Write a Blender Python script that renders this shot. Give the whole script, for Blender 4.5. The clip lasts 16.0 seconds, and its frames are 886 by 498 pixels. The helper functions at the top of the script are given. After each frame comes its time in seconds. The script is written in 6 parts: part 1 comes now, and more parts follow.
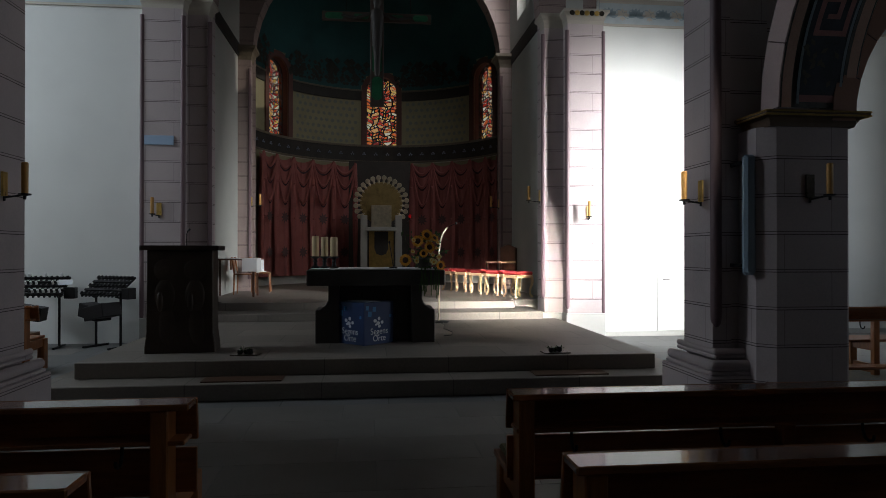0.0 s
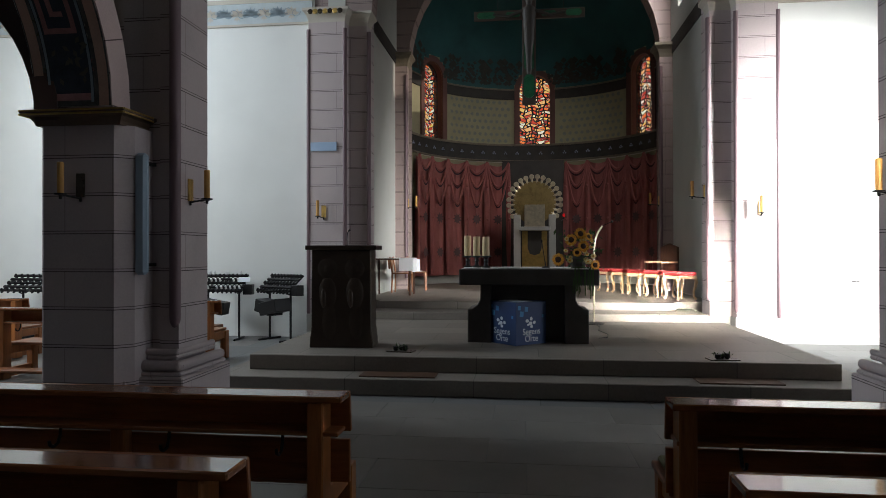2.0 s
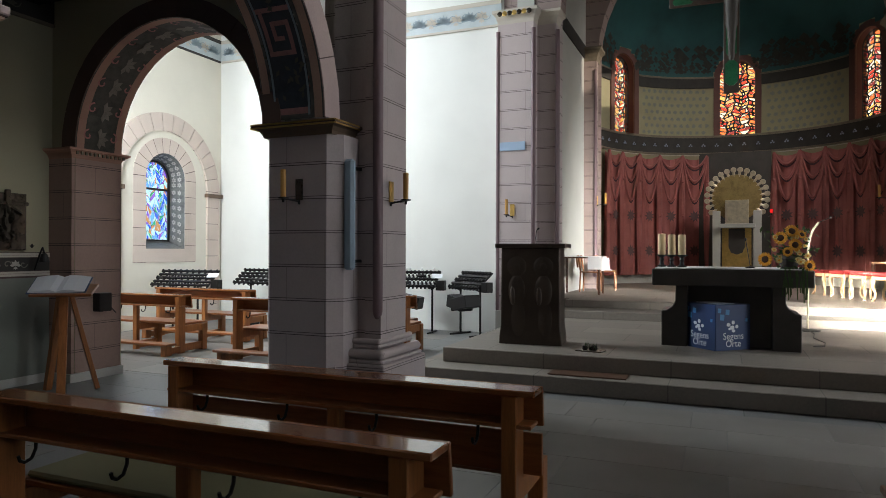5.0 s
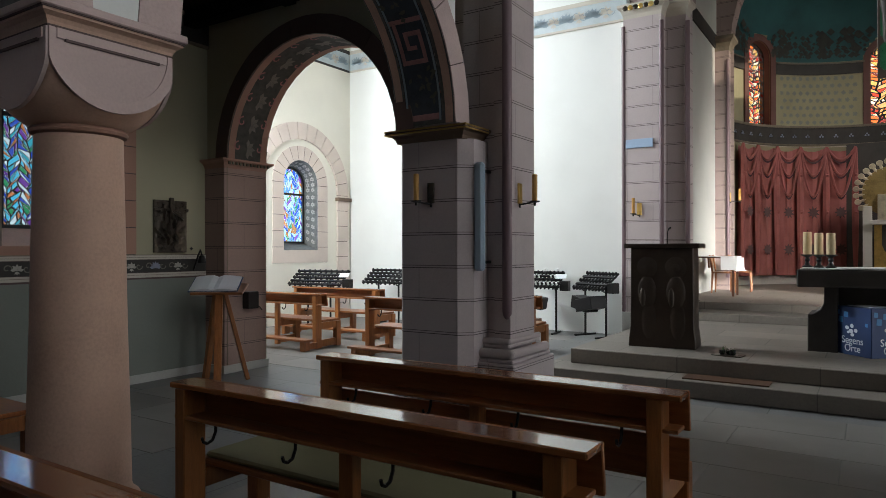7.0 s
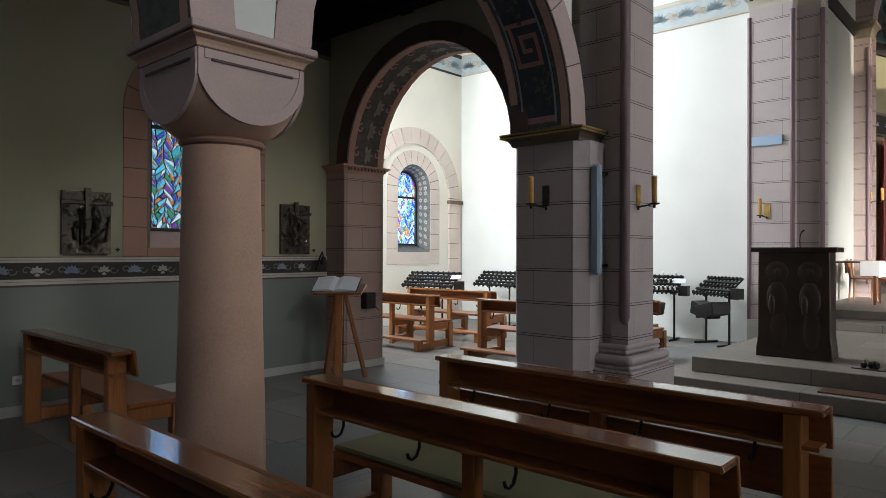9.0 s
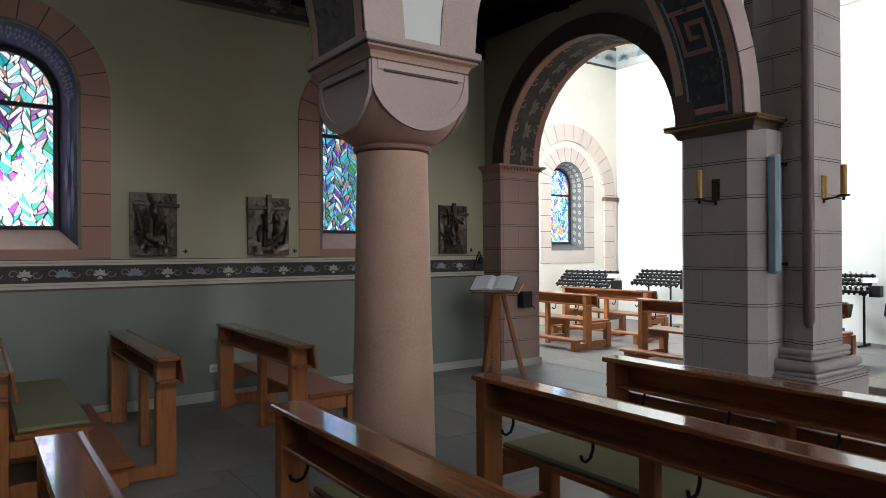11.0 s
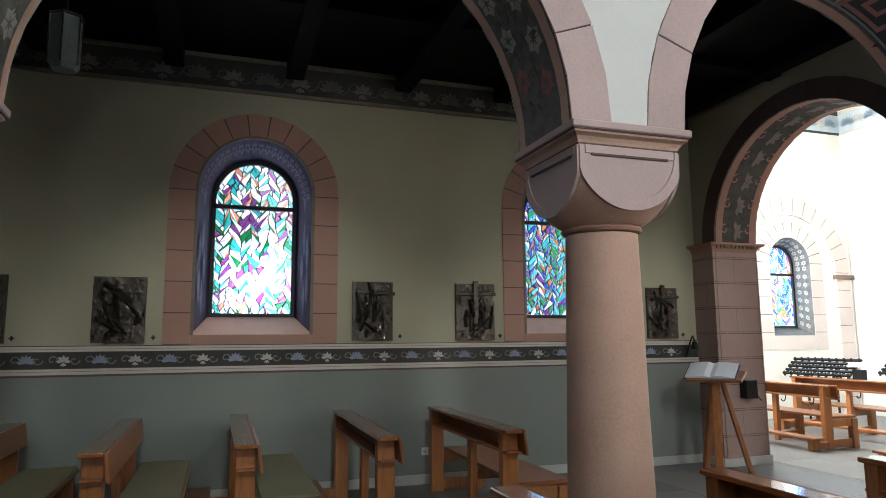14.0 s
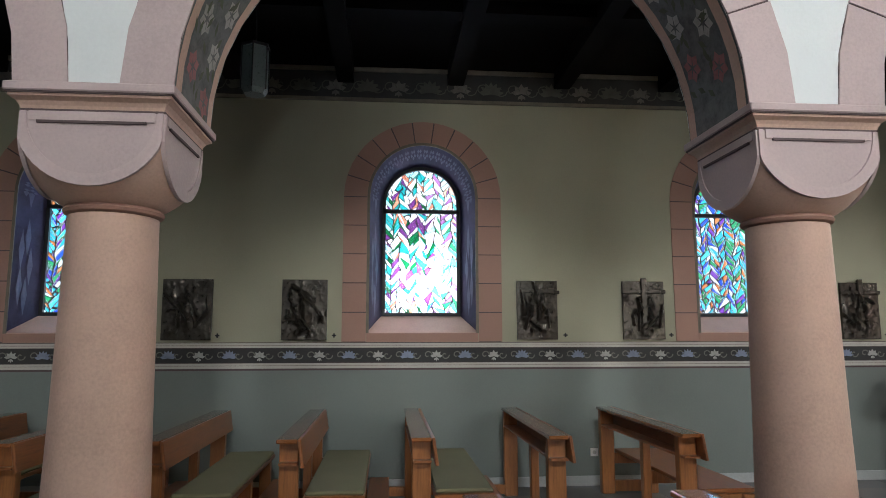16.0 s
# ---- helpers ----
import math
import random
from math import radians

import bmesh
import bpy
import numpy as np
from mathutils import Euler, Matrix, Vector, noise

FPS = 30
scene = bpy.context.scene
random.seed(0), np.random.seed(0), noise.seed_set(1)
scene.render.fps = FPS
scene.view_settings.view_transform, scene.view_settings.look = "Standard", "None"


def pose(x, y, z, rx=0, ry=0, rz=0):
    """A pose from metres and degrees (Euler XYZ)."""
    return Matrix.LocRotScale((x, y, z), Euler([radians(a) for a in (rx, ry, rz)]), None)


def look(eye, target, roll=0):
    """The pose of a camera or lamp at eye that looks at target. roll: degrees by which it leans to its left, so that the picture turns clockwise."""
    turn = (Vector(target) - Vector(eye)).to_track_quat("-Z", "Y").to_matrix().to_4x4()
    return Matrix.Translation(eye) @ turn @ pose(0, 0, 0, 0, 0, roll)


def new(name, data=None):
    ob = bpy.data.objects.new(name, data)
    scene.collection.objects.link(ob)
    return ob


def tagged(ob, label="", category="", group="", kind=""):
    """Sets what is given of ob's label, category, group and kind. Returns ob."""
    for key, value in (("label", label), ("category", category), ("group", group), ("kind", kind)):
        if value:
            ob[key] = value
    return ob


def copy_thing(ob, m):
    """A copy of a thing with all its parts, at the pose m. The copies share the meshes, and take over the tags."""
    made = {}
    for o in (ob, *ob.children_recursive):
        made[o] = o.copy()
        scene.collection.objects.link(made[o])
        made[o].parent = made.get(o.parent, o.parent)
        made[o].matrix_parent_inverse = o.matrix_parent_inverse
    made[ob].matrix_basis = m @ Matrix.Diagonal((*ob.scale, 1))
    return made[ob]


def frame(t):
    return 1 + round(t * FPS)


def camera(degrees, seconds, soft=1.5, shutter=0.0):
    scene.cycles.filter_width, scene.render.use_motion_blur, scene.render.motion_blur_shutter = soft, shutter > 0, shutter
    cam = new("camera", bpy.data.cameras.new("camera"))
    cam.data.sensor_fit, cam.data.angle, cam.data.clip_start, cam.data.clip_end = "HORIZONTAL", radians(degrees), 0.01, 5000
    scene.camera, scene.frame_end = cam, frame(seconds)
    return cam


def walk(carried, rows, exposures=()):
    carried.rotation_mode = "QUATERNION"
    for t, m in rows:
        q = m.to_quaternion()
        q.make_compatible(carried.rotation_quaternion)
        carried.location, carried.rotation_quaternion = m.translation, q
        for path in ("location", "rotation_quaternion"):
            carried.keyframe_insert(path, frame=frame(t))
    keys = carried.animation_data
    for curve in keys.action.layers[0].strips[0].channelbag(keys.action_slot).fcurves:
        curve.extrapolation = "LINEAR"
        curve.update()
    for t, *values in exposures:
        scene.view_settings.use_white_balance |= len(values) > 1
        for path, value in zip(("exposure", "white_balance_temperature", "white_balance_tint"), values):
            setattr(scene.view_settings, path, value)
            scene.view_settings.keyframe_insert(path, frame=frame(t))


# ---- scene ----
cam = camera(67.2, 16.0, 0.8)
PATH = [
    (0, (-0.195, 0.012, 1.552), (0.023, 2.0, 1.561), -0.0),
    (0.5, (-0.193, 0.053, 1.543), (-0.085, 2.05, 1.552), 0.1),
    (1, (-0.174, 0.087, 1.543), (-0.176, 2.087, 1.55), -0.1),
    (1.5, (-0.165, 0.093, 1.543), (-0.285, 2.09, 1.552), -0.1),
    (2, (-0.162, 0.101, 1.54), (-0.404, 2.086, 1.55), -0.1),
    (2.5, (-0.161, 0.099, 1.54), (-0.511, 2.068, 1.548), -0.1),
    (3, (-0.164, 0.099, 1.537), (-0.613, 2.048, 1.544), -0.0),
    (3.5, (-0.159, 0.087, 1.539), (-0.708, 2.01, 1.546), -0.1),
    (4, (-0.157, 0.073, 1.538), (-0.787, 1.971, 1.542), -0.0),
    (6.5, (-0.24, -0.068, 1.551), (-1.244, 1.661, 1.557), -0.0),
    (7, (-0.252, -0.108, 1.555), (-1.336, 1.573, 1.558), -0.1),
    (7.5, (-0.258, -0.134, 1.556), (-1.41, 1.501, 1.56), -0.1),
    (8, (-0.272, -0.157, 1.557), (-1.488, 1.431, 1.56), -0.1),
    (10.3, (-0.334, -0.221, 1.574), (-1.856, 1.077, 1.58), -0.1),
    (10.5, (-0.353, -0.247, 1.569), (-1.907, 1.013, 1.572), -0.3),
    (11, (-0.342, -0.26, 1.571), (-1.976, 0.893, 1.576), -0.3),
    (11.5, (-0.339, -0.27, 1.566), (-2.048, 0.77, 1.574), -0.3),
    (12, (-0.342, -0.267, 1.56), (-2.105, 0.678, 1.569), -0.4),
    (12.5, (-0.352, -0.273, 1.552), (-2.148, 0.607, 1.592), -0.4),
    (13, (-0.359, -0.302, 1.553), (-2.181, 0.513, 1.694), -0.3),
    (13.5, (-0.359, -0.324, 1.548), (-2.212, 0.395, 1.771), -0.4),
    (14, (-0.354, -0.353, 1.55), (-2.234, 0.277, 1.816), -0.4),
    (14.5, (-0.358, -0.389, 1.559), (-2.267, 0.145, 1.825), -0.4),
    (15, (-0.347, -0.394, 1.561), (-2.284, 0.028, 1.829), -0.3),
    (15.5, (-0.34, -0.395, 1.556), (-2.3, -0.101, 1.826), -0.3),
    (16, (-0.319, -0.411, 1.54), (-2.294, -0.243, 1.807), -0.1),
]
walk(cam, [(t, look(*p)) for t, *p in PATH], [(0, -2.5, 6050, 10), (1.5, -1.75, 6100, 10), (3.5, -0.74, 6400, 10), (5, -0.62, 6450, 10), (7, -0.58, 6450, 10), (8, -0.57, 6450, 10), (10.5, -0.06, 6450, 10), (11.4, 0.16, 6450, 10), (12.3, 0.22, 6450, 10), (13, 0.12, 6450, 10), (14.5, 0.72, 6450, 10), (16, 0.88, 6250, 10)])

# ---- light ----
world = bpy.data.worlds.new("sky")
scene.world = world
world.use_nodes = True
wn, wl = world.node_tree.nodes, world.node_tree.links
sky = wn.new("ShaderNodeTexSky")
sky.sky_type = 'NISHITA'
sky.sun_disc = False
sky.sun_elevation = radians(28)
sky.sun_rotation = radians(120)
wl.new(sky.outputs[0], wn["Background"].inputs[0])
wn["Background"].inputs[1].default_value = 0.12

SUN_FROM = Vector((0.80, -0.42, 0.42))
sun = new("sun", bpy.data.lights.new("sun", 'SUN'))
sun.data.energy, sun.data.angle, sun.data.color = 5.0, radians(0.6), (1.0, 0.86, 0.68)
sun.matrix_world = look((14, 0, 9), Vector((14, 0, 9)) - SUN_FROM)


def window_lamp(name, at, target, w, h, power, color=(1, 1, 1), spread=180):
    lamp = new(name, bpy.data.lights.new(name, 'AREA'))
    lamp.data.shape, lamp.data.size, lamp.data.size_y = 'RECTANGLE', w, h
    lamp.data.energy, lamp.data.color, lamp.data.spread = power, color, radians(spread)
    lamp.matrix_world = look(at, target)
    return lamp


# daylight in window openings: aisles and transepts seen in part, chancel and clerestory unseen
for wy in (-7.33, -3.68, -0.02, 3.64):
    window_lamp("sky_aisle", (-8.02, wy, 2.65), (0, wy, 2.65), 0.9, 1.75, 12, (0.72, 0.70, 1.0))
for wy, watts in ((-3.68, 12), (-0.02, 32), (3.64, 38)):
    window_lamp("sky_far_aisle", (7.72, wy, 2.65), (0, wy - 0.2, 1.5), 0.86, 1.7, watts, (0.84, 0.92, 1.0), 120)
window_lamp("sky_transept_north", (-11.05, 9.0, 6.9), (-3, 10.2, 2.0), 2.2, 2.6, 1000, (0.88, 0.95, 1.0), 120)
# added lamp in an unseen west-wall opening, brightens the transept end wall
window_lamp("sky_transept_northwest", (-9.3, 6.3, 4.0), (-9.0, 11.9, 2.2), 1.5, 3.0, 360, (0.92, 0.97, 1.0), 150)
window_lamp("sky_transept_low", (-11.14, 10.32, 2.5), (0, 10.32, 2.5), 0.8, 1.7, 20, (0.84, 0.93, 1.0))
window_lamp("sky_transept_south", (10.9, 9.0, 4.2), (2.6, 12.4, 1.2), 2.6, 5.0, 260, (0.92, 0.96, 1.0), 90)
# added lamp in an unseen west-wall opening, whitens the south-east wall
window_lamp("sky_transept_southwest", (8.58, 6.3, 4.0), (4.3, 11.9, 2.3), 1.0, 3.2, 1150, (1.0, 0.97, 0.92), 42)
window_lamp("sky_chancel", (3.32, 15.4, 8.1), (-2.2, 19.8, 1.4), 1.1, 1.5, 200, (1.0, 0.94, 0.88), 100)
for wy, watts in ((-4.0, 20), (0.0, 38), (4.0, 44)):
    window_lamp("sky_clerestory_south", (3.7, wy, 7.2), (-3.9, wy, 3.6), 1.0, 1.7, watts, (0.95, 0.98, 1.0), 80)
# added narrow beam for the sunlit pier and chancel floor; west window is unseen
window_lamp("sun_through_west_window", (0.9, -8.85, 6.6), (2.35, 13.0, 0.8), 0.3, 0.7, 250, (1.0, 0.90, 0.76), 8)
window_lamp("sky_west", (0, -8.9, 6.2), (0, 0, 3.0), 2.4, 2.4, 3, (0.95, 0.98, 1.0))


# ---- materials ----
class Net:
    def __init__(self, name):
        self.m = bpy.data.materials.new(name)
        self.m.use_nodes = True
        self.n, self.l = self.m.node_tree.nodes, self.m.node_tree.links
        self.b = self.n["Principled BSDF"]

    def put(self, sock, v):
        if hasattr(v, "is_output"):
            self.l.new(v, sock)
        else:
            sock.default_value = v

    def math(self, op, a, b=0.0, c=None):
        x = self.n.new("ShaderNodeMath")
        x.operation = op
        self.put(x.inputs[0], a)
        self.put(x.inputs[1], b)
        if c is not None:
            self.put(x.inputs[2], c)
        return x.outputs[0]

    def mix(self, f, a, b, kind='MIX'):
        x = self.n.new("ShaderNodeMix")
        x.data_type, x.blend_type = 'RGBA', kind
        self.put(x.inputs[0], f)
        for s, v in ((x.inputs[6], a), (x.inputs[7], b)):
            self.put(s, (*v, 1) if isinstance(v, tuple) and len(v) == 3 else v)
        return x.outputs[2]

    def pos(self):
        g = self.n.new("ShaderNodeNewGeometry")
        s = self.n.new("ShaderNodeSeparateXYZ")
        self.l.new(g.outputs["Position"], s.inputs[0])
        return g.outputs["Position"], s.outputs

    def noise(self, scale, detail=4.0, stretch=None, rough=0.55):
        g = self.n.new("ShaderNodeTexCoord").outputs["Object"]
        if stretch:
            mp = self.n.new("ShaderNodeMapping")
            mp.inputs["Scale"].default_value = stretch
            self.l.new(g, mp.inputs[0])
            g = mp.outputs[0]
        x = self.n.new("ShaderNodeTexNoise")
        self.l.new(g, x.inputs["Vector"])
        x.inputs["Scale"].default_value, x.inputs["Detail"].default_value = scale, detail
        x.inputs["Roughness"].default_value = rough
        return x.outputs["Fac"]

    def ramp(self, f, stops):
        x = self.n.new("ShaderNodeValToRGB")
        e = x.color_ramp.elements
        while len(e) < len(stops):
            e.new(0.5)
        for k, (p, c) in zip(e, stops):
            k.position, k.color = p, (*c, 1)
        self.put(x.inputs[0], f)
        return x.outputs[0]

    def bump(self, h, strength=0.2, dist=0.01):
        x = self.n.new("ShaderNodeBump")
        x.inputs["Strength"].default_value, x.inputs["Distance"].default_value = strength, dist
        self.put(x.inputs["Height"], h)
        self.l.new(x.outputs[0], self.b.inputs["Normal"])

    def done(self, col, rough=0.7, metal=0.0):
        self.put(self.b.inputs["Base Color"], (*col, 1) if isinstance(col, tuple) else col)
        self.put(self.b.inputs["Roughness"], rough)
        self.b.inputs["Metallic"].default_value = metal
        return self.m


def shade(c, k):
    return tuple(min(1.0, v * k) for v in c)


def plain(name, c, rough=0.7, var=0.14, scale=5.0, fine=60.0, bump=0.12, metal=0.0, stretch=None, random=0.0):
    """Paint, plaster, stone or metal with broad stains and a fine grain."""
    n = Net(name)
    broad, grain = n.noise(scale * 0.25, 3.0, stretch), n.noise(fine, 3.0, stretch)
    f = n.math('ADD', n.math('MULTIPLY', broad, 0.65), n.math('MULTIPLY', grain, 0.35))
    col = n.ramp(f, [(0.3, shade(c, 1 - var)), (0.5, c), (0.72, shade(c, 1 + var * 0.7))])
    if random:
        o = n.n.new("ShaderNodeObjectInfo").outputs["Random"]
        k = n.math('ADD', n.math('MULTIPLY', o, random), 1 - random / 2)
        v = n.n.new("ShaderNodeHueSaturation")
        n.l.new(k, v.inputs["Value"])
        n.l.new(col, v.inputs["Color"])
        col = v.outputs[0]
    n.bump(grain, bump, 0.004)
    return n.done(col, n.math('ADD', n.math('MULTIPLY', grain, 0.2), rough - 0.1), metal)


def ashlar(name, c, line=(0.065, 0.045, 0.045), course=0.335, z0=0.03, width=0.9):
    """Plaster painted as ashlar: twin dark joint lines, single upright ones, worn and stained."""
    n = Net(name)
    p, xyz = n.pos()
    zz = n.math('DIVIDE', n.math('SUBTRACT', xyz[2], z0), course)
    m, row = n.math('FRACT', zz), n.math('FLOOR', zz)
    up = n.math('LESS_THAN', m, 0.024)
    lo = n.math('MULTIPLY', n.math('GREATER_THAN', m, 0.074), n.math('LESS_THAN', m, 0.095))
    u = n.math('ADD', n.math('DIVIDE', n.math('ADD', xyz[0], xyz[1]), width), n.math('MULTIPLY', row, 0.5))
    side = n.math('MULTIPLY', n.math('LESS_THAN', n.math('FRACT', u), 0.009), 0.45)
    joint = n.math('MAXIMUM', n.math('MAXIMUM', up, n.math('MULTIPLY', lo, 0.9)), side)
    stain, grain = n.noise(1.1, 4.0), n.noise(45, 3.0)
    f = n.math('ADD', n.math('MULTIPLY', stain, 0.7), n.math('MULTIPLY', grain, 0.3))
    col = n.ramp(f, [(0.3, shade(c, 0.84)), (0.52, c), (0.75, shade(c, 1.1))])
    fade = n.math('MULTIPLY', joint, n.math('ADD', n.math('MULTIPLY', n.noise(7), 0.5), 0.68))
    n.bump(n.math('SUBTRACT', grain, n.math('MULTIPLY', joint, 0.6)), 0.15, 0.004)
    return n.done(n.mix(fade, col, line), 0.78)


def slabs(name, c, w=1.1, d=0.62, gap=0.006):
    """Stone floor slabs in rows with thin joints, each slab of its own tone."""
    n = Net(name)
    p, xyz = n.pos()
    b = n.n.new("ShaderNodeTexBrick")
    n.l.new(p, b.inputs["Vector"])
    b.offset, b.squash = 0.5, 1.0
    for key, v in (("Scale", 1.0), ("Mortar Size", gap), ("Mortar Smooth", 0.2), ("Brick Width", w), ("Row Height", d)):
        b.inputs[key].default_value = v
    b.inputs["Color1"].default_value = (*shade(c, 0.88), 1)
    b.inputs["Color2"].default_value = (*shade(c, 1.12), 1)
    b.inputs["Mortar"].default_value = (*shade(c, 0.5), 1)
    st, gr = n.noise(0.9, 5.0), n.noise(38, 4.0)
    k = n.ramp(n.math('ADD', n.math('MULTIPLY', st, 0.6), n.math('MULTIPLY', gr, 0.4)), [(0.3, (0.72,) * 3), (0.55, (1.0,) * 3), (0.75, (1.12,) * 3)])
    n.bump(n.math('SUBTRACT', gr, n.math('MULTIPLY', b.outputs["Fac"], 1.5)), 0.14, 0.003)
    return n.done(n.mix(1.0, b.outputs["Color"], k, 'MULTIPLY'), n.math('ADD', n.math('MULTIPLY', st, 0.25), 0.42))


def wood(name, c, along='x', rough=0.32, grain=0.03):
    n = Net(name)
    stretch = {'x': (1.2, 14, 14), 'y': (14, 1.2, 14), 'z': (14, 14, 1.2)}[along]
    g, f = n.noise(3.0, 6.0, stretch, 0.65), n.noise(22, 3.0, stretch)
    t = n.math('ADD', n.math('MULTIPLY', g, 0.75), n.math('MULTIPLY', f, 0.25))
    col = n.ramp(t, [(0.3, shade(c, 0.62)), (0.5, c), (0.7, shade(c, 1.3))])
    o = n.n.new("ShaderNodeObjectInfo").outputs["Random"]
    v = n.n.new("ShaderNodeHueSaturation")
    n.l.new(n.math('ADD', n.math('MULTIPLY', o, 0.3), 0.85), v.inputs["Value"])
    n.l.new(col, v.inputs["Color"])
    n.bump(g, grain, 0.002)
    if rough < 0.2:
        n.b.inputs["Coat Weight"].default_value, n.b.inputs["Coat Roughness"].default_value = 0.7, 0.07
    if rough > 0.55:
        n.b.inputs["Specular IOR Level"].default_value = 0.1
    return n.done(v.outputs[0], n.math('ADD', n.math('MULTIPLY', g, 0.12), rough - 0.05))


def pane_material(name, stops):
    n = Net(name)
    o = n.n.new("ShaderNodeObjectInfo").outputs["Random"]
    i = n.n.new("ShaderNodeNewGeometry").outputs["Random Per Island"]
    r = n.math('FRACT', n.math('ADD', n.math('MULTIPLY', o, 7.31), n.math('MULTIPLY', i, 5.17)))
    col = n.ramp(r, stops)
    for k in n.m.node_tree.nodes:
        if k.type == 'VALTORGB':
            k.color_ramp.interpolation = 'CONSTANT'
    col = n.mix(n.math('MULTIPLY', n.noise(16, 3.0), 0.10), col, (0.8, 0.85, 0.9))
    tr = n.n.new("ShaderNodeBsdfTransparent")
    gl = n.n.new("ShaderNodeBsdfGlossy")
    gl.inputs["Roughness"].default_value = 0.15
    mx = n.n.new("ShaderNodeMixShader")
    mx.inputs[0].default_value = 0.05
    n.l.new(col, tr.inputs[0])
    n.l.new(tr.outputs[0], mx.inputs[1])
    n.l.new(gl.outputs[0], mx.inputs[2])
    n.l.new(mx.outputs[0], n.n["Material Output"].inputs[0])
    return n.m


STONE = ashlar("painted_ashlar", (0.47, 0.405, 0.40))
WARM_STONE = ashlar("warm_ashlar", (0.33, 0.225, 0.19), course=0.31)
PIER_PAINT = plain("pink_grey_pier_paint", (0.45, 0.385, 0.375), 0.75, var=0.14)
BEAD = plain("purple_bead", (0.15, 0.095, 0.105), 0.5)
SALMON = plain("salmon_plaster", (0.56, 0.365, 0.275), 0.75, var=0.24, scale=6, random=0.06)
BROWN_BLOCK = plain("terracotta_paint", (0.36, 0.20, 0.145), 0.75, random=0.10)
LINE = plain("painted_joint", (0.10, 0.065, 0.06), 0.8)
PINK_BLOCK = plain("pink_paint", (0.50, 0.385, 0.36), 0.75, var=0.18, scale=4, random=0.08)
PALE_PINK = plain("pale_pink_paint", (0.62, 0.53, 0.47), 0.78, random=0.05)
WHITE = plain("white_plaster", (0.72, 0.73, 0.70), 0.85, var=0.06)
CREAM = plain("cream_plaster", (0.74, 0.71, 0.62), 0.85, var=0.07)
OLIVE = plain("olive_plaster", (0.355, 0.33, 0.225), 0.85, var=0.10, scale=3)
DADO = plain("green_grey_dado", (0.188, 0.205, 0.178), 0.7, var=0.12, scale=3)
CHOIR_STONE = ashlar("choir_ashlar", (0.30, 0.232, 0.215))
CHOIR_WALL = plain("grey_chancel_plaster", (0.44, 0.45, 0.42), 0.85, var=0.08)
# dimmer than MOTIF_WHITE: shade below the aisle ceiling is put into the colour
FRIEZE_PALE = plain("dimmed_palmette", (0.17, 0.15, 0.125), 0.8, var=0.35, scale=40)
FRIEZE_SKY = plain("pale_blue_frieze", (0.44, 0.50, 0.52), 0.75, var=0.12, scale=24)
FRIEZE_SOFT = plain("soft_blue_motif", (0.27, 0.34, 0.38), 0.8, var=0.2, scale=30)
BOARD = wood("dark_board_wood", (0.085, 0.042, 0.024), 'x', 0.5)
SLAB = plain("floor_slab_stone", (0.188, 0.176, 0.162), 0.5, var=0.22, scale=5, fine=40, random=0.3)
DARK_BAND = plain("dark_frieze", (0.034, 0.031, 0.027), 0.75, var=0.35, scale=20)
BLUE_BAND = plain("blue_grey_frieze", (0.29, 0.36, 0.39), 0.75, var=0.2, scale=24)
PALE = plain("pale_line", (0.50, 0.46, 0.39), 0.75)
MOTIF_WHITE = plain("painted_palmette", (0.40, 0.38, 0.335), 0.8, var=0.3, scale=40)
MOTIF_BLUE = plain("painted_shell", (0.24, 0.27, 0.36), 0.8, var=0.3, scale=40)
MOTIF_GREEN = plain("painted_scroll", (0.10, 0.10, 0.075), 0.8, var=0.3, scale=40)
MOTIF_RED = plain("painted_red", (0.34, 0.14, 0.13), 0.8, var=0.3, scale=40)
MOTIF_ROSE = plain("painted_rose_band", (0.40, 0.20, 0.19), 0.8, var=0.25, scale=40)
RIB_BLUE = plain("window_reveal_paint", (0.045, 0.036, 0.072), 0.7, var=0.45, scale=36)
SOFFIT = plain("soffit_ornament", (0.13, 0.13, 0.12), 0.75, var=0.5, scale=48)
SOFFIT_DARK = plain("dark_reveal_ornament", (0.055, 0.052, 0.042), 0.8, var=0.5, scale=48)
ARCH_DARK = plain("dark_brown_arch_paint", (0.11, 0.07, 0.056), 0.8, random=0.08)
SOFFIT_BLUE = plain("soffit_blue", (0.05, 0.058, 0.07), 0.75, var=0.4, scale=30)
# shade under the roofs is put into this near-black colour and cut gloss
CEIL = wood("shaded_ceiling_wood", (0.004, 0.003, 0.0025), 'x', 0.8)
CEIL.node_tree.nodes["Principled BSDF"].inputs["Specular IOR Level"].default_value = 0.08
FLOOR = slabs("stone_floor", (0.18, 0.182, 0.18))
PLATFORM = slabs("platform_stone", (0.215, 0.188, 0.16), 1.4, 0.7)
BASE_GREY = plain("grey_skirting", (0.45, 0.45, 0.42), 0.6)
PEW = wood("pew_wood", (0.27, 0.095, 0.03), 'x')
PEW_UP = wood("pew_wood_upright", (0.33, 0.125, 0.038), 'z')
PEW_TOP = wood("pew_top_wood", (0.27, 0.10, 0.034), 'x', 0.13, 0.008)
CUSHION = plain("green_felt", (0.19, 0.178, 0.095), 0.95, var=0.15, fine=200, bump=0.3)
IRON = plain("black_iron", (0.018, 0.017, 0.017), 0.45, metal=0.6)
BRONZE = plain("dark_bronze", (0.06, 0.05, 0.038), 0.3, var=0.5, scale=20, fine=40, bump=0.3, metal=0.75)
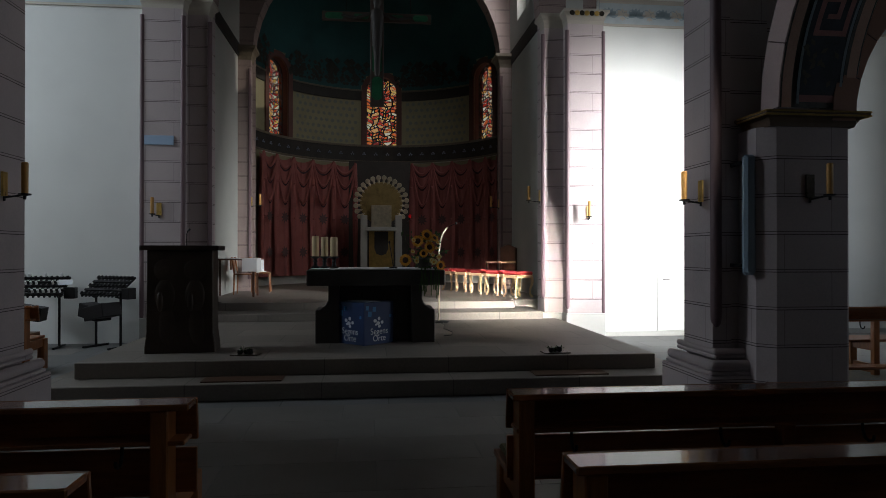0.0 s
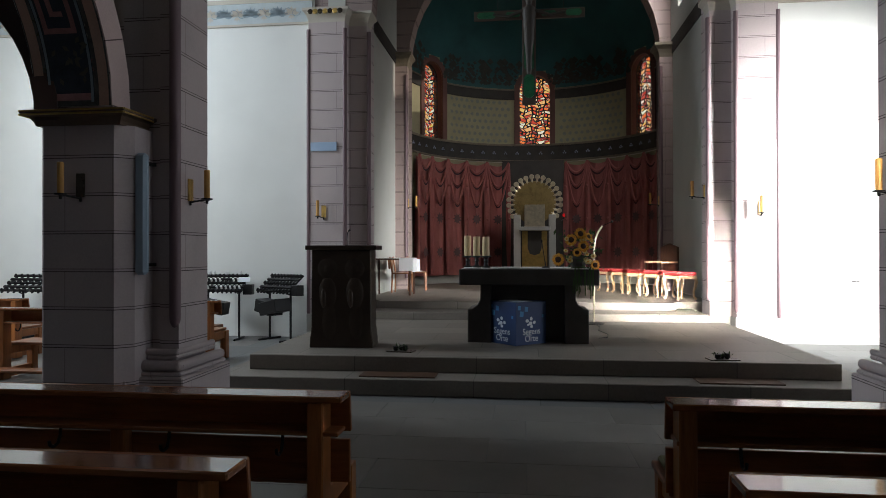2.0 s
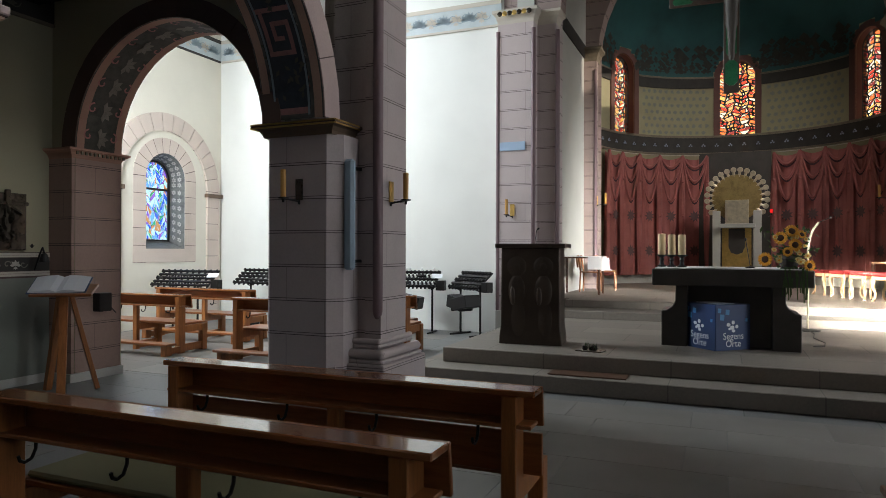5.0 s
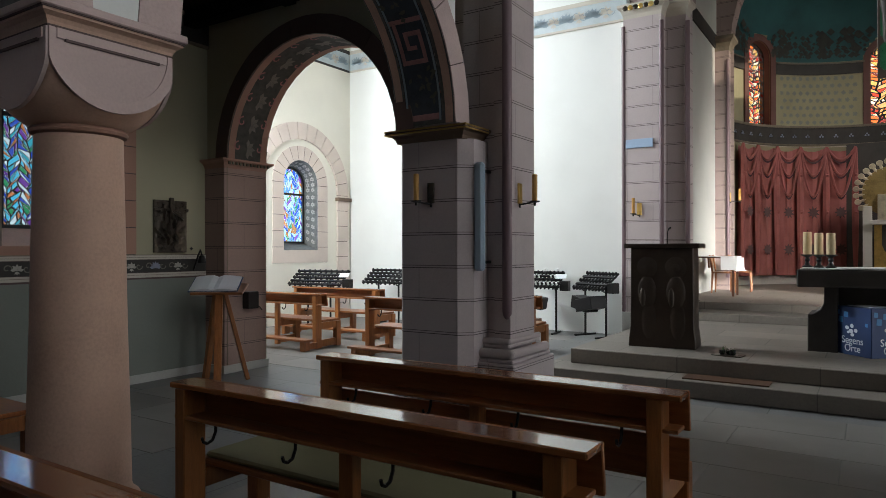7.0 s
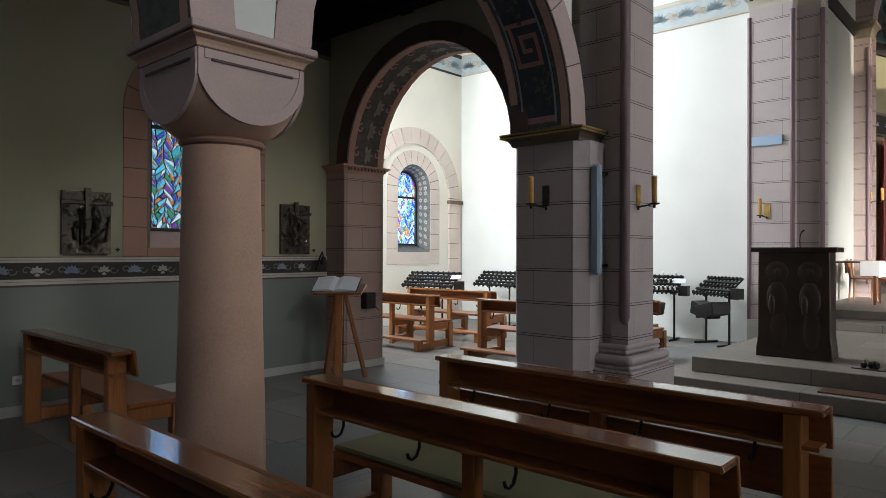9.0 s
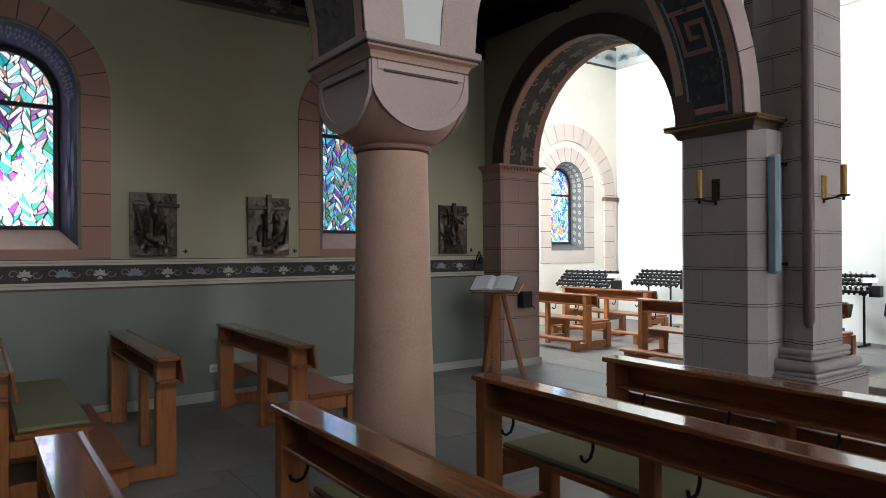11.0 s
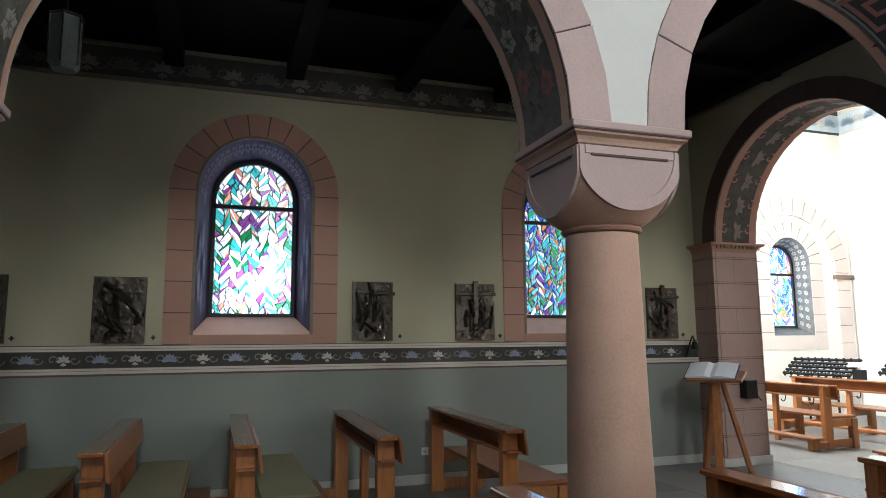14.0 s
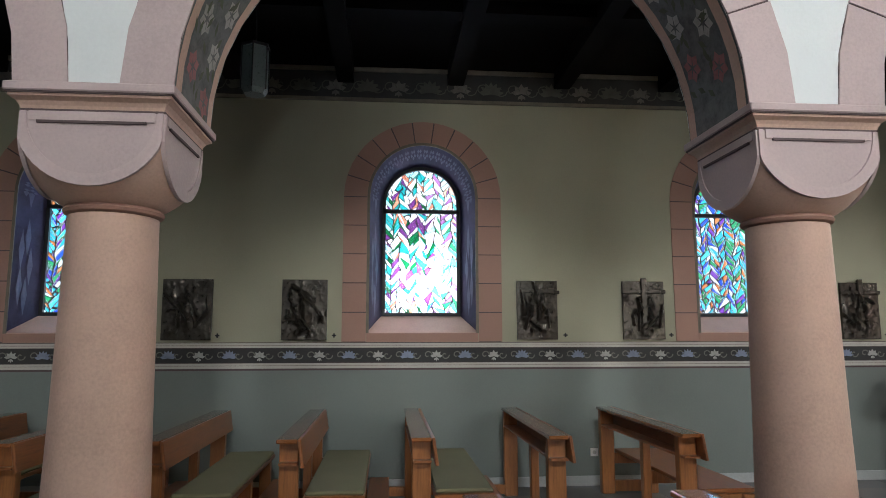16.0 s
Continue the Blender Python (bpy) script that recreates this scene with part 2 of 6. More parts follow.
DARK_STONE = plain("dark_altar_stone", (0.05, 0.045, 0.04), 0.5, var=0.3, scale=20)
AMBO = plain("dark_bronze_ambo", (0.05, 0.036, 0.026), 0.45, var=0.4, scale=14, metal=0.4)
GOLD = plain("hammered_gold", (0.62, 0.43, 0.14), 0.36, var=0.3, scale=30, fine=35, bump=0.8, metal=0.9)
SILVER = plain("silver_gilt", (0.66, 0.60, 0.45), 0.34, var=0.3, scale=40, fine=28, bump=0.8, metal=0.8)
OLD_GOLD = plain("dull_old_gold", (0.34, 0.25, 0.10), 0.45, var=0.4, scale=30, fine=35, bump=0.9, metal=0.7)
LINEN = plain("white_linen", (0.80, 0.80, 0.80), 0.9, var=0.05)
WAX = plain("candle_wax", (0.68, 0.52, 0.30), 0.5, var=0.1)
WAX_GOLD = plain("honey_wax", (0.52, 0.27, 0.06), 0.45, var=0.15)
TUBE = plain("blue_grey_loudspeaker", (0.33, 0.43, 0.52), 0.4, var=0.05)
SIGN_BLUE = plain("pale_blue_sign", (0.34, 0.46, 0.62), 0.5, var=0.05)
BOX_BLUE = plain("printed_blue_card", (0.008, 0.035, 0.125), 0.45, var=0.12)
BOX_LIGHT = plain("printed_light_blue", (0.04, 0.20, 0.46), 0.45)
PRINT_WHITE = plain("printed_white", (0.72, 0.76, 0.80), 0.5, var=0.05)
RED_CLOTH = plain("red_curtain", (0.37, 0.125, 0.115), 0.9, var=0.22, scale=10, fine=120)
RED_DARK = plain("curtain_border", (0.07, 0.028, 0.035), 0.9)
RED_SEAT = plain("red_velvet", (0.45, 0.03, 0.03), 0.85)
GILT_LEG = plain("cream_gilt_wood", (0.62, 0.44, 0.25), 0.45)
DARK_WOOD = wood("dark_stained_wood", (0.075, 0.032, 0.018), 'z', 0.45)
BROWN_WOOD = wood("brown_wood", (0.24, 0.095, 0.035), 'z', 0.4)
DOME = plain("teal_vault_paint", (0.024, 0.10, 0.105), 0.8, var=0.4, scale=5)
DOME_LEAF = plain("painted_foliage", (0.034, 0.036, 0.030), 0.85, var=0.5, scale=30)
APSE_WALL = plain("stencilled_wall", (0.30, 0.28, 0.17), 0.85, var=0.14, scale=8)
APSE_TRIM = plain("dark_red_frame", (0.13, 0.06, 0.05), 0.8, var=0.25)
IMPOST = plain("brown_impost_paint", (0.13, 0.085, 0.055), 0.6, var=0.35, scale=14)
LEAD = plain("lead_came", (0.012, 0.012, 0.013), 0.6)
WHITE_PLASTIC = plain("white_plastic", (0.75, 0.75, 0.72), 0.4, var=0.03)
PAPER = plain("paper", (0.72, 0.74, 0.78), 0.8, var=0.05)
PETAL = plain("yellow_petal", (0.75, 0.36, 0.03), 0.7, var=0.2)
PETAL_PALE = plain("pale_petal", (0.72, 0.58, 0.25), 0.7, var=0.2)
SEED = plain("sunflower_seed", (0.06, 0.028, 0.012), 0.9)
LEAF = plain("flower_leaf", (0.045, 0.09, 0.025), 0.6, var=0.3, scale=20)
CROSS_WOOD = plain("cross_paint", (0.07, 0.045, 0.035), 0.5, var=0.25)
ENAMEL = plain("green_enamel", (0.025, 0.13, 0.06), 0.3, var=0.4, scale=25)
PEWTER = plain("dark_silver_cast", (0.042, 0.036, 0.03), 0.6, var=0.3, metal=0.1)
FROST = plain("frosted_lantern_glass", (0.10, 0.12, 0.115), 0.3, var=0.15)
PALE_DIM = plain("dim_gilt_line", (0.17, 0.14, 0.10), 0.7, var=0.3, scale=30)


def daylight(name, strength, c=(1, 1, 1), bright=None):
    """Bright outdoors behind a window; `bright` is where the sky behind the trees is brightest."""
    n = Net(name)
    e = n.n.new("ShaderNodeEmission")
    e.inputs[0].default_value, e.inputs[1].default_value = (*c, 1), strength
    if bright:
        d = n.n.new("ShaderNodeVectorMath")
        d.operation = 'DISTANCE'
        n.l.new(n.pos()[0], d.inputs[0])
        d.inputs[1].default_value = bright
        fall = n.math('POWER', 2.718, n.math('MULTIPLY', n.math('POWER', n.math('DIVIDE', d.outputs["Value"], 0.30), 2.0), -1.0))
        n.l.new(n.math('ADD', n.math('MULTIPLY', fall, 9.0), strength), e.inputs[1])
    n.l.new(e.outputs[0], n.n["Material Output"].inputs[0])
    return n.m


DAY_AISLE = daylight("daylight_outside_aisle", 1.3, (0.95, 0.98, 1.0), (-8.4, 0.06, 2.28))
DAY_SHADED = daylight("shaded_daylight_outside_aisle", 1.05, (0.85, 0.94, 1.0))
DAY_TRANSEPT = daylight("daylight_outside_transept", 2.1, (0.8, 0.92, 1.0))
DAY_APSE = daylight("daylight_outside_apse", 2.2, (1.0, 0.96, 0.88))
GLASS = pane_material("stained_glass", [(0.0, (0.94, 0.95, 0.97)), (0.20, (0.12, 0.58, 0.60)), (0.33, (0.90, 0.86, 0.95)), (0.50, (0.01, 0.30, 0.15)), (0.60, (0.36, 0.15, 0.42)), (0.74, (0.78, 0.50, 0.40)), (0.86, (0.62, 0.86, 0.92))])
GLASS_DEEP = pane_material("deep_stained_glass", [(0.0, (0.10, 0.62, 0.84)), (0.20, (0.008, 0.08, 0.56)), (0.34, (0.82, 0.93, 0.96)), (0.48, (0.004, 0.32, 0.12)), (0.65, (0.18, 0.03, 0.38)), (0.76, (0.62, 0.22, 0.06)), (0.86, (0.03, 0.46, 0.58))])
GLASS_BLUE = pane_material("blue_stained_glass", [(0.0, (0.20, 0.50, 0.90)), (0.24, (0.02, 0.15, 0.66)), (0.42, (0.62, 0.86, 0.96)), (0.68, (0.03, 0.42, 0.20)), (0.78, (0.34, 0.14, 0.6)), (0.9, (0.65, 0.30, 0.10))])
GLASS_FIRE = pane_material("amber_stained_glass", [(0.0, (0.95, 0.50, 0.20)), (0.22, (0.90, 0.55, 0.16)), (0.42, (0.6, 0.06, 0.015)), (0.62, (1.0, 0.86, 0.68)), (0.74, (0.8, 0.2, 0.03)), (0.9, (0.3, 0.03, 0.02))])



# ---- building blocks ----
def box(bm, x0, x1, y0, y1, z0, z1, m=None):
    r = bmesh.ops.create_cube(bm, size=1)["verts"]
    t = Matrix.Translation(((x0 + x1) / 2, (y0 + y1) / 2, (z0 + z1) / 2)) @ Matrix.Diagonal((x1 - x0, y1 - y0, z1 - z0, 1))
    bmesh.ops.transform(bm, matrix=(m @ t) if m else t, verts=r)
    return r


def bar(bm, a, b, r, n=10, r2=None):
    a, b = Vector(a), Vector(b)
    v = bmesh.ops.create_cone(bm, cap_ends=True, segments=n, radius1=r, radius2=r if r2 is None else r2, depth=(b - a).length)["verts"]
    bmesh.ops.transform(bm, matrix=Matrix.Translation((a + b) / 2) @ (b - a).to_track_quat('Z', 'Y').to_matrix().to_4x4(), verts=v)
    return v


def lathe(bm, prof, n=24, at=(0, 0, 0), m=None):
    """A turned shape: prof is radius, height from the bottom up."""
    rings = []
    for r, z in prof:
        rings.append([bm.verts.new(Vector(at) + Vector((r * math.cos(2 * math.pi * k / n), r * math.sin(2 * math.pi * k / n), z))) for k in range(n)])
    for a, b in zip(rings, rings[1:]):
        for k in range(n):
            bm.faces.new((a[k], a[(k + 1) % n], b[(k + 1) % n], b[k]))
    bm.faces.new(list(reversed(rings[0])))
    bm.faces.new(rings[-1])
    if m:
        bmesh.ops.transform(bm, matrix=m, verts=[v for r in rings for v in r])


def ball(bm, c, r, scale=(1, 1, 1), n=10):
    v = bmesh.ops.create_uvsphere(bm, u_segments=n, v_segments=max(5, n // 2 + 1), radius=r)["verts"]
    bmesh.ops.transform(bm, matrix=Matrix.Translation(c) @ Matrix.Diagonal((*scale, 1)), verts=v)


def prism(bm, pts, f0, f1):
    """Extrudes an outline between two mappings of its 2D points."""
    a, b = [bm.verts.new(f0(*p)) for p in pts], [bm.verts.new(f1(*p)) for p in pts]
    k = len(pts)
    bm.faces.new(a)
    bm.faces.new(list(reversed(b)))
    for i in range(k):
        bm.faces.new((a[i], b[i], b[(i + 1) % k], a[(i + 1) % k]))


def mesh(bm, name, smooth=False, bevel=0.0):
    if bevel:
        bmesh.ops.remove_doubles(bm, verts=bm.verts, dist=1e-5)
        bmesh.ops.bevel(bm, geom=[e for e in bm.edges if len(e.link_faces) == 2 and e.calc_face_angle(0) > 0.6], offset=bevel, segments=1, affect='EDGES', clamp_overlap=True)
    bmesh.ops.recalc_face_normals(bm, faces=bm.faces)
    me = bpy.data.meshes.new(name)
    if smooth:
        for f in bm.faces:
            f.smooth = True
        for e in bm.edges:
            if len(e.link_faces) == 2 and e.calc_face_angle(0) > 0.6:
                e.smooth = False
    bm.to_mesh(me)
    bm.free()
    return me


def part(name, bm, material, parent=None, label="", smooth=False, bevel=0.0):
    ob = new(name, mesh(bm, name, smooth, bevel))
    ob.data.materials.append(material)
    if parent:
        ob.parent = parent
    return tagged(ob, label)


def thing(name, label, category, m=None, group=""):
    ob = new(name)
    ob.empty_display_size = 0.1
    if m:
        ob.matrix_basis = m
    return tagged(ob, label, category, group)


def structure(name, bm, material, label, category="wall", smooth=False, bevel=0.0):
    return tagged(part(name, bm, material, None, label, smooth, bevel), label, category, "", "structure")


def B():
    return bmesh.new()


def boxes(name, rows, material, parent=None, label="", bevel=0.0):
    bm = B()
    for r in rows:
        box(bm, *r)
    return part(name, bm, material, parent, label, bevel=bevel)


# An arched opening is (centre, half width, sill, springing).
def outline(o, n=20):
    c, h, s, sp = o
    return [(c - h, s)] + [(c - h * math.cos(math.pi * k / n), sp + h * math.sin(math.pi * k / n)) for k in range(n + 1)] + [(c + h, s)]


def wall_side(bm, f, u0, u1, z0, z1, holes, n=20):
    """One face of a wall with arched holes in it."""
    cuts = {u0, u1}
    for c, h, s, sp in holes:
        cuts |= {c - h * math.cos(math.pi * k / n) for k in range(n + 1)}
    cuts = sorted(cuts)

    def quad(a, b, za0, za1, zb0, zb1):
        if max(za1 - za0, zb1 - zb0) > 1e-5:
            bm.faces.new([bm.verts.new(f(*p)) for p in ((a, za0), (b, zb0), (b, zb1), (a, za1))])
    for a, b in zip(cuts, cuts[1:]):
        if b - a < 1e-6:
            continue
        mid = (a + b) / 2
        inside = [o for o in holes if abs(mid - o[0]) < o[1]]
        if not inside:
            quad(a, b, z0, z1, z0, z1)
            continue
        c, h, s, sp = inside[0]
        top = [sp + math.sqrt(max(0, h * h - (u - c) ** 2)) for u in (a, b)]
        quad(a, b, z0, s, z0, s)
        quad(a, b, top[0], z1, top[1], z1)


def reveal(bm, fa, oa, fb, ob, n=20, sill=True):
    A, Bo = outline(oa, n), outline(ob, n)
    k = len(A)
    for i in range(k) if sill else range(1, k - 2):
        j = (i + 1) % k
        bm.faces.new([bm.verts.new(p) for p in (fa(*A[i]), fa(*A[j]), fb(*Bo[j]), fb(*Bo[i]))])


def arched_wall(name, axis, at0, at1, u0, u1, z0, z1, holes, material, label, back_holes=None, reveal_mat=None, cap_from=None):
    """A wall across `axis` between at0 (its face) and at1, with arched holes through it."""
    if axis == 'x':
        fa, fb = (lambda u, z: Vector((at0, u, z))), (lambda u, z: Vector((at1, u, z)))
    else:
        fa, fb = (lambda u, z: Vector((u, at0, z))), (lambda u, z: Vector((u, at1, z)))
    back_holes = back_holes or holes
    bm = B()
    wall_side(bm, fa, u0, u1, z0, z1, holes)
    wall_side(bm, fb, u0, u1, z0, z1, back_holes)
    for a, b in (((u0, cap_from or z0), (u0, z1)), ((u1, cap_from or z0), (u1, z1)), ((u0, z1), (u1, z1))):
        bm.faces.new([bm.verts.new(p) for p in (fa(*a), fa(*b), fb(*b), fb(*a))])
    nf = len(bm.faces)
    for o, p in zip(holes, back_holes):
        reveal(bm, fa, o, fb, p, sill=o[2] > z0 + 0.01)
    bm.faces.ensure_lookup_table()
    if reveal_mat:
        for i in range(nf, len(bm.faces)):
            bm.faces[i].material_index = 1
    bmesh.ops.remove_doubles(bm, verts=bm.verts, dist=1e-4)
    w = structure(name, bm, material, label)
    if reveal_mat:
        w.data.materials.append(reveal_mat)
    return w


def ring_blocks(parent, f, normal, o, width, mat, n_arch, course=0.3, depth=0.012, gap=0.011, jamb_from=None, name="voussoir"):
    """Voussoirs and jamb blocks round an arched opening, each a block of its own."""
    c, h, s, sp = o
    normal = Vector(normal) * depth
    f1 = lambda u, z: f(u, z) + normal
    fb = lambda u, z: f(u, z) + normal * 0.45
    lo = s if jamb_from is None else jamb_from
    A, Bo = outline((c, h + 0.002, lo, sp), 24), outline((c, h + width - 0.002, lo, sp), 24)
    bm = B()
    for i in range(len(A) - 1):
        if abs(A[i][1] - A[i + 1][1]) + abs(A[i][0] - A[i + 1][0]) > 0.01:
            prism(bm, [A[i], A[i + 1], Bo[i + 1], Bo[i]], f, fb)
    part("joint_line", bm, LINE, parent)
    for k in range(n_arch):
        a0, a1 = math.pi * k / n_arch + gap / h / 2, math.pi * (k + 1) / n_arch - gap / h / 2
        pts = [(c - r * math.cos(a), sp + r * math.sin(a)) for r, a in ((h, a0), (h, (a0 + a1) / 2), (h, a1), (h + width, a1), (h + width, (a0 + a1) / 2), (h + width, a0))]
        bm = B()
        prism(bm, pts, f, f1)
        part(name, bm, mat, parent)
    k = max(1, round((sp - lo) / course))
    step = (sp - lo) / k
    if sp - lo > 0.05:
        for side in (-1, 1):
            for i in range(k):
                a, b = lo + i * step + gap / 2, lo + (i + 1) * step - gap / 2
                u0, u1 = sorted((c + side * h, c + side * (h + width)))
                bm = B()
                prism(bm, [(u0, a), (u1, a), (u1, b), (u0, b)], f, f1)
                part("jamb_block", bm, mat, parent)


# ---- large structure ----
bm = B()
box(bm, -11.2, 11.2, -9.2, 12.4, -0.2, -0.003)
structure("floor", bm, FLOOR, "grey stone slab floor of the nave and aisles", "floor")

# platform and steps
for nm, r in (("platform_step_lower", (-3.62, 3.52, 7.15, 11.98, 0, 0.178)), ("platform_step_upper", (-3.36, 3.16, 7.585, 11.96, 0.178, 0.354))):
    bm = B()
    box(bm, *r)
    structure(nm, bm, PLATFORM, "grey stone step of the altar platform", "step", bevel=0.008)
for nm, r in (("chancel_step_lower", (-2.94, 2.9, 11.72, 22.4, 0.354, 0.485)), ("chancel_step_upper", (-2.93, 2.55, 12.5, 22.4, 0.485, 0.62))):
    bm = B()
    box(bm, *r)
    structure(nm, bm, PLATFORM, "pale stone step up to the chancel", "step", bevel=0.006)
bm = B()
box(bm, -4.2, 4.2, 12.9, 22.4, 0.3, 0.616)
structure("chancel_floor", bm, PLATFORM, "pale stone chancel floor", "floor")

# walls of nave, aisles and transepts
SHIFT = -0.35
COLS = (1.99, -1.915, -5.82)
NAVE_ARCHES = [(3.955, 1.565, 2.828, 2.828), (0.037, 1.555, 2.828, 2.828), (-3.868, 1.555, 2.828, 2.828), (-7.45, 1.2, 2.828, 2.828)]
CLERE = [(-4.0, 0.5, 6.3, 7.6), (0.0, 0.5, 6.3, 7.6), (4.0, 0.5, 6.3, 7.6)]


def over_arcade(name, x0, x1):
    f0, f1 = (lambda u, z: Vector((x0, u, z))), (lambda u, z: Vector((x1, u, z)))
    bm = B()
    for f in (f0, f1):
        wall_side(bm, f, -9.0, 5.53, 2.828, 5.0, NAVE_ARCHES)
        wall_side(bm, f, -9.0, 5.53, 5.0, 9.2, CLERE)
    nf = len(bm.faces)
    for o in NAVE_ARCHES:
        reveal(bm, f0, o, f1, o, n=28, sill=False)
    bm.faces.ensure_lookup_table()
    for i in range(nf, len(bm.faces)):
        bm.faces[i].material_index = 1
    for o in CLERE:
        reveal(bm, f0, o, f1, o)
    for y in (5.53,):
        bm.faces.new([bm.verts.new(p) for p in ((x0, y, 2.828), (x1, y, 2.828), (x1, y, 9.2), (x0, y, 9.2))])
    w = structure(name, bm, WHITE, "white plastered nave wall over painted round arches")
    w.data.materials.append(SOFFIT)
    return w


for side, tag in ((-1, "north"), (1, "south")):
    w = over_arcade("wall_nave_" + tag, side * 3.74, side * 4.46)
    fa = lambda u, z, s=side: Vector((s * 3.74, u, z))
    for o in NAVE_ARCHES[:3 if side < 0 else 1]:
        ring_blocks(w, fa, (-side, 0, 0), o, 0.27, PINK_BLOCK, 9, jamb_from=o[3])
        # painted bands that edge the soffit
        bm = B()
        for x in (3.80, 4.40):
            pts = [(o[0] - (o[1] - 0.004) * math.cos(math.pi * k / 28), o[3] + (o[1] - 0.004) * math.sin(math.pi * k / 28)) for k in range(29)]
            for (a, b), (c, d) in zip(pts, pts[1:]):
                bm.faces.new([bm.verts.new(p) for p in ((side * (x - 0.045), a, b), (side * (x - 0.045), c, d), (side * (x + 0.045), c, d), (side * (x + 0.045), a, b))])
        part("soffit_border", bm, SALMON, w)

AISLE_WINDOWS = [(c, 0.6, 1.60, 3.09) for c in (-7.33, -3.68, -0.02, 3.64)]
AISLE_GLASS = [(c, 0.435, 1.80, 3.065) for c, *_ in AISLE_WINDOWS]
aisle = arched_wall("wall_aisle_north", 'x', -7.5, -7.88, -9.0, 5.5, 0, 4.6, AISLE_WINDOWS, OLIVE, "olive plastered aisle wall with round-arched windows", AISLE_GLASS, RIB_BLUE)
arched_wall("wall_aisle_south", 'x', 7.5, 7.9, -9.0, 5.5, 0, 4.6, AISLE_GLASS, OLIVE, "olive plastered aisle wall")
for side, tag in ((-1, "north"), (1, "south")):
    bm = B()
    box(bm, *sorted((side * 4.46 + (side > 0) * SHIFT, side * 7.9)), -9.0, 5.5, 4.55, 4.75)
    for y in np.arange(-8.2, 5.4, 1.22):
        box(bm, *sorted((side * 4.5, side * 7.6)), y - 0.09, y + 0.09, 4.36, 4.55)
    box(bm, *sorted((side * 5.9, side * 6.08)), -9.0, 5.5, 4.43, 4.55)
    structure("ceiling_aisle_" + tag, bm, CEIL, "timber aisle ceiling with heavy beams, coloured near black for shade", "ceiling")
bm = B()
box(bm, -4.6, 4.6, -9.2, 6.2, 9.2, 9.4)
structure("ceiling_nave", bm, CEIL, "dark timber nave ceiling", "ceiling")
bm = B()
box(bm, -11.2, 11.2, 6.0, 12.5, 9.0, 9.2)
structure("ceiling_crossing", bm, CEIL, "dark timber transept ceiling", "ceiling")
arched_wall("wall_west", 'y', -9.0, -9.3, -8.0, 8.0, 0, 9.4, [(0.0, 1.2, 4.8, 6.4)], WHITE, "white plastered west wall")

# cross arches from the aisles into the transepts
for side, tag in ((-1, "north"), (1, "south")):
    # the outer opening at 9.1 is unseen, added for the transept fill lamps
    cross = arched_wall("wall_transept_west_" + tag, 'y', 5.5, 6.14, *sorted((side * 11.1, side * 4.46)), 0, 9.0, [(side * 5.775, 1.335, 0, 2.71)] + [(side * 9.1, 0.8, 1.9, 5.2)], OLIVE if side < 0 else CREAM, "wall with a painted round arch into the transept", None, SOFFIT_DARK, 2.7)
    f = lambda u, z: Vector((u, 5.5, z))
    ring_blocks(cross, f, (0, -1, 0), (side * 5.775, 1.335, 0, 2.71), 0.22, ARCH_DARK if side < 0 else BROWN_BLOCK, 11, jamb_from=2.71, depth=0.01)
    bm = B()
    for y in (5.56, 6.08):
        for k in range(24):
            a, b = math.pi * k / 24, math.pi * (k + 1) / 24
            bm.faces.new([bm.verts.new((side * 5.775 - 1.33 * math.cos(t), yy, 2.71 + 1.33 * math.sin(t))) for t, yy in ((a, y - 0.05), (b, y - 0.05), (b, y + 0.05), (a, y + 0.05))])
    part("soffit_border", bm, BROWN_BLOCK, cross)

# the south arcade stands a little nearer to the middle
for nm in ("wall_nave_south", "wall_transept_west_south"):
    bpy.data.objects[nm].location.x = SHIFT

# transept end and east walls
NT_WIN = [(10.3, 0.51, 1.56, 2.98)]
NT_GLASS = [(10.32, 0.395, 1.72, 2.965)]
ntw = arched_wall("wall_transept_north", 'x', -10.6, -11.0, 5.4, 12.2, 0, 5.6, NT_WIN, CREAM, "cream transept wall with a round-arched window", NT_GLASS, SOFFIT)
arched_wall("wall_transept_north_upper", 'x', -10.6, -11.0, 5.4, 12.2, 5.6, 9.0, [(9.0, 1.1, 5.9, 7.2)], CREAM, "cream upper transept wall with a window")
arched_wall("wall_transept_south", 'x', 10.6, 11.0, 5.4, 12.2, 0, 9.0, [(8.9, 1.6, 1.4, 5.6)], WHITE, "white transept wall with a tall window")
for side, tag in ((-1, "north"), (1, "south")):
    bm = B()
    box(bm, *sorted((side * 3.96, side * 11.0)), 11.9, 12.2, 0, 9.0)
    structure("wall_transept_east_" + tag, bm, WHITE, "white plastered transept wall, bright in daylight")
    bm = B()
    box(bm, *sorted((side * 4.0, side * 10.58)), 11.875, 11.9, 5.76, 6.14)
    fr = structure("frieze_transept_" + tag, bm, FRIEZE_SKY, "pale blue-grey painted frieze under the transept ceiling", "trim")
    bm = B()
    box(bm, *sorted((side * 4.0, side * 10.57)), 11.865, 11.9, 6.14, 6.22)
    box(bm, *sorted((side * 4.0, side * 10.57)), 11.868, 11.9, 5.72, 5.76)
    part("frieze_border", bm, PALE, fr)
bm = B()
box(bm, -10.6, -10.575, 6.2, 11.86, 5.76, 6.14)
fr = structure("frieze_transept_end", bm, FRIEZE_SKY, "pale blue-grey painted frieze on the transept end wall", "trim")
boxes("frieze_border", [(-10.6, -10.565, 6.2, 11.86, 6.14, 6.22), (-10.6, -10.57, 6.2, 11.86, 5.72, 5.76)], DARK_BAND, fr)
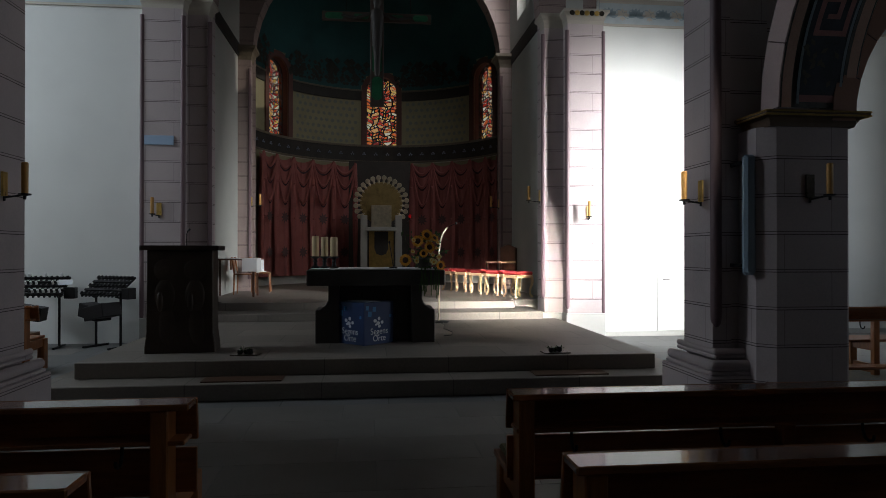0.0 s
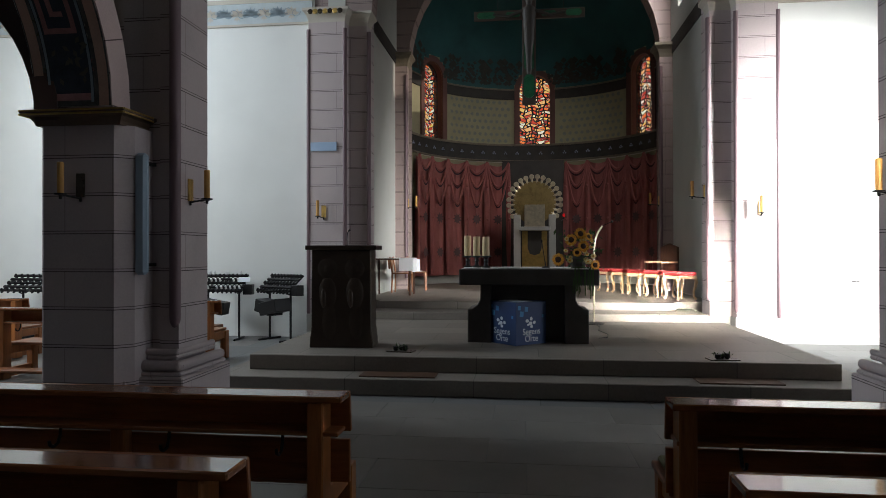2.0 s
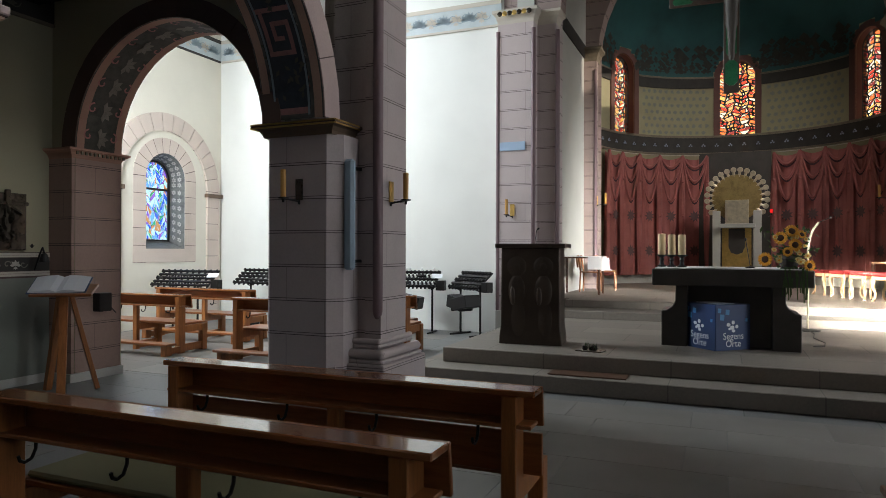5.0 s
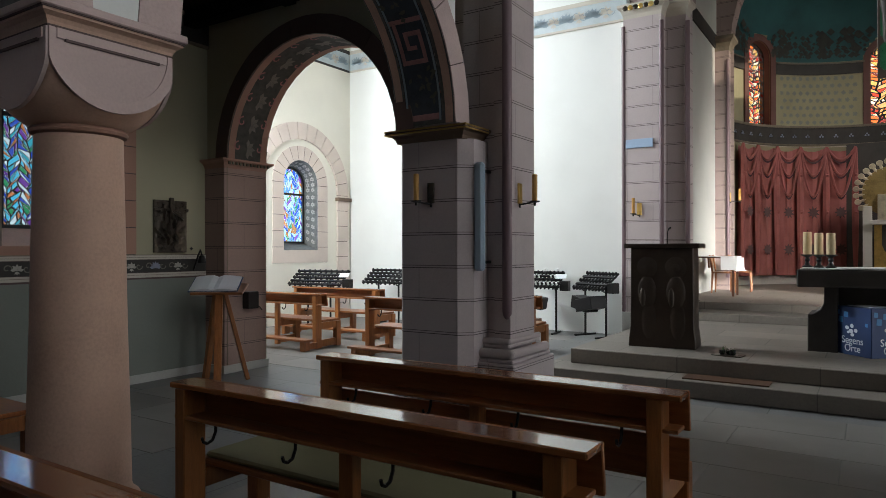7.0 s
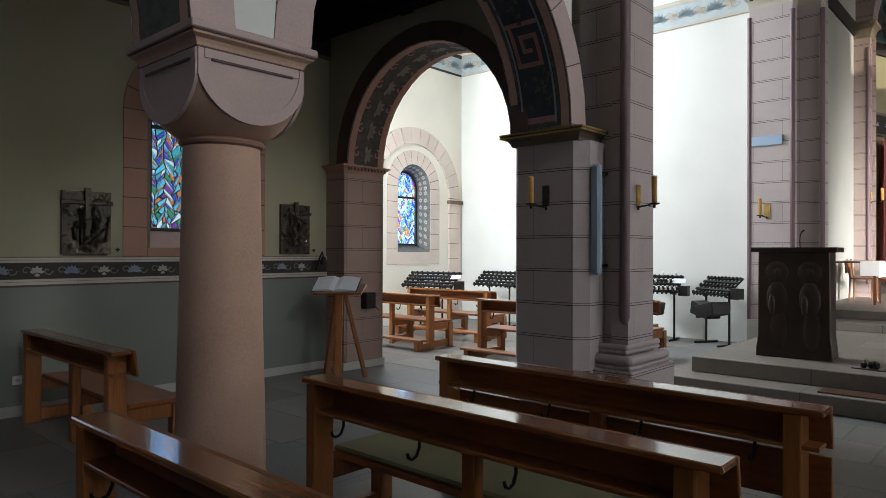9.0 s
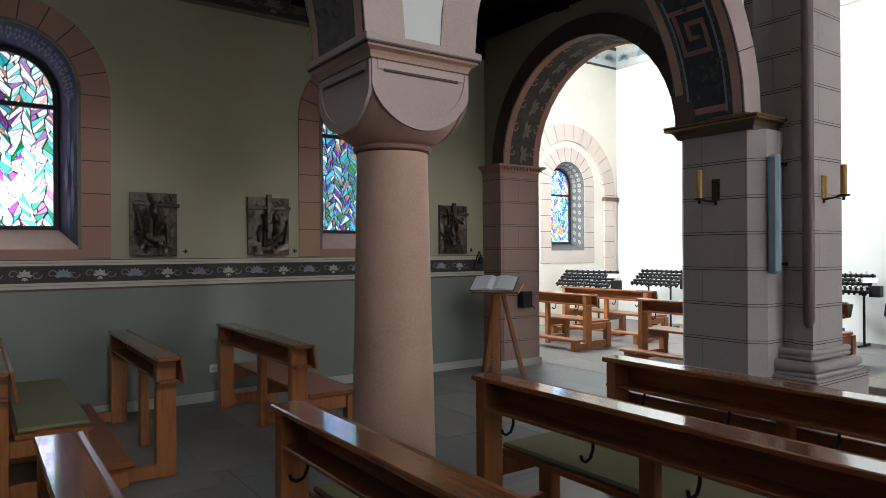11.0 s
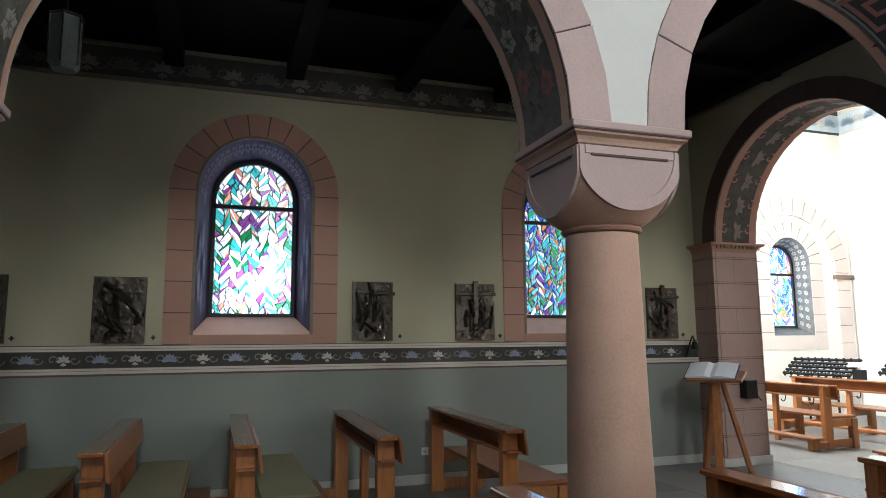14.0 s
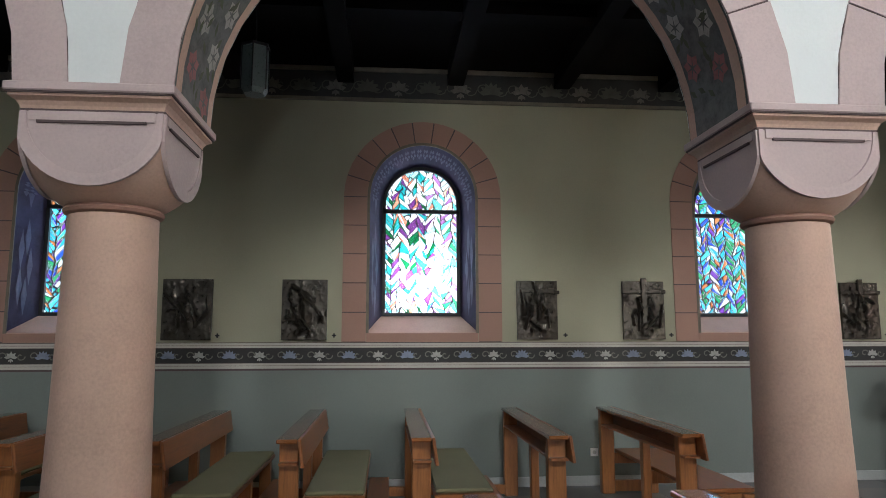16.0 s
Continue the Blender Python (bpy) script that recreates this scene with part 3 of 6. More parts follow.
bm = B()
box(bm, 3.98, 10.5, 11.87, 11.9, 0, 0.09)
structure("baseboard", bm, BASE_GREY, "grey skirting under the white transept wall", "baseboard")

# chancel and apse
for side, tag in ((-1, "north"), (1, "south")):
    if side < 0:
        bm = B()
        box(bm, -3.7, -3.38, 11.9, 16.8, 0.3, 9.0)
        structure("wall_chancel_north", bm, CHOIR_WALL, "pale grey chancel side wall")
    else:
        arched_wall("wall_chancel_south", 'x', 3.38, 3.7, 11.9, 16.8, 0.3, 9.0, [(15.4, 0.6, 7.2, 8.3)], CHOIR_WALL, "pale grey chancel side wall")
    bm = B()
    box(bm, *sorted((side * 3.35, side * 3.40)), 12.0, 16.8, 6.3, 6.62)
    structure("cornice_chancel_" + tag, bm, DARK_BAND, "dark painted cornice along the chancel wall", "trim")
arched_wall("wall_apse_arch", 'y', 16.8, 17.3, -4.2, 4.2, 0.3, 10.4, [(0.03, 3.10, 0.3, 6.4)], CHOIR_STONE, "pink-grey painted chancel arch")
bm = B()
box(bm, -4.2, 4.2, 11.9, 17.3, 10.3, 10.5)
structure("ceiling_chancel", bm, CEIL, "dark chancel ceiling", "ceiling")
arched_wall("wall_crossing_east", 'y', 11.92, 12.3, -4.3, 4.3, 5.85, 10.4, [(0.0, 2.9, 5.85, 5.86)], CHOIR_STONE, "wall over the crossing arch")

AX, AY, AR = 0.17, 17.6, 3.6


def ap(th, z, r=AR):
    return Vector((AX + r * math.sin(th), AY + r * math.cos(th), z))


APSE_WINS = [(0.0, 0.47, 4.92, 6.62), (radians(-57) * AR, 0.42, 4.92, 6.75), (radians(57) * AR, 0.42, 4.92, 6.75)]
f_in, f_out = (lambda u, z: ap(u / AR, z)), (lambda u, z: ap(u / AR, z, AR + 0.35))
bm = B()
N = 96
us = sorted({-1.68 * AR + 3.36 * AR * k / N for k in range(N + 1)} | {c + d * h for c, h, s, sp in APSE_WINS for d in [-1, 1] + [-math.cos(math.pi * k / 16) for k in range(1, 16)]})
for f in (f_in, f_out):
    for a, b in zip(us, us[1:]):
        hole = [o for o in APSE_WINS if abs((a + b) / 2 - o[0]) < o[1]]
        if hole:
            c, h, s, sp = hole[0]
            ta, tb = (sp + math.sqrt(max(0, h * h - (u - c) ** 2)) for u in (a, b))
            rows = [(0.3, s, 0.3, s), (ta, 7.4, tb, 7.4)]
        else:
            rows = [(0.3, 7.4, 0.3, 7.4)]
        for a0, a1, b0, b1 in rows:
            bm.faces.new([bm.verts.new(p) for p in (f(a, a0), f(b, b0), f(b, b1), f(a, a1))])
nf = len(bm.faces)
for o in APSE_WINS:
    reveal(bm, f_in, o, f_out, o)
bm.faces.ensure_lookup_table()
for i in range(nf, len(bm.faces)):
    bm.faces[i].material_index = 1
bmesh.ops.remove_doubles(bm, verts=bm.verts, dist=1e-4)
apse = structure("wall_apse", bm, APSE_WALL, "curved apse wall with stencilled olive panels and arched windows")
apse.data.materials.append(APSE_TRIM)
# half dome
bm = B()
rings = []
for i in range(37):
    e = math.pi / 2 * (i / 36) ** 1.3
    rings.append([bm.verts.new(ap(-1.68 + 3.36 * k / 168, 6.66 + (AR - 0.02) * math.sin(e), (AR - 0.02) * math.cos(e) + 0.001)) for k in range(169)])
for a, b in zip(rings, rings[1:]):
    for k in range(168):
        u, z = (-1.68 + 3.36 * (k + 0.5) / 168) * AR, (a[0].co.z + b[0].co.z) / 2
        # the heads of the windows cut into the vault
        if any(abs(u - c) < h + 0.16 and z < sp + math.sqrt(max(0, (h + 0.16) ** 2 - (u - c) ** 2)) for c, h, s, sp in APSE_WINS):
            continue
        bm.faces.new((a[k], a[k + 1], b[k + 1], b[k]))
structure("ceiling_apse_vault", bm, DOME, "teal painted half dome over the apse", "ceiling", smooth=True)


def curved_band(name, th0, th1, z0, z1, r, material, label="", parent=None, n=64):
    bm = B()
    pr = []
    for k in range(n + 1):
        t = th0 + (th1 - th0) * k / n
        pr.append([bm.verts.new(p) for p in (ap(t, z0, r), ap(t, z1, r), ap(t, z1, AR - 0.002), ap(t, z0, AR - 0.002))])
    for a, b in zip(pr, pr[1:]):
        for i in range(4):
            bm.faces.new((a[i], a[(i + 1) % 4], b[(i + 1) % 4], b[i]))
    bm.faces.new(pr[0])
    bm.faces.new(list(reversed(pr[-1])))
    return part(name, bm, material, parent, label)


low = tagged(curved_band("frieze_apse_lower", -1.62, 1.62, 4.42, 4.86, AR - 0.04, DARK_BAND), "dark painted frieze under the apse windows", "trim", "", "structure")
curved_band("frieze_border", -1.62, 1.62, 4.86, 4.92, AR - 0.07, PALE_DIM, "", low)
curved_band("frieze_border", -1.62, 1.62, 4.38, 4.42, AR - 0.06, PALE_DIM, "", low)
for k in range(30):
    t = -1.5 + 3.0 * k / 29
    bm = B()
    for dx, dz in ((-0.035, 0), (0.035, 0), (0, 0.045)):
        ball(bm, ap(t + dx / AR, 4.62 + dz, AR - 0.045), 0.024, (1, 1, 1), 6)
    part("trefoil", bm, MOTIF_BLUE, low)
for a, b in ((-1.4, -1.16), (-0.83, -0.17), (0.17, 0.83), (1.16, 1.4)):
    up = tagged(curved_band("frieze_apse_upper", a, b, 6.32, 6.60, AR - 0.04, DARK_BAND), "dark painted frieze between the apse windows", "trim", "", "structure")
    curved_band("frieze_border", a, b, 6.60, 6.64, AR - 0.07, PALE_DIM, "", up)
for c, h, s, sp in APSE_WINS:
    o = (c, h, s, sp)
    f = lambda u, z: ap(u / AR, z, AR - 0.01)
    f1 = lambda u, z: ap(u / AR, z, AR - 0.05)
    A, Bo = outline(o, 16), outline((c, h + 0.17, s, sp), 16)
    bm = B()
    for i in range(len(A) - 1):
        q = [A[i], A[i + 1], Bo[i + 1], Bo[i]]
        prism(bm, q, f, f1)
    part("window_surround", bm, APSE_TRIM, apse)
# stencilled stars on the panels
for a, b in ((-0.80, -0.20), (0.20, 0.80)):
    bm = B()
    for i in range(11):
        for j in range(7):
            t = a + 0.03 + (b - a - 0.06) * (i + 0.5 * (j % 2)) / 10.5
            z = 5.02 + j * 0.2
            for k in range(4):
                d = math.pi / 4 * k
                e = 0.05
                p = [ap(t + (e * math.cos(d) + w * math.sin(d)) / AR, z + e * math.sin(d) - w * math.cos(d), AR - 0.006) for e, w in ((0.06, 0.012), (0.06, -0.012), (-0.06, -0.012), (-0.06, 0.012))]
                bm.faces.new([bm.verts.new(q) for q in p])
    tagged(part("stencil_star", bm, DADO, apse), "", "", "", "stuff")
# painted plants along the foot of the dome
bm = B()
rnd = random.Random(4)
for k in range(150):
    t = -1.45 + 2.9 * rnd.random()
    if any(abs(t - c / AR) < 0.15 for c, *_ in APSE_WINS):
        continue
    z0, hh = 6.80, rnd.uniform(0.2, 0.8)
    for j in range(6):
        e = math.asin(min(0.9, (z0 - 6.66 + hh * j / 6) / AR))
        rr = (AR - 0.06) * math.cos(e)
        w = rnd.uniform(0.03, 0.09) * (1 if j < 5 else 1.6)
        dt = rnd.uniform(-0.04, 0.04)
        zz = 6.66 + (AR - 0.05) * math.sin(e)
        bm.faces.new([bm.verts.new(ap(t + dt + a / AR, zz + b, rr)) for a, b in ((-w, 0), (0, -w * 0.8), (w, 0), (0, w))])
tagged(structure("painted_foliage", bm, DOME_LEAF, "dark leafy plants painted along the foot of the vault", "trim"), "", "", "", "stuff")

# ---- piers ----


def cushion_profile(bm, x0, x1, y0, y1, z0, z1, flare):
    """A moulded slab that widens upwards over the given plan."""
    rows = [(0.0, 0), (0.25, 0.12), (0.55, 0.4), (0.75, 0.85), (0.8, 1.0), (1.0, 1.0)]
    rings = []
    for t, e in rows:
        d, z = flare * e, z0 + (z1 - z0) * t
        rings.append([bm.verts.new(p) for p in ((x0 - d, y0 - d, z), (x1 + d, y0 - d, z), (x1 + d, y1 + d, z), (x0 - d, y1 + d, z))])
    for a, b in zip(rings, rings[1:]):
        for k in range(4):
            bm.faces.new((a[k], a[(k + 1) % 4], b[(k + 1) % 4], b[k]))
    bm.faces.new(rings[0])
    bm.faces.new(rings[-1])


def west_pier(side, tag):
    s = side

    def X(a, b):
        return sorted((s * a, s * b))
    pier = tagged(new("pier_west_" + tag), "pink-grey painted ashlar crossing pier with dark beads", "pier", "", "structure")
    bm = B()
    pts = [(3.61, 6.2), (3.61, 5.67), (3.73, 5.55), (4.40, 5.55), (4.46, 5.61), (4.46, 6.2)]
    prism(bm, pts, lambda u, y: Vector((s * u, y, 0)), lambda u, y: Vector((s * u, y, 2.67)))
    part("respond", bm, STONE, pier)
    # stop where the chamfer ends
    for z0, z1, z2 in ((0, 0.22, 0.42),):
        bm = B()
        tri = [(3.61, 5.67), (3.73, 5.55), (3.615, 5.555)]
        prism(bm, tri, lambda u, y: Vector((s * u, y, z0)), lambda u, y: Vector((s * u, y, z1)))
        cone = [bm.verts.new((s * u, y, z1)) for u, y in tri]
        tip = bm.verts.new((s * 3.67, 5.61, z2))
        for i in range(3):
            bm.faces.new((cone[i], cone[(i + 1) % 3], tip))
        part("chamfer_stop", bm, STONE, pier)
    bm = B()
    box(bm, *X(3.745, 4.455), 5.56, 5.8, 2.79, 2.83)
    part("springer", bm, PINK_BLOCK, pier)
    bm = B()
    box(bm, *X(3.72, 4.5), 6.16, 6.68, 0, 9.0)
    part("core", bm, STONE, pier)
    bm = B()
    box(bm, *X(3.42, 3.9), 5.96, 6.62, 0, 9.0)
    part("shaft", bm, STONE, pier)
    bm = B()
    box(bm, *X(3.32, 3.5), 5.90, 6.46, 0.6, 9.0)
    part("front_shaft", bm, STONE, pier)
    bm = B()
    bar(bm, (s * 3.36, 5.91, 0.95), (s * 3.36, 5.91, 9.0), 0.052, 14)
    ball(bm, (s * 3.36, 5.91, 0.95), 0.052, (1, 1, 2.0), 12)
    part("bead", bm, BEAD, pier, "dark purple corner bead", True)
    # moulded base
    bm = B()
    for z0, z1, d in ((0, 0.42, 0.16), (0.42, 0.46, 0.13), (0.56, 0.6, 0.05)):
        box(bm, *X(3.36 - d, 3.95), 5.90 - d, 6.56 + d, z0, z1)
    part("plinth", bm, STONE, pier, bevel=0.012)
    for z, r, d in ((0.51, 0.05, 0.085), (0.63, 0.03, 0.03)):
        bm = B()
        c = [(s * (3.36 - d), 5.90 - d, z), (s * (3.36 - d), 6.56 + d, z), (s * 3.9, 5.90 - d, z)]
        bar(bm, c[0], c[1], r, 12)
        bar(bm, c[0], c[2], r, 12)
        ball(bm, c[0], r, n=10)
        part("base_roll", bm, PIER_PAINT, pier, smooth=True)
    bm = B()
    box(bm, *X(3.58, 4.50), 5.50, 5.9, 0, 0.12)
    part("respond_foot", bm, STONE, pier, bevel=0.02)
    # impost with gilt edge
    bm = B()
    cushion_profile(bm, *X(3.66, 4.46), 5.53, 6.0, 2.665, 2.79, 0.09)
    part("impost", bm, IMPOST, pier, "dark brown moulded impost with a gilt edge")
    bm = B()
    for z in (2.752, 2.784):
        bar(bm, (s * 3.568, 5.44, z), (s * 3.568, 5.9, z), 0.009, 8)
        bar(bm, (s * 3.568, 5.438, z), (s * 4.55, 5.438, z), 0.009, 8)
        bar(bm, (s * 4.552, 5.438, z), (s * 4.552, 6.1, z), 0.009, 8)
    part("gilt_edge", bm, GOLD, pier)
    # meander panel on the arch soffit above
    bm = B()
    o = NAVE_ARCHES[0]

    def sof(x, t, lift=0.012):
        return Vector((s * x, o[0] + (o[1] - lift) * math.cos(t), o[3] + (o[1] - lift) * math.sin(t)))
    for k in range(10):
        a, b = 0.05 + 1.2 * k / 10, 0.05 + 1.2 * (k + 1) / 10
        bm.faces.new([bm.verts.new(p) for p in (sof(3.88, a), sof(3.88, b), sof(4.32, b), sof(4.32, a))])
    part("soffit_panel", bm, SOFFIT_BLUE, pier)
    bm = B()

    def stripe(x0, x1, t0, t1):
        k = max(1, int(abs(t1 - t0) / 0.06))
        for i in range(k):
            a, b = t0 + (t1 - t0) * i / k, t0 + (t1 - t0) * (i + 1) / k
            bm.faces.new([bm.verts.new(p) for p in (sof(x0, a, 0.018), sof(x0, b, 0.018), sof(x1, b, 0.018), sof(x1, a, 0.018))])
    stripe(3.9, 4.3, 0.03, 0.07)
    for t in (0.40, 0.96):
        stripe(3.90, 4.30, t + 0.26, t + 0.29)
        stripe(4.22, 4.265, t + 0.02, t + 0.27)
        stripe(3.96, 4.265, t - 0.005, t + 0.025)
        stripe(3.96, 4.005, t, t + 0.20)
        stripe(3.96, 4.17, t + 0.175, t + 0.205)
        stripe(4.125, 4.17, t + 0.09, t + 0.2)
        stripe(4.05, 4.17, t + 0.085, t + 0.112)
    part("meander", bm, MOTIF_ROSE, pier)
    bm = B()
    stripe(3.885, 3.91, 0.02, 1.35)
    stripe(4.285, 4.31, 0.02, 1.35)
    part("edge_stripe", bm, FRIEZE_SOFT, pier)
    bm = B()
    rl = random.Random(12)
    for k in range(34):
        x, t, a = rl.uniform(3.95, 4.25), rl.uniform(0.10, 0.36) + 0.56 * (k % 2), rl.uniform(0, 6.28)
        d, e = (0.075 * math.cos(a), 0.05 * math.sin(a)), (-0.02 * math.sin(a), 0.013 * math.cos(a))
        bm.faces.new([bm.verts.new(sof(x + d[0] * p + e[0] * q, t + d[1] * p + e[1] * q, 0.017 + 0.0002 * k)) for p, q in ((0, 0), (0.5, -1), (1, 0), (0.5, 1))])
    tagged(part("painted_leaves", bm, MOTIF_GREEN, pier), "", "", "", "stuff")
    return pier


west_pier(-1, "north")
west_pier(1, "south").location.x = SHIFT


def east_pier(side, tag):
    s = side

    def X(a, b):
        return sorted((s * a, s * b))
    pier = tagged(new("pier_east_" + tag), "pink-grey painted ashlar chancel pier with purple strips", "pier", "", "structure")
    for nm, r in (("shaft", (3.30, 3.96, 11.55, 12.0)), ("inner_order", (2.95, 3.42, 11.82, 12.1)), ("jamb", (2.97, 3.40, 12.05, 12.4))):
        bm = B()
        box(bm, *X(r[0], r[1]), r[2], r[3], 0.0, 5.85)
        part(nm, bm, STONE, pier)
    for x, y, lo in ((3.30, 11.56, 0.62), (2.93, 11.83, 0.8), (3.96, 11.57, 0.5)):
        bm = B()
        bar(bm, (s * x, y, lo), (s * x, y, 5.5), 0.04, 12)
        ball(bm, (s * x, y, lo), 0.04, (1, 1, 2.2), 10)
        part("bead", bm, BEAD, pier, "purple corner strip", True)
    bm = B()
    for r in ((3.27, 3.99, 11.52, 12.0), (2.91, 3.3, 11.79, 12.0)):
        box(bm, *X(r[0], r[1]), r[2], r[3], 0.0, 0.46)
    part("plinth", bm, BASE_GREY, pier, bevel=0.01)
    for r in ((3.30, 3.96, 11.55, 12.0), (2.95, 3.42, 11.82, 12.1)):
        bm = B()
        cushion_profile(bm, *X(r[0], r[1]), r[2], r[3], 5.62, 5.86, 0.09)
        part("capital", bm, PALE, pier, "pale moulded capital")
    for k in range(7):
        bm = B()
        lathe(bm, [(0.025, 0), (0.05, 0.012), (0.035, 0.02)], 10, m=Matrix.Translation((s * (3.36 + k * 0.09), 11.475, 5.79)) @ pose(0, 0, 0, 90))
        part("rosette", bm, GOLD if k % 2 else BRONZE, pier)
    # chancel arch pilaster towards the apse
    bm = B()
    box(bm, *X(3.07, 3.40), 16.6, 16.82, 0.6, 6.3)
    part("apse_pilaster", bm, CHOIR_STONE, pier)
    bm = B()
    bar(bm, (s * 3.10, 16.6, 0.9), (s * 3.10, 16.6, 6.0), 0.04, 12)
    part("bead", bm, BEAD, pier, smooth=True)
    bm = B()
    cushion_profile(bm, *X(3.07, 3.40), 16.6, 17.0, 6.22, 6.55, 0.12)
    part("apse_capital", bm, PALE_DIM, pier, "gilt and brown moulded capital")
    return pier


east_pier(-1, "north")
east_pier(1, "south")

# pilaster at the aisle wall under the cross arch
for side, tag in ((-1, "north"), (1, "south")):
    pil = tagged(new("pilaster_aisle_" + tag), "brown painted pilaster carrying the arch at the aisle wall", "pilaster", "", "structure")
    bm = B()
    box(bm, *sorted((side * 7.12, side * 7.9)), 5.46, 6.14, 0, 2.62)
    part("shaft", bm, WARM_STONE, pil)
    bm = B()
    box(bm, *sorted((side * 7.09, side * 7.9)), 5.43, 6.16, 0, 0.1)
    part("foot", bm, BASE_GREY, pil)
    bm = B()
    cushion_profile(bm, *sorted((side * 7.12, side * 7.9)), 5.46, 6.14, 2.60, 2.715, 0.08)
    part("impost", bm, BROWN_BLOCK, pil)
    bm = B()
    for k in range(12):
        box(bm, *sorted((side * 7.05, side * 7.03)), 5.46 + k * 0.058, 5.487 + k * 0.058, 2.64, 2.675)
    part("dentils", bm, PALE_DIM, pil)

# ---- columns ----


def column(y, side):
    col = tagged(new("column"), "salmon stone column with a cushion capital", "column", "columns of the arcade")
    bm = B()
    lathe(bm, [(0.34, 0), (0.34, 0.06), (0.31, 0.09), (0.32, 0.12), (0.285, 0.15), (0.275, 0.18), (0.266, 0.6), (0.252, 1.1), (0.244, 1.54), (0.232, 2.1), (0.23, 2.2)], 40)
    part("shaft", bm, SALMON, col, smooth=True)
    bm = B()
    lathe(bm, [(0.232, 2.205), (0.25, 2.212), (0.258, 2.228), (0.25, 2.244), (0.232, 2.25)], 40)
    part("necking", bm, BROWN_BLOCK, col, smooth=True)
    bm = B()
    rs, h, zt = 0.508, 0.35, 2.692
    n = 64
    rings = []
    for j in range(17):
        z = 2.243 + (zt - 2.243) * j / 16
        ring = []
        for k in range(n):
            a = 2 * math.pi * (k + 0.5) / n
            r = min(math.sqrt(rs * rs - (zt - z) ** 2), h / max(abs(math.cos(a)), abs(math.sin(a))))
            ring.append(bm.verts.new((r * math.cos(a), r * math.sin(a), z)))
        rings.append(ring)
    for a, b in zip(rings, rings[1:]):
        for k in range(n):
            bm.faces.new((a[k], a[(k + 1) % n], b[(k + 1) % n], b[k]))
    bm.faces.new(rings[0])
    bm.faces.new(rings[-1])
    part("cushion", bm, SALMON, col, "cushion with rounded lower corners", smooth=True)
    for q in range(4):
        m = pose(0, 0, 0, 0, 0, 90 * q)
        bm = B()
        A = [(-0.385 * math.cos(math.pi * k / 24), -0.385 * math.sin(math.pi * k / 24)) for k in range(25)]
        Bi = [(u * 0.84, w * 0.84) for u, w in A]
        for i in range(24):
            prism(bm, [A[i], A[i + 1], Bi[i + 1], Bi[i]], lambda u, z: m @ Vector((h - 0.01, max(-h, min(h, u)), zt + z)), lambda u, z: m @ Vector((h + 0.012, max(-h, min(h, u)), zt + z)))
        box(bm, h - 0.01, h + 0.012, -0.31, 0.31, zt - 0.05, zt, m)
        bmesh.ops.remove_doubles(bm, verts=bm.verts, dist=1e-5)
        part("shield_border", bm, PINK_BLOCK, col)
        bm = B()
        prism(bm, [(u * 0.99, w * 0.99) for u, w in A], lambda u, z: m @ Vector((h - 0.01, max(-h + 0.002, min(h - 0.002, u)), zt + z)), lambda u, z: m @ Vector((h + 0.004, max(-h + 0.002, min(h - 0.002, u)), zt + z)))
        part("shield", bm, PINK_BLOCK, col)
        bm = B()
        box(bm, h - 0.01, h + 0.0145, -0.27, 0.27, zt - 0.062, zt - 0.048, m)
        part("incised_line", bm, LINE, col)
    bm = B()
    cushion_profile(bm, -0.355, 0.355, -0.355, 0.355, 2.704, 2.772, 0.045)
    part("abacus_moulding", bm, SALMON, col)
    bm = B()
    box(bm, -0.42, 0.42, -0.42, 0.42, 2.781, 2.828)
    part("abacus", bm, PINK_BLOCK, col, bevel=0.006)
    bm = B()
    box(bm, -0.41, 0.41, -0.41, 0.41, 2.772, 2.781)
    # strip below the moulding is its shadow, laid in as dark colour
    box(bm, -0.357, 0.357, -0.357, 0.357, 2.692, 2.704)
    part("abacus_line", bm, LINE, col)
    col.matrix_basis = Matrix.Translation((side * 4.10, y, 0))
    return col


first = column(COLS[0], -1)
for y in COLS[1:]:
    copy_thing(first, Matrix.Translation((-4.10, y, 0)))
for y in COLS:
    copy_thing(first, Matrix.Translation((4.10 + SHIFT, y, 0)))


# ---- windows ----
def clip_convex(poly, hull):
    """Cuts a 2D outline to a convex one (both run anticlockwise)."""
    out = poly
    for a, b in zip(hull, hull[1:] + hull[:1]):
        src, out = out, []
        side = lambda p: (b[0] - a[0]) * (p[1] - a[1]) - (b[1] - a[1]) * (p[0] - a[0])
        for p, q in zip(src, src[1:] + src[:1]):
            sp_, sq = side(p), side(q)
            if sp_ >= 0:
                out.append(p)
            if sp_ * sq < 0:
                t = sp_ / (sp_ - sq)
                out.append((p[0] + t * (q[0] - p[0]), p[1] + t * (q[1] - p[1])))
        if len(out) < 3:
            return []
    return out


def shrink(poly, d):
    n = len(poly)
    c = (sum(p[0] for p in poly) / n, sum(p[1] for p in poly) / n)
    far = max(math.hypot(p[0] - c[0], p[1] - c[1]) for p in poly)
    k = max(0.3, 1 - d / max(far * 0.6, 1e-4))
    return [(c[0] + (p[0] - c[0]) * k, c[1] + (p[1] - c[1]) * k) for p in poly]


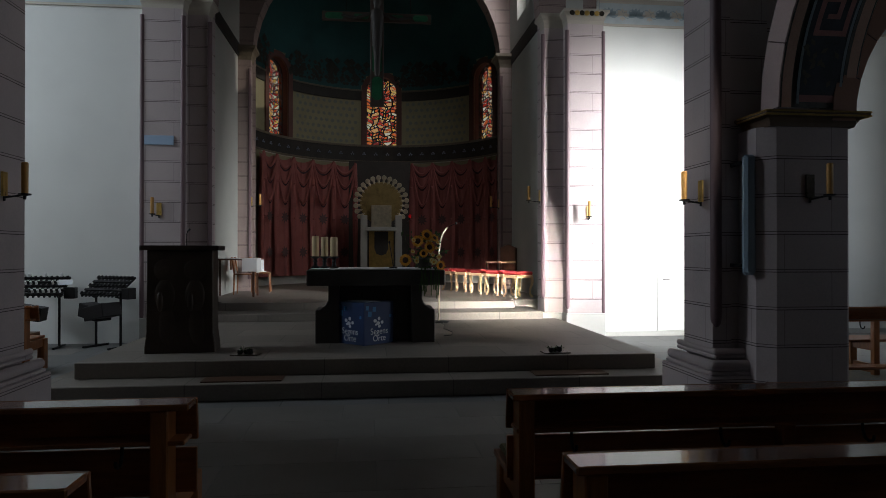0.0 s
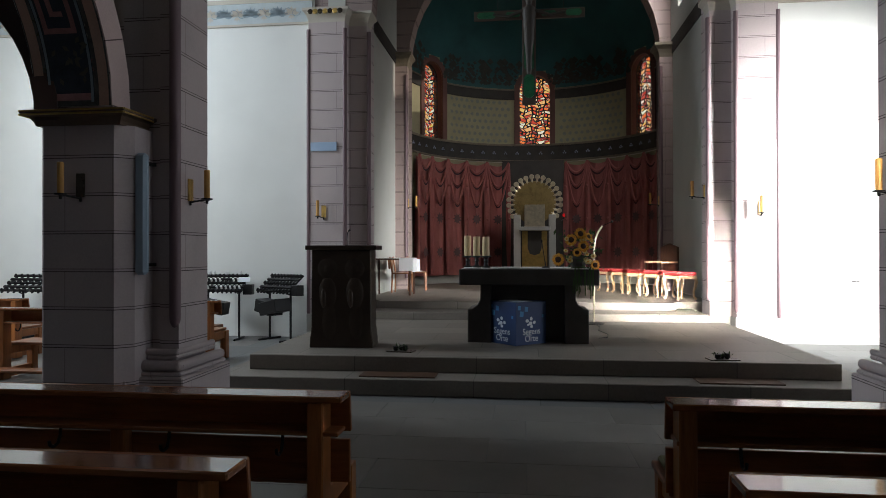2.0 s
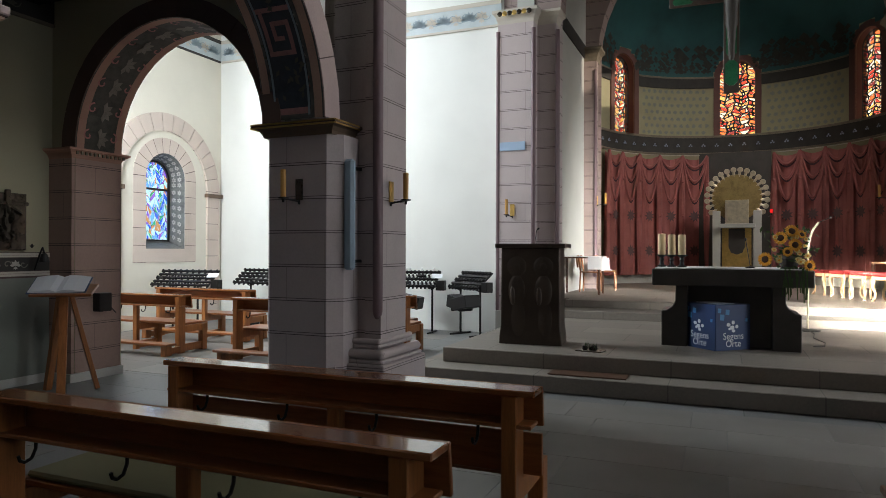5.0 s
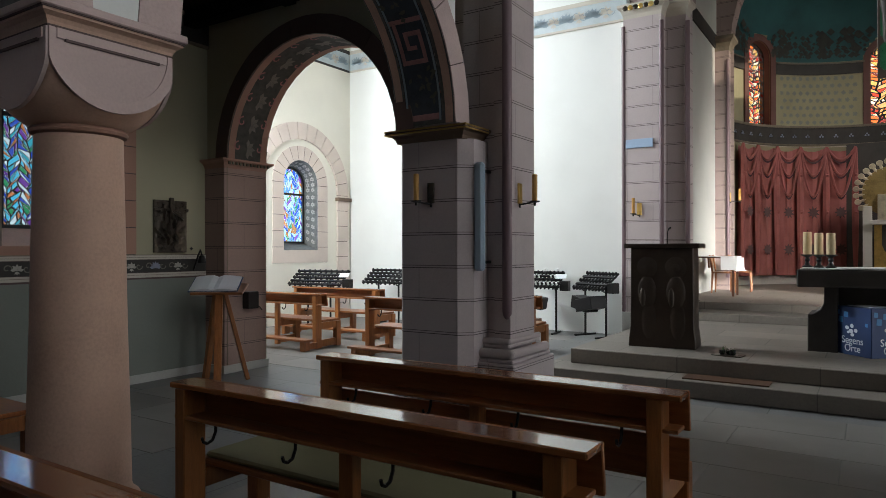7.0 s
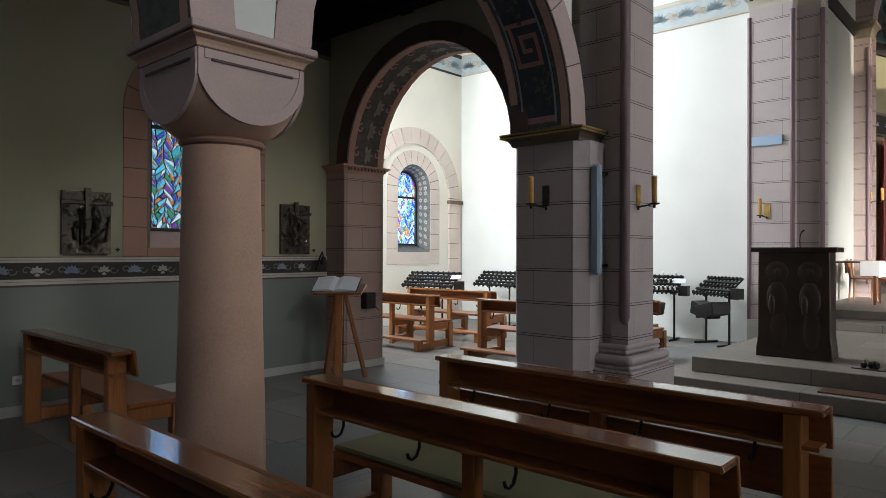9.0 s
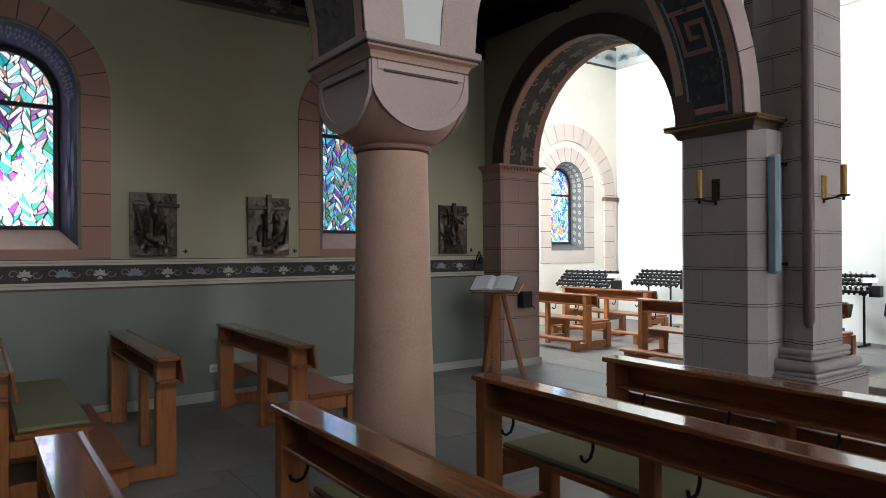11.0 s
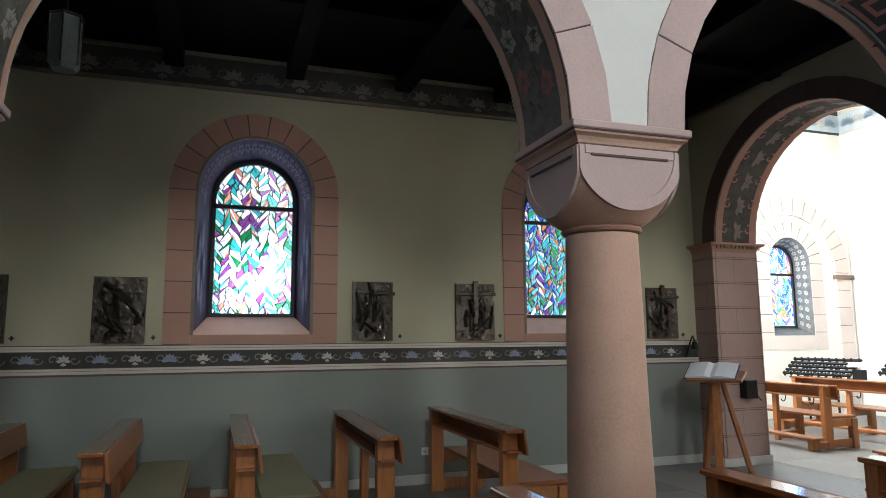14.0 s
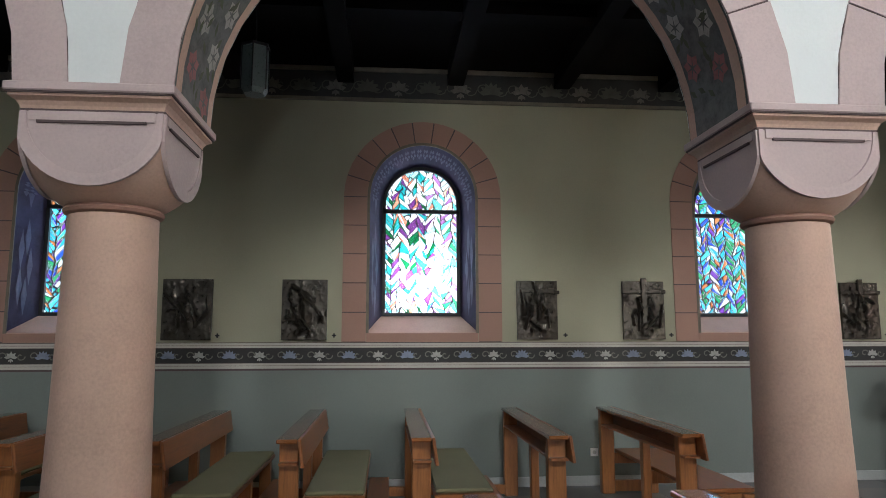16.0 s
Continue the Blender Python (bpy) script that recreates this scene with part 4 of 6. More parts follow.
def stained_window(name, f, o, normal, glass, label, seed, cols=6, rows=16, lean=1.5, bar_at=None, lead=0.006, single=True, frame=0.03):
    """Leaded panes in slanting herringbone rows, cut to the arch, in a dark frame."""
    rnd = random.Random(seed)
    win = tagged(new(name), label, "window", "", "structure")
    c, h, s, sp = o
    hull = list(reversed(outline((c, h - frame * 0.5, s + 0.01, sp), 14)))
    du, dz = 2 * h / cols, (sp + h - s) / rows
    lead_bm, joined = B(), B()
    nrm = Vector(normal)
    kk = 0
    node = {(i, j): (c - h + du * (i + (rnd.uniform(-0.32, 0.32) if 0 < i < cols else 0)), s + dz * (j + (0 if i % 2 else lean) + rnd.uniform(-0.25, 0.25))) for i in range(cols + 1) for j in range(-3, rows + 2)}
    for i in range(cols):
        for j in range(-3, rows + 1):
            q = [node[i, j], node[i + 1, j], node[i + 1, j + 1], node[i, j + 1]]
            m = rnd.uniform(0.3, 0.7)
            lo_ = (q[0][0] + (q[1][0] - q[0][0]) * m, q[0][1] + (q[1][1] - q[0][1]) * m)
            m2 = min(0.9, max(0.1, m + rnd.uniform(-0.35, 0.35)))
            hi_ = (q[3][0] + (q[2][0] - q[3][0]) * m2, q[3][1] + (q[2][1] - q[3][1]) * m2)
            style = rnd.random()
            if style < 0.42:
                polys = [[q[0], lo_, hi_, q[3]], [lo_, q[1], q[2], hi_]]
            elif style < 0.58:
                polys = [[q[0], q[1], q[2]], [q[0], q[2], q[3]]]
            elif style < 0.74:
                polys = [[q[0], q[1], q[3]], [q[1], q[2], q[3]]]
            else:
                polys = [q]
            for p in polys:
                p = clip_convex(p, hull)
                if len(p) < 3:
                    continue
                area = abs(sum(a[0] * b[1] - b[0] * a[1] for a, b in zip(p, p[1:] + p[:1]))) / 2
                if area < 2e-4:
                    continue
                g = shrink(p, lead)
                for a, b, e, t in zip(p, p[1:] + p[:1], g, g[1:] + g[:1]):
                    lead_bm.faces.new([lead_bm.verts.new(f(*v) + nrm * 0.004) for v in (a, b, t, e)])
                if single and kk < 300:
                    pb = B()
                    prism(pb, g, f, lambda u, z: f(u, z) + nrm * 0.003)
                    part("pane", pb, glass, win)
                    kk += 1
                else:
                    joined.faces.new([joined.verts.new(f(*v)) for v in g])
    if len(joined.faces):
        tagged(part("panes", joined, glass, win), "", "", "", "stuff")
    else:
        joined.free()
    tagged(part("leading", lead_bm, LEAD, win), "", "", "", "stuff")
    bm = B()
    A, Bo = outline((c, h + 0.01, s - 0.01, sp), 20), outline((c, h - frame, s + frame, sp), 20)
    k = len(A)
    for i in range(k):
        j = (i + 1) % k
        prism(bm, [A[i], A[j], Bo[j], Bo[i]], lambda u, z: f(u, z) - nrm * 0.01, lambda u, z: f(u, z) + nrm * 0.03)
    if bar_at:
        prism(bm, [(c - h, bar_at - 0.022), (c + h, bar_at - 0.022), (c + h, bar_at + 0.022), (c - h, bar_at + 0.022)], lambda u, z: f(u, z) - nrm * 0.01, lambda u, z: f(u, z) + nrm * 0.03)
    part("window_frame", bm, LEAD, win)
    return win


for k, (w, g) in enumerate(zip(AISLE_WINDOWS, AISLE_GLASS)):
    win = stained_window("window_%d" % (k + 1), lambda u, z: Vector((-7.86, u, z)), g, (1, 0, 0), GLASS if k == 2 else GLASS_DEEP, "round-arched stained glass window in slanting cyan, green and violet panes", 11 + k, cols=9, rows=30, lean=2.0, bar_at=2.985, single=k == 2, lead=0.008 if k == 2 else 0.011)
    wf = lambda u, z: Vector((-7.5, u, z))
    ring_blocks(win, wf, (1, 0, 0), (w[0], 0.605, 1.60, 3.075), 0.255, BROWN_BLOCK, 11, course=0.31, depth=0.012, jamb_from=1.508)
    boxes("window_apron", [(-7.5, -7.489, w[0] - 0.6, w[0] + 0.6, 1.508, 1.60)], BROWN_BLOCK, win)
    # inner moulding, sill and painted blossoms in the splay
    bm = B()
    A, Bo = outline((w[0], 0.605, 1.60, 3.09), 24), outline((w[0], 0.575, 1.60, 3.09), 24)
    for i in range(len(A) - 1):
        prism(bm, [A[i], A[i + 1], Bo[i + 1], Bo[i]], wf, lambda u, z: Vector((-7.484, u, z)))
    part("edge_moulding", bm, PALE_DIM, win)
    bm = B()
    prism(bm, [(w[0] - 0.6, 0), (w[0] + 0.6, 0), (w[0] + 0.435, 1), (w[0] - 0.435, 1)], lambda u, t: Vector((-7.492 - 0.37 * t, u, 1.606 + 0.20 * t)), lambda u, t: Vector((-7.492 - 0.37 * t, u, 1.585 + 0.20 * t)))
    part("window_sill", bm, SALMON, win, "sloping salmon sill")
    bm = B()
    rr = random.Random(5 + k)
    for i in range(26):
        t = (i + 0.5) / 26

        def splay(t, q):
            a, b = outline((w[0], 0.585, 1.66, 3.085), 20), outline((w[0], 0.45, 1.82, 3.07), 20)
            x = t * (len(a) - 1)
            i0 = min(int(x), len(a) - 2)
            e = x - i0
            p = [(v[i0][0] + (v[i0 + 1][0] - v[i0][0]) * e, v[i0][1] + (v[i0 + 1][1] - v[i0][1]) * e) for v in (a, b)]
            return Vector((-7.505 - 0.33 * q, p[0][0] + (p[1][0] - p[0][0]) * q, p[0][1] + (p[1][1] - p[0][1]) * q)) + Vector((0, (w[0] - p[0][0]) * 0.012, -0.002))
        for e in range(5):
            q, dt = 0.4 + 0.17 * math.cos(e * 1.257), 0.011 * math.sin(e * 1.257)
            bm.faces.new([bm.verts.new(splay(min(1, max(0, t + dt + a)), q + b)) for a, b in ((-0.007, 0), (0, -0.10), (0.007, 0), (0, 0.10))])
    tagged(part("painted_blossoms", bm, plain("blossom_paint", (0.12, 0.12, 0.17), 0.8, var=0.3, scale=40) if k == 0 else bpy.data.materials["blossom_paint"], win), "", "", "", "stuff")

for k, (c, *_) in enumerate(AISLE_GLASS):
    bm = B()
    box(bm, -8.42, -8.40, c - 1.5, c + 1.5, 0.9, 4.4)
    structure("backdrop", bm, DAY_AISLE if k == 2 else DAY_SHADED, "bright daylight outside the aisle window", "backdrop")
bm = B()
box(bm, -11.52, -11.50, 8.6, 12.0, 0.8, 4.6)
structure("backdrop", bm, DAY_TRANSEPT, "bright daylight outside the transept window", "backdrop")
for c, h, s, sp in APSE_WINS:
    bm = B()
    prism(bm, [(-0.9, 4.3), (0.9, 4.3), (0.9, 7.9), (-0.9, 7.9)], lambda u, z: ap(c / AR + u / (AR + 0.7), z, AR + 0.75), lambda u, z: ap(c / AR + u / (AR + 0.7), z, AR + 0.78))
    structure("backdrop", bm, DAY_APSE, "bright daylight outside the apse window", "backdrop")
tw = stained_window("window_5", lambda u, z: Vector((-10.96, u, z)), NT_GLASS[0], (1, 0, 0), GLASS_BLUE, "round-arched blue stained glass window in the transept", 31, cols=7, rows=17, lean=1.45, bar_at=2.78, single=False)
nf_ = lambda u, z: Vector((-10.6, u, z))
ring_blocks(tw, nf_, (1, 0, 0), (10.3, 0.51, 1.56, 2.98), 0.31, PALE_PINK, 11, course=0.33, jamb_from=1.285)
boxes("window_apron", [(-10.6, -10.588, 9.79, 10.81, 1.285, 1.56)], PALE_PINK, tw)
bm = B()
ra, rb = outline((10.3, 0.50, 1.62, 2.98), 24), outline((10.32, 0.41, 1.76, 2.965), 24)
for i in [0] + list(range(2, len(ra) - 2, 2)) + [len(ra) - 2]:
    for q in (0.3, 0.72):
        pa, pb = Vector((-10.62, *ra[i])), Vector((-10.92, *rb[i]))
        na, nb = Vector((-10.62, *ra[i + 1])), Vector((-10.92, *rb[i + 1]))
        steps = max(1, int((na - pa).length / 0.16))
        for j in range(steps):
            e = (j + 0.5) / steps
            lo_, hi_ = pa.lerp(na, e), pb.lerp(nb, e)
            mid = lo_.lerp(hi_, q)
            along, deep = (na - pa).normalized(), (hi_ - lo_).normalized()
            up_ = along.cross(deep).normalized()
            if up_.dot(Vector((-10.77, 10.3, 2.5)) - mid) < 0:
                up_ = -up_
            for k in range(6):
                a = k * math.pi / 3
                d, s_ = along * math.cos(a) + deep * math.sin(a), along * -math.sin(a) + deep * math.cos(a)
                bm.faces.new([bm.verts.new(mid + up_ * 0.006 + d * 0.055 * t + s_ * 0.018 * v) for t, v in ((0.1, 0), (0.6, -1), (1, 0), (0.6, 1))])
tagged(part("painted_blossoms", bm, MOTIF_WHITE, tw), "", "", "", "stuff")
blind = tagged(new("blind_arch"), "salmon painted blind arch round the transept window", "arch", "", "structure")
ring_blocks(blind, nf_, (1, 0, 0), (10.3, 1.13, 0.0, 2.81), 0.36, PALE_PINK, 15, course=0.34, depth=0.05)
boxes("arch_capital", [(-10.6, -10.5, 11.39, 11.85, 2.68, 2.76), (-10.6, -10.5, 8.75, 9.21, 2.68, 2.76)], IMPOST, blind)

for k, (c, h, s, sp) in enumerate(APSE_WINS):
    stained_window("window_%d" % (6 + k), lambda u, z: ap(u / AR, z, AR + 0.22), (c, h + 0.02, s, sp), tuple(-(ap(c / AR, 0, 1) - ap(c / AR, 0, 0))), GLASS_FIRE, "round-arched apse window of amber and red glass", 51 + k, cols=5, rows=21, lean=0.75, single=False, lead=0.024)

# plain panes added in unseen windows behind and above the camera, blocking the sun
far = tagged(new("window_9"), "unseen frosted panes of nave and far aisle that block the sun", "window", "", "structure")
for r in [(4.10, 4.12, wy - 0.55, wy + 0.55, 6.2, 8.2) for wy in (-4, 0, 4)] + [(-4.42, -4.40, wy - 0.55, wy + 0.55, 6.2, 8.2) for wy in (-4, 0, 4)] + [(7.8, 7.82, wy - 0.5, wy + 0.5, 1.7, 3.6) for wy in (-7.33, -3.68, -0.02, 3.64)] + [(-1.3, 1.3, -9.22, -9.2, 4.7, 7.7), (3.60, 3.62, 14.6, 16.2, 7.0, 9.0)]:
    boxes("pane", [r], FROST, far)

# ---- painted bands on the aisle wall ----
bm = B()
box(bm, -7.5, -7.488, -9.0, 5.5, 0.1, 1.216)
structure("dado", bm, DADO, "grey-green painted dado of the aisle wall", "wall")
bm = B()
box(bm, -7.5, -7.475, -9.0, 5.46, 0, 0.1)
structure("baseboard_aisle", bm, BASE_GREY, "pale grey skirting along the aisle wall", "baseboard")
bm = B()
box(bm, -7.5, -7.484, -9.0, 5.5, 1.293, 1.447)
band = structure("trim_dado_band", bm, DARK_BAND, "dark painted ornamental band with shells and palmettes", "trim")
boxes("band_border", [(-7.5, -7.48, -9.0, 5.5, 1.447, 1.498), (-7.5, -7.48, -9.0, 5.5, 1.236, 1.293)], PALE, band)
boxes("band_line", [(-7.5, -7.479, -9.0, 5.5, 1.498, 1.506), (-7.5, -7.479, -9.0, 5.5, 1.216, 1.236), (-7.5, -7.478, -9.0, 5.5, 1.444, 1.450), (-7.5, -7.478, -9.0, 5.5, 1.472, 1.475), (-7.5, -7.478, -9.0, 5.5, 1.290, 1.296), (-7.5, -7.478, -9.0, 5.5, 1.264, 1.267)], LINE, band)


def fan(bm, f, cu, cz, r, petals, spread, w=0.3):
    for k in range(petals):
        a = math.pi / 2 + spread * ((k + 0.5) / petals - 0.5)
        d, e = (math.cos(a), math.sin(a)), (-math.sin(a), math.cos(a))
        pts = [(cu + d[0] * t * r + e[0] * s * r * w, cz + d[1] * t * r + e[1] * s * r * w) for t, s in ((0, 0), (0.6, -0.5), (1, 0), (0.6, 0.5))]
        bm.faces.new([bm.verts.new(f(*p)) for p in pts])


def scroll(bm, f, cu, cz, r, turn, w=0.012):
    pts = [(cu + r * (1 - 0.09 * k) * math.cos(turn * k * 0.62), cz + r * (1 - 0.09 * k) * math.sin(turn * k * 0.62)) for k in range(10)]
    for (a, b), (c, d) in zip(pts, pts[1:]):
        l = math.hypot(c - a, d - b) or 1
        nx, nz = -(d - b) / l * w / 2, (c - a) / l * w / 2
        bm.faces.new([bm.verts.new(f(*p)) for p in ((a - nx, b - nz), (c - nx, d - nz), (c + nx, d + nz), (a + nx, b + nz))])


def ornament(parent, f, u0, u1, zc, h, period, mats=None):
    """Shells and palmettes in turn, with scrolls between them."""
    A, Bb, C = B(), B(), B()
    n = int((u1 - u0) / period)
    for k in range(n):
        u = u0 + (k + 0.5) * period
        if k % 2:
            fan(A, f, u, zc - h * 0.1, h * 0.42, 5, math.pi * 1.15, 0.5)
            fan(A, f, u, zc - h * 0.14, -h * 0.26, 3, math.pi * 0.6, 0.42)
        else:
            fan(Bb, f, u, zc - h * 0.16, h * 0.52, 7, math.pi * 1.05, 0.42)
        scroll(C, f, u - period * 0.3, zc, h * 0.3, 1)
        scroll(C, f, u + period * 0.3, zc, h * 0.3, -1)
    m = mats or (MOTIF_WHITE, MOTIF_BLUE, PALE)
    for nm, b, mt in (("palmettes", A, m[0]), ("shells", Bb, m[1]), ("scrolls", C, m[2])):
        tagged(part(nm, b, mt, parent), "", "", "", "stuff")


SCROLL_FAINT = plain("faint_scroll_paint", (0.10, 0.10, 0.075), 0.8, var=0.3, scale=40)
SCROLL_DIM = plain("dim_scroll_paint", (0.16, 0.15, 0.125), 0.8, var=0.3, scale=40)
ornament(band, lambda u, z: Vector((-7.4815, u, z)), -8.954, 5.35, 1.37, 0.158, 0.3078, (MOTIF_WHITE, MOTIF_BLUE, SCROLL_DIM))
bm = B()
box(bm, -7.5, -7.47, -9.0, 5.5, 4.18, 4.52)
up = structure("frieze_aisle", bm, DARK_BAND, "dark painted frieze with pale palmettes under the aisle ceiling", "trim")
boxes("frieze_border", [(-7.5, -7.46, -9.0, 5.5, 4.155, 4.19), (-7.5, -7.45, -9.0, 5.5, 4.49, 4.54)], PALE_DIM, up)
# upper motifs take darker colours, since less light reaches the wall's top
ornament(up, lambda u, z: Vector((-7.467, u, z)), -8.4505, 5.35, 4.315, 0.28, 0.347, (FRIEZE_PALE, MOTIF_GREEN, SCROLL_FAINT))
for nm, yy, x0, x1 in (("north", 11.872, -10.5, -4.05), ("south", 11.872, 4.05, 10.5)):
    ornament(bpy.data.objects["frieze_transept_" + nm], lambda u, z, q=yy: Vector((u, q, z)), x0, x1, 5.95, 0.34, 0.26, (PALE, FRIEZE_SOFT, FRIEZE_SOFT))
ornament(bpy.data.objects["frieze_transept_end"], lambda u, z: Vector((-10.572, u, z)), 6.3, 11.8, 5.95, 0.34, 0.26, (PALE, FRIEZE_SOFT, FRIEZE_SOFT))
# vines on the soffits of the arcade and of the cross arch
for o, x0 in ((NAVE_ARCHES[0], -4.10), (NAVE_ARCHES[1], -4.10), (NAVE_ARCHES[2], -4.10)):
    A, C, L = B(), B(), B()

    def arcf(v, z, o=o, x0=x0):
        t = v / o[1]
        return Vector((x0 + z, o[0] - (o[1] - 0.008) * math.cos(t), o[3] + (o[1] - 0.008) * math.sin(t)))
    rr = random.Random(8)
    for k in range(16):
        v = 0.16 + k * 0.29
        for q in (-0.14, 0.14):
            for e in range(6):
                a = e * math.pi / 3
                pts = [(v + q * 0.4 + math.cos(a) * t * 0.10 - math.sin(a) * s * 0.034, q + math.sin(a) * t * 0.10 + math.cos(a) * s * 0.034) for t, s in ((0.15, 0), (0.6, -1), (1, 0), (0.6, 1))]
                (A if k % 3 else L).faces.new([(A if k % 3 else L).verts.new(arcf(*p)) for p in pts])
        for e in range(7):
            a = rr.uniform(0, 6.28)
            cu, cz = v + rr.uniform(-0.14, 0.14), rr.uniform(-0.22, 0.22)
            pts = [(cu + math.cos(a) * t * 0.10 - math.sin(a) * s * 0.02, cz + math.sin(a) * t * 0.10 + math.cos(a) * s * 0.02) for t, s in ((0, 0), (0.5, -1), (1, 0), (0.5, 1))]
            C.faces.new([C.verts.new(arcf(p[0], p[1]) - Vector((0, 0, 0.003))) for p in pts])
    w = bpy.data.objects["wall_nave_north"]
    for nm, b, mt in (("soffit_flowers", A, MOTIF_WHITE), ("soffit_leaves", C, plain("vine_paint", (0.09, 0.10, 0.055), 0.8, var=0.3, scale=30) if "vine_paint" not in bpy.data.materials else bpy.data.materials["vine_paint"]), ("soffit_buds", L, MOTIF_RED)):
        tagged(part(nm, b, mt, w), "", "", "", "stuff")
A, C = B(), B()
for k in range(13):
    t = 0.12 + k * 0.242

    def crf(v, z, t=t):
        a = t + v / 1.33
        return Vector((-5.775 - 1.322 * math.cos(a), 5.82 + z, 2.71 + 1.322 * math.sin(a)))
    fan(A, crf, 0, -0.02, 0.13, 5, math.pi * 1.2, 0.45)
    for q in (-1, 1):
        scroll(C, crf, 0.02, q * 0.17, 0.07, q, 0.02)
w = bpy.data.objects["wall_transept_west_north"]
for nm, b, mt in (("soffit_palmettes", A, FRIEZE_PALE), ("soffit_scrolls", C, MOTIF_RED)):
    tagged(part(nm, b, mt, w), "", "", "", "stuff")

# ---- pews ----


def pew(length, cushion=True, kneeler=False, seat=True, lower=False, hooks=True, label="brown oak pew with a book rest and hooks"):
    p = thing("pew", label, "pew")
    L = length
    bm = B()
    box(bm, 0, L, -0.115, 0.03, 0.842, 0.872, pose(0, 0, 0))
    part("book_rest", bm, PEW_TOP, p, bevel=0.006)
    bm = B()
    box(bm, 0.0, L, 0.0, 0.024, -0.2, 0.0, pose(0, 0.03, 0.868, 8))
    part("back_board", bm, PEW, p, bevel=0.004)
    bm = B()
    box(bm, 0.02, L - 0.02, -0.10, 0.03, 0.685, 0.705)
    part("book_shelf", bm, PEW, p, bevel=0.004)
    if lower:
        bm = B()
        box(bm, 0.0, L, 0.032, 0.056, 0.43, 0.64)
        part("lower_board", bm, PEW, p, bevel=0.004)
    for k, x in enumerate((0.03, L / 2 - 0.04, L - 0.17)):
        bm = B()
        box(bm, x, x + 0.078, -0.105 if k != 1 else -0.04, 0.03, 0, 0.842 if k != 1 else 0.684)
        part("post", bm, PEW_UP, p, bevel=0.006)
        if seat:
            bm = B()
            box(bm, x + 0.02, x + 0.07, 0.03, 0.46, 0.30, 0.405)
            part("seat_bearer", bm, PEW_UP, p, bevel=0.004)
            bm = B()
            box(bm, x, x + 0.09, 0.37, 0.47, 0, 0.405)
            part("seat_leg", bm, PEW_UP, p, bevel=0.006)
            bm = B()
            box(bm, x + 0.02, x + 0.07, 0.03, 0.37, 0.02, 0.13)
            part("foot_rail", bm, PEW_UP, p, bevel=0.004)
    if seat:
        bm = B()
        box(bm, 0.02, L - 0.13, 0.06, 0.50, 0.405, 0.44)
        st = part("seat", bm, PEW, p, bevel=0.006)
    if cushion and seat:
        bm = B()
        box(bm, 0.05, L - 0.16, 0.07, 0.495, 0.44, 0.472)
        part("seat_cushion", bm, CUSHION, st, "olive green felt seat cushion", bevel=0.012)
    for k in range(4 if hooks else 0):
        x = 0.3 + (L - 0.6) * k / 3
        bm = B()
        pts = [(-0.06, 0.69), (-0.062, 0.645), (-0.08, 0.607), (-0.11, 0.597), (-0.135, 0.61), (-0.142, 0.632)]
        for a, b in zip(pts, pts[1:]):
            bar(bm, (x, a[0], a[1]), (x, b[0], b[1]), 0.008, 6)
        part("hook", bm, IRON, p, "black iron bag hook")
    if kneeler:
        bm = B()
        box(bm, -0.02, L + 0.02, -0.45, -0.26, 0.15, 0.185)
        part("kneeler", bm, PEW, p, bevel=0.006)
        for x in (0.03, L - 0.13):
            bm = B()
            box(bm, x, x + 0.09, -0.42, -0.29, 0, 0.15)
            part("kneeler_block", bm, PEW_UP, p, bevel=0.005)
            bm = B()
            box(bm, x + 0.02, x + 0.07, -0.30, -0.10, 0.02, 0.11)
            part("kneeler_rail", bm, PEW_UP, p)
    return p


def lowered(p, k=0.97):
    """The older aisle pews are a little lower."""
    for o in p.children_recursive:
        for v in o.data.vertices:
            v.co.z *= k
    return p


def rows_of(first, spots, group):
    first["group"] = group
    first.matrix_basis = spots[0]
    for m in spots[1:]:
        copy_thing(first, m)


T = lambda x, y, z=0, rz=0: pose(x, y, z, 0, 0, rz)
rows_of(pew(2.31, lower=True, label="polished brown oak front pew with closed lower back"), [T(-3.31, 3.21)], "nave pews, north block")
rows_of(pew(2.27, label="polished brown oak pew with green seat cushion and hooks"), [T(-3.33, 2.15), T(-3.31, 0.97), T(-3.31, 0.04), T(-3.33, -0.93)], "nave pews, north block")
rows_of(pew(2.9, lower=True, label="polished brown oak front pew beside the centre aisle"), [T(0.482, 3.24)], "nave pews, south block")
rows_of(pew(2.9, label="polished brown oak pew beside the centre aisle"), [T(0.455, 2.176), T(0.5, 1.12), T(0.55, -1.0)], "nave pews, south block")
rows_of(lowered(pew(2.03, cushion=False, hooks=False, label="brown oak pew without cushion against the aisle wall")), [T(-7.2, 1.87)], "aisle pews")
rows_of(lowered(pew(2.03, kneeler=True, seat=False, hooks=False, label="brown oak prayer desk with kneeler, standing without a seat")), [T(-7.2, 0.88)], "aisle pews")
rows_of(lowered(pew(2.03, kneeler=True, hooks=False, label="brown oak aisle pew with green cushion and kneeler")), [T(-7.2, -0.11), T(-7.2, -1.05), T(-7.2, -1.98), T(-7.2, -2.95), T(-7.2, -3.9)], "aisle pews")
rows_of(pew(2.1, cushion=False, kneeler=True, label="light brown pew with kneeler in the transept"), [T(-9.62, 7.72), T(-9.55, 9.12), T(-6.55, 7.6), T(-6.5, 9.0)], "transept pews")
rows_of(pew(2.1, cushion=False, kneeler=True, label="light brown pew in the far transept"), [T(5.1, 7.8)], "far transept pews")


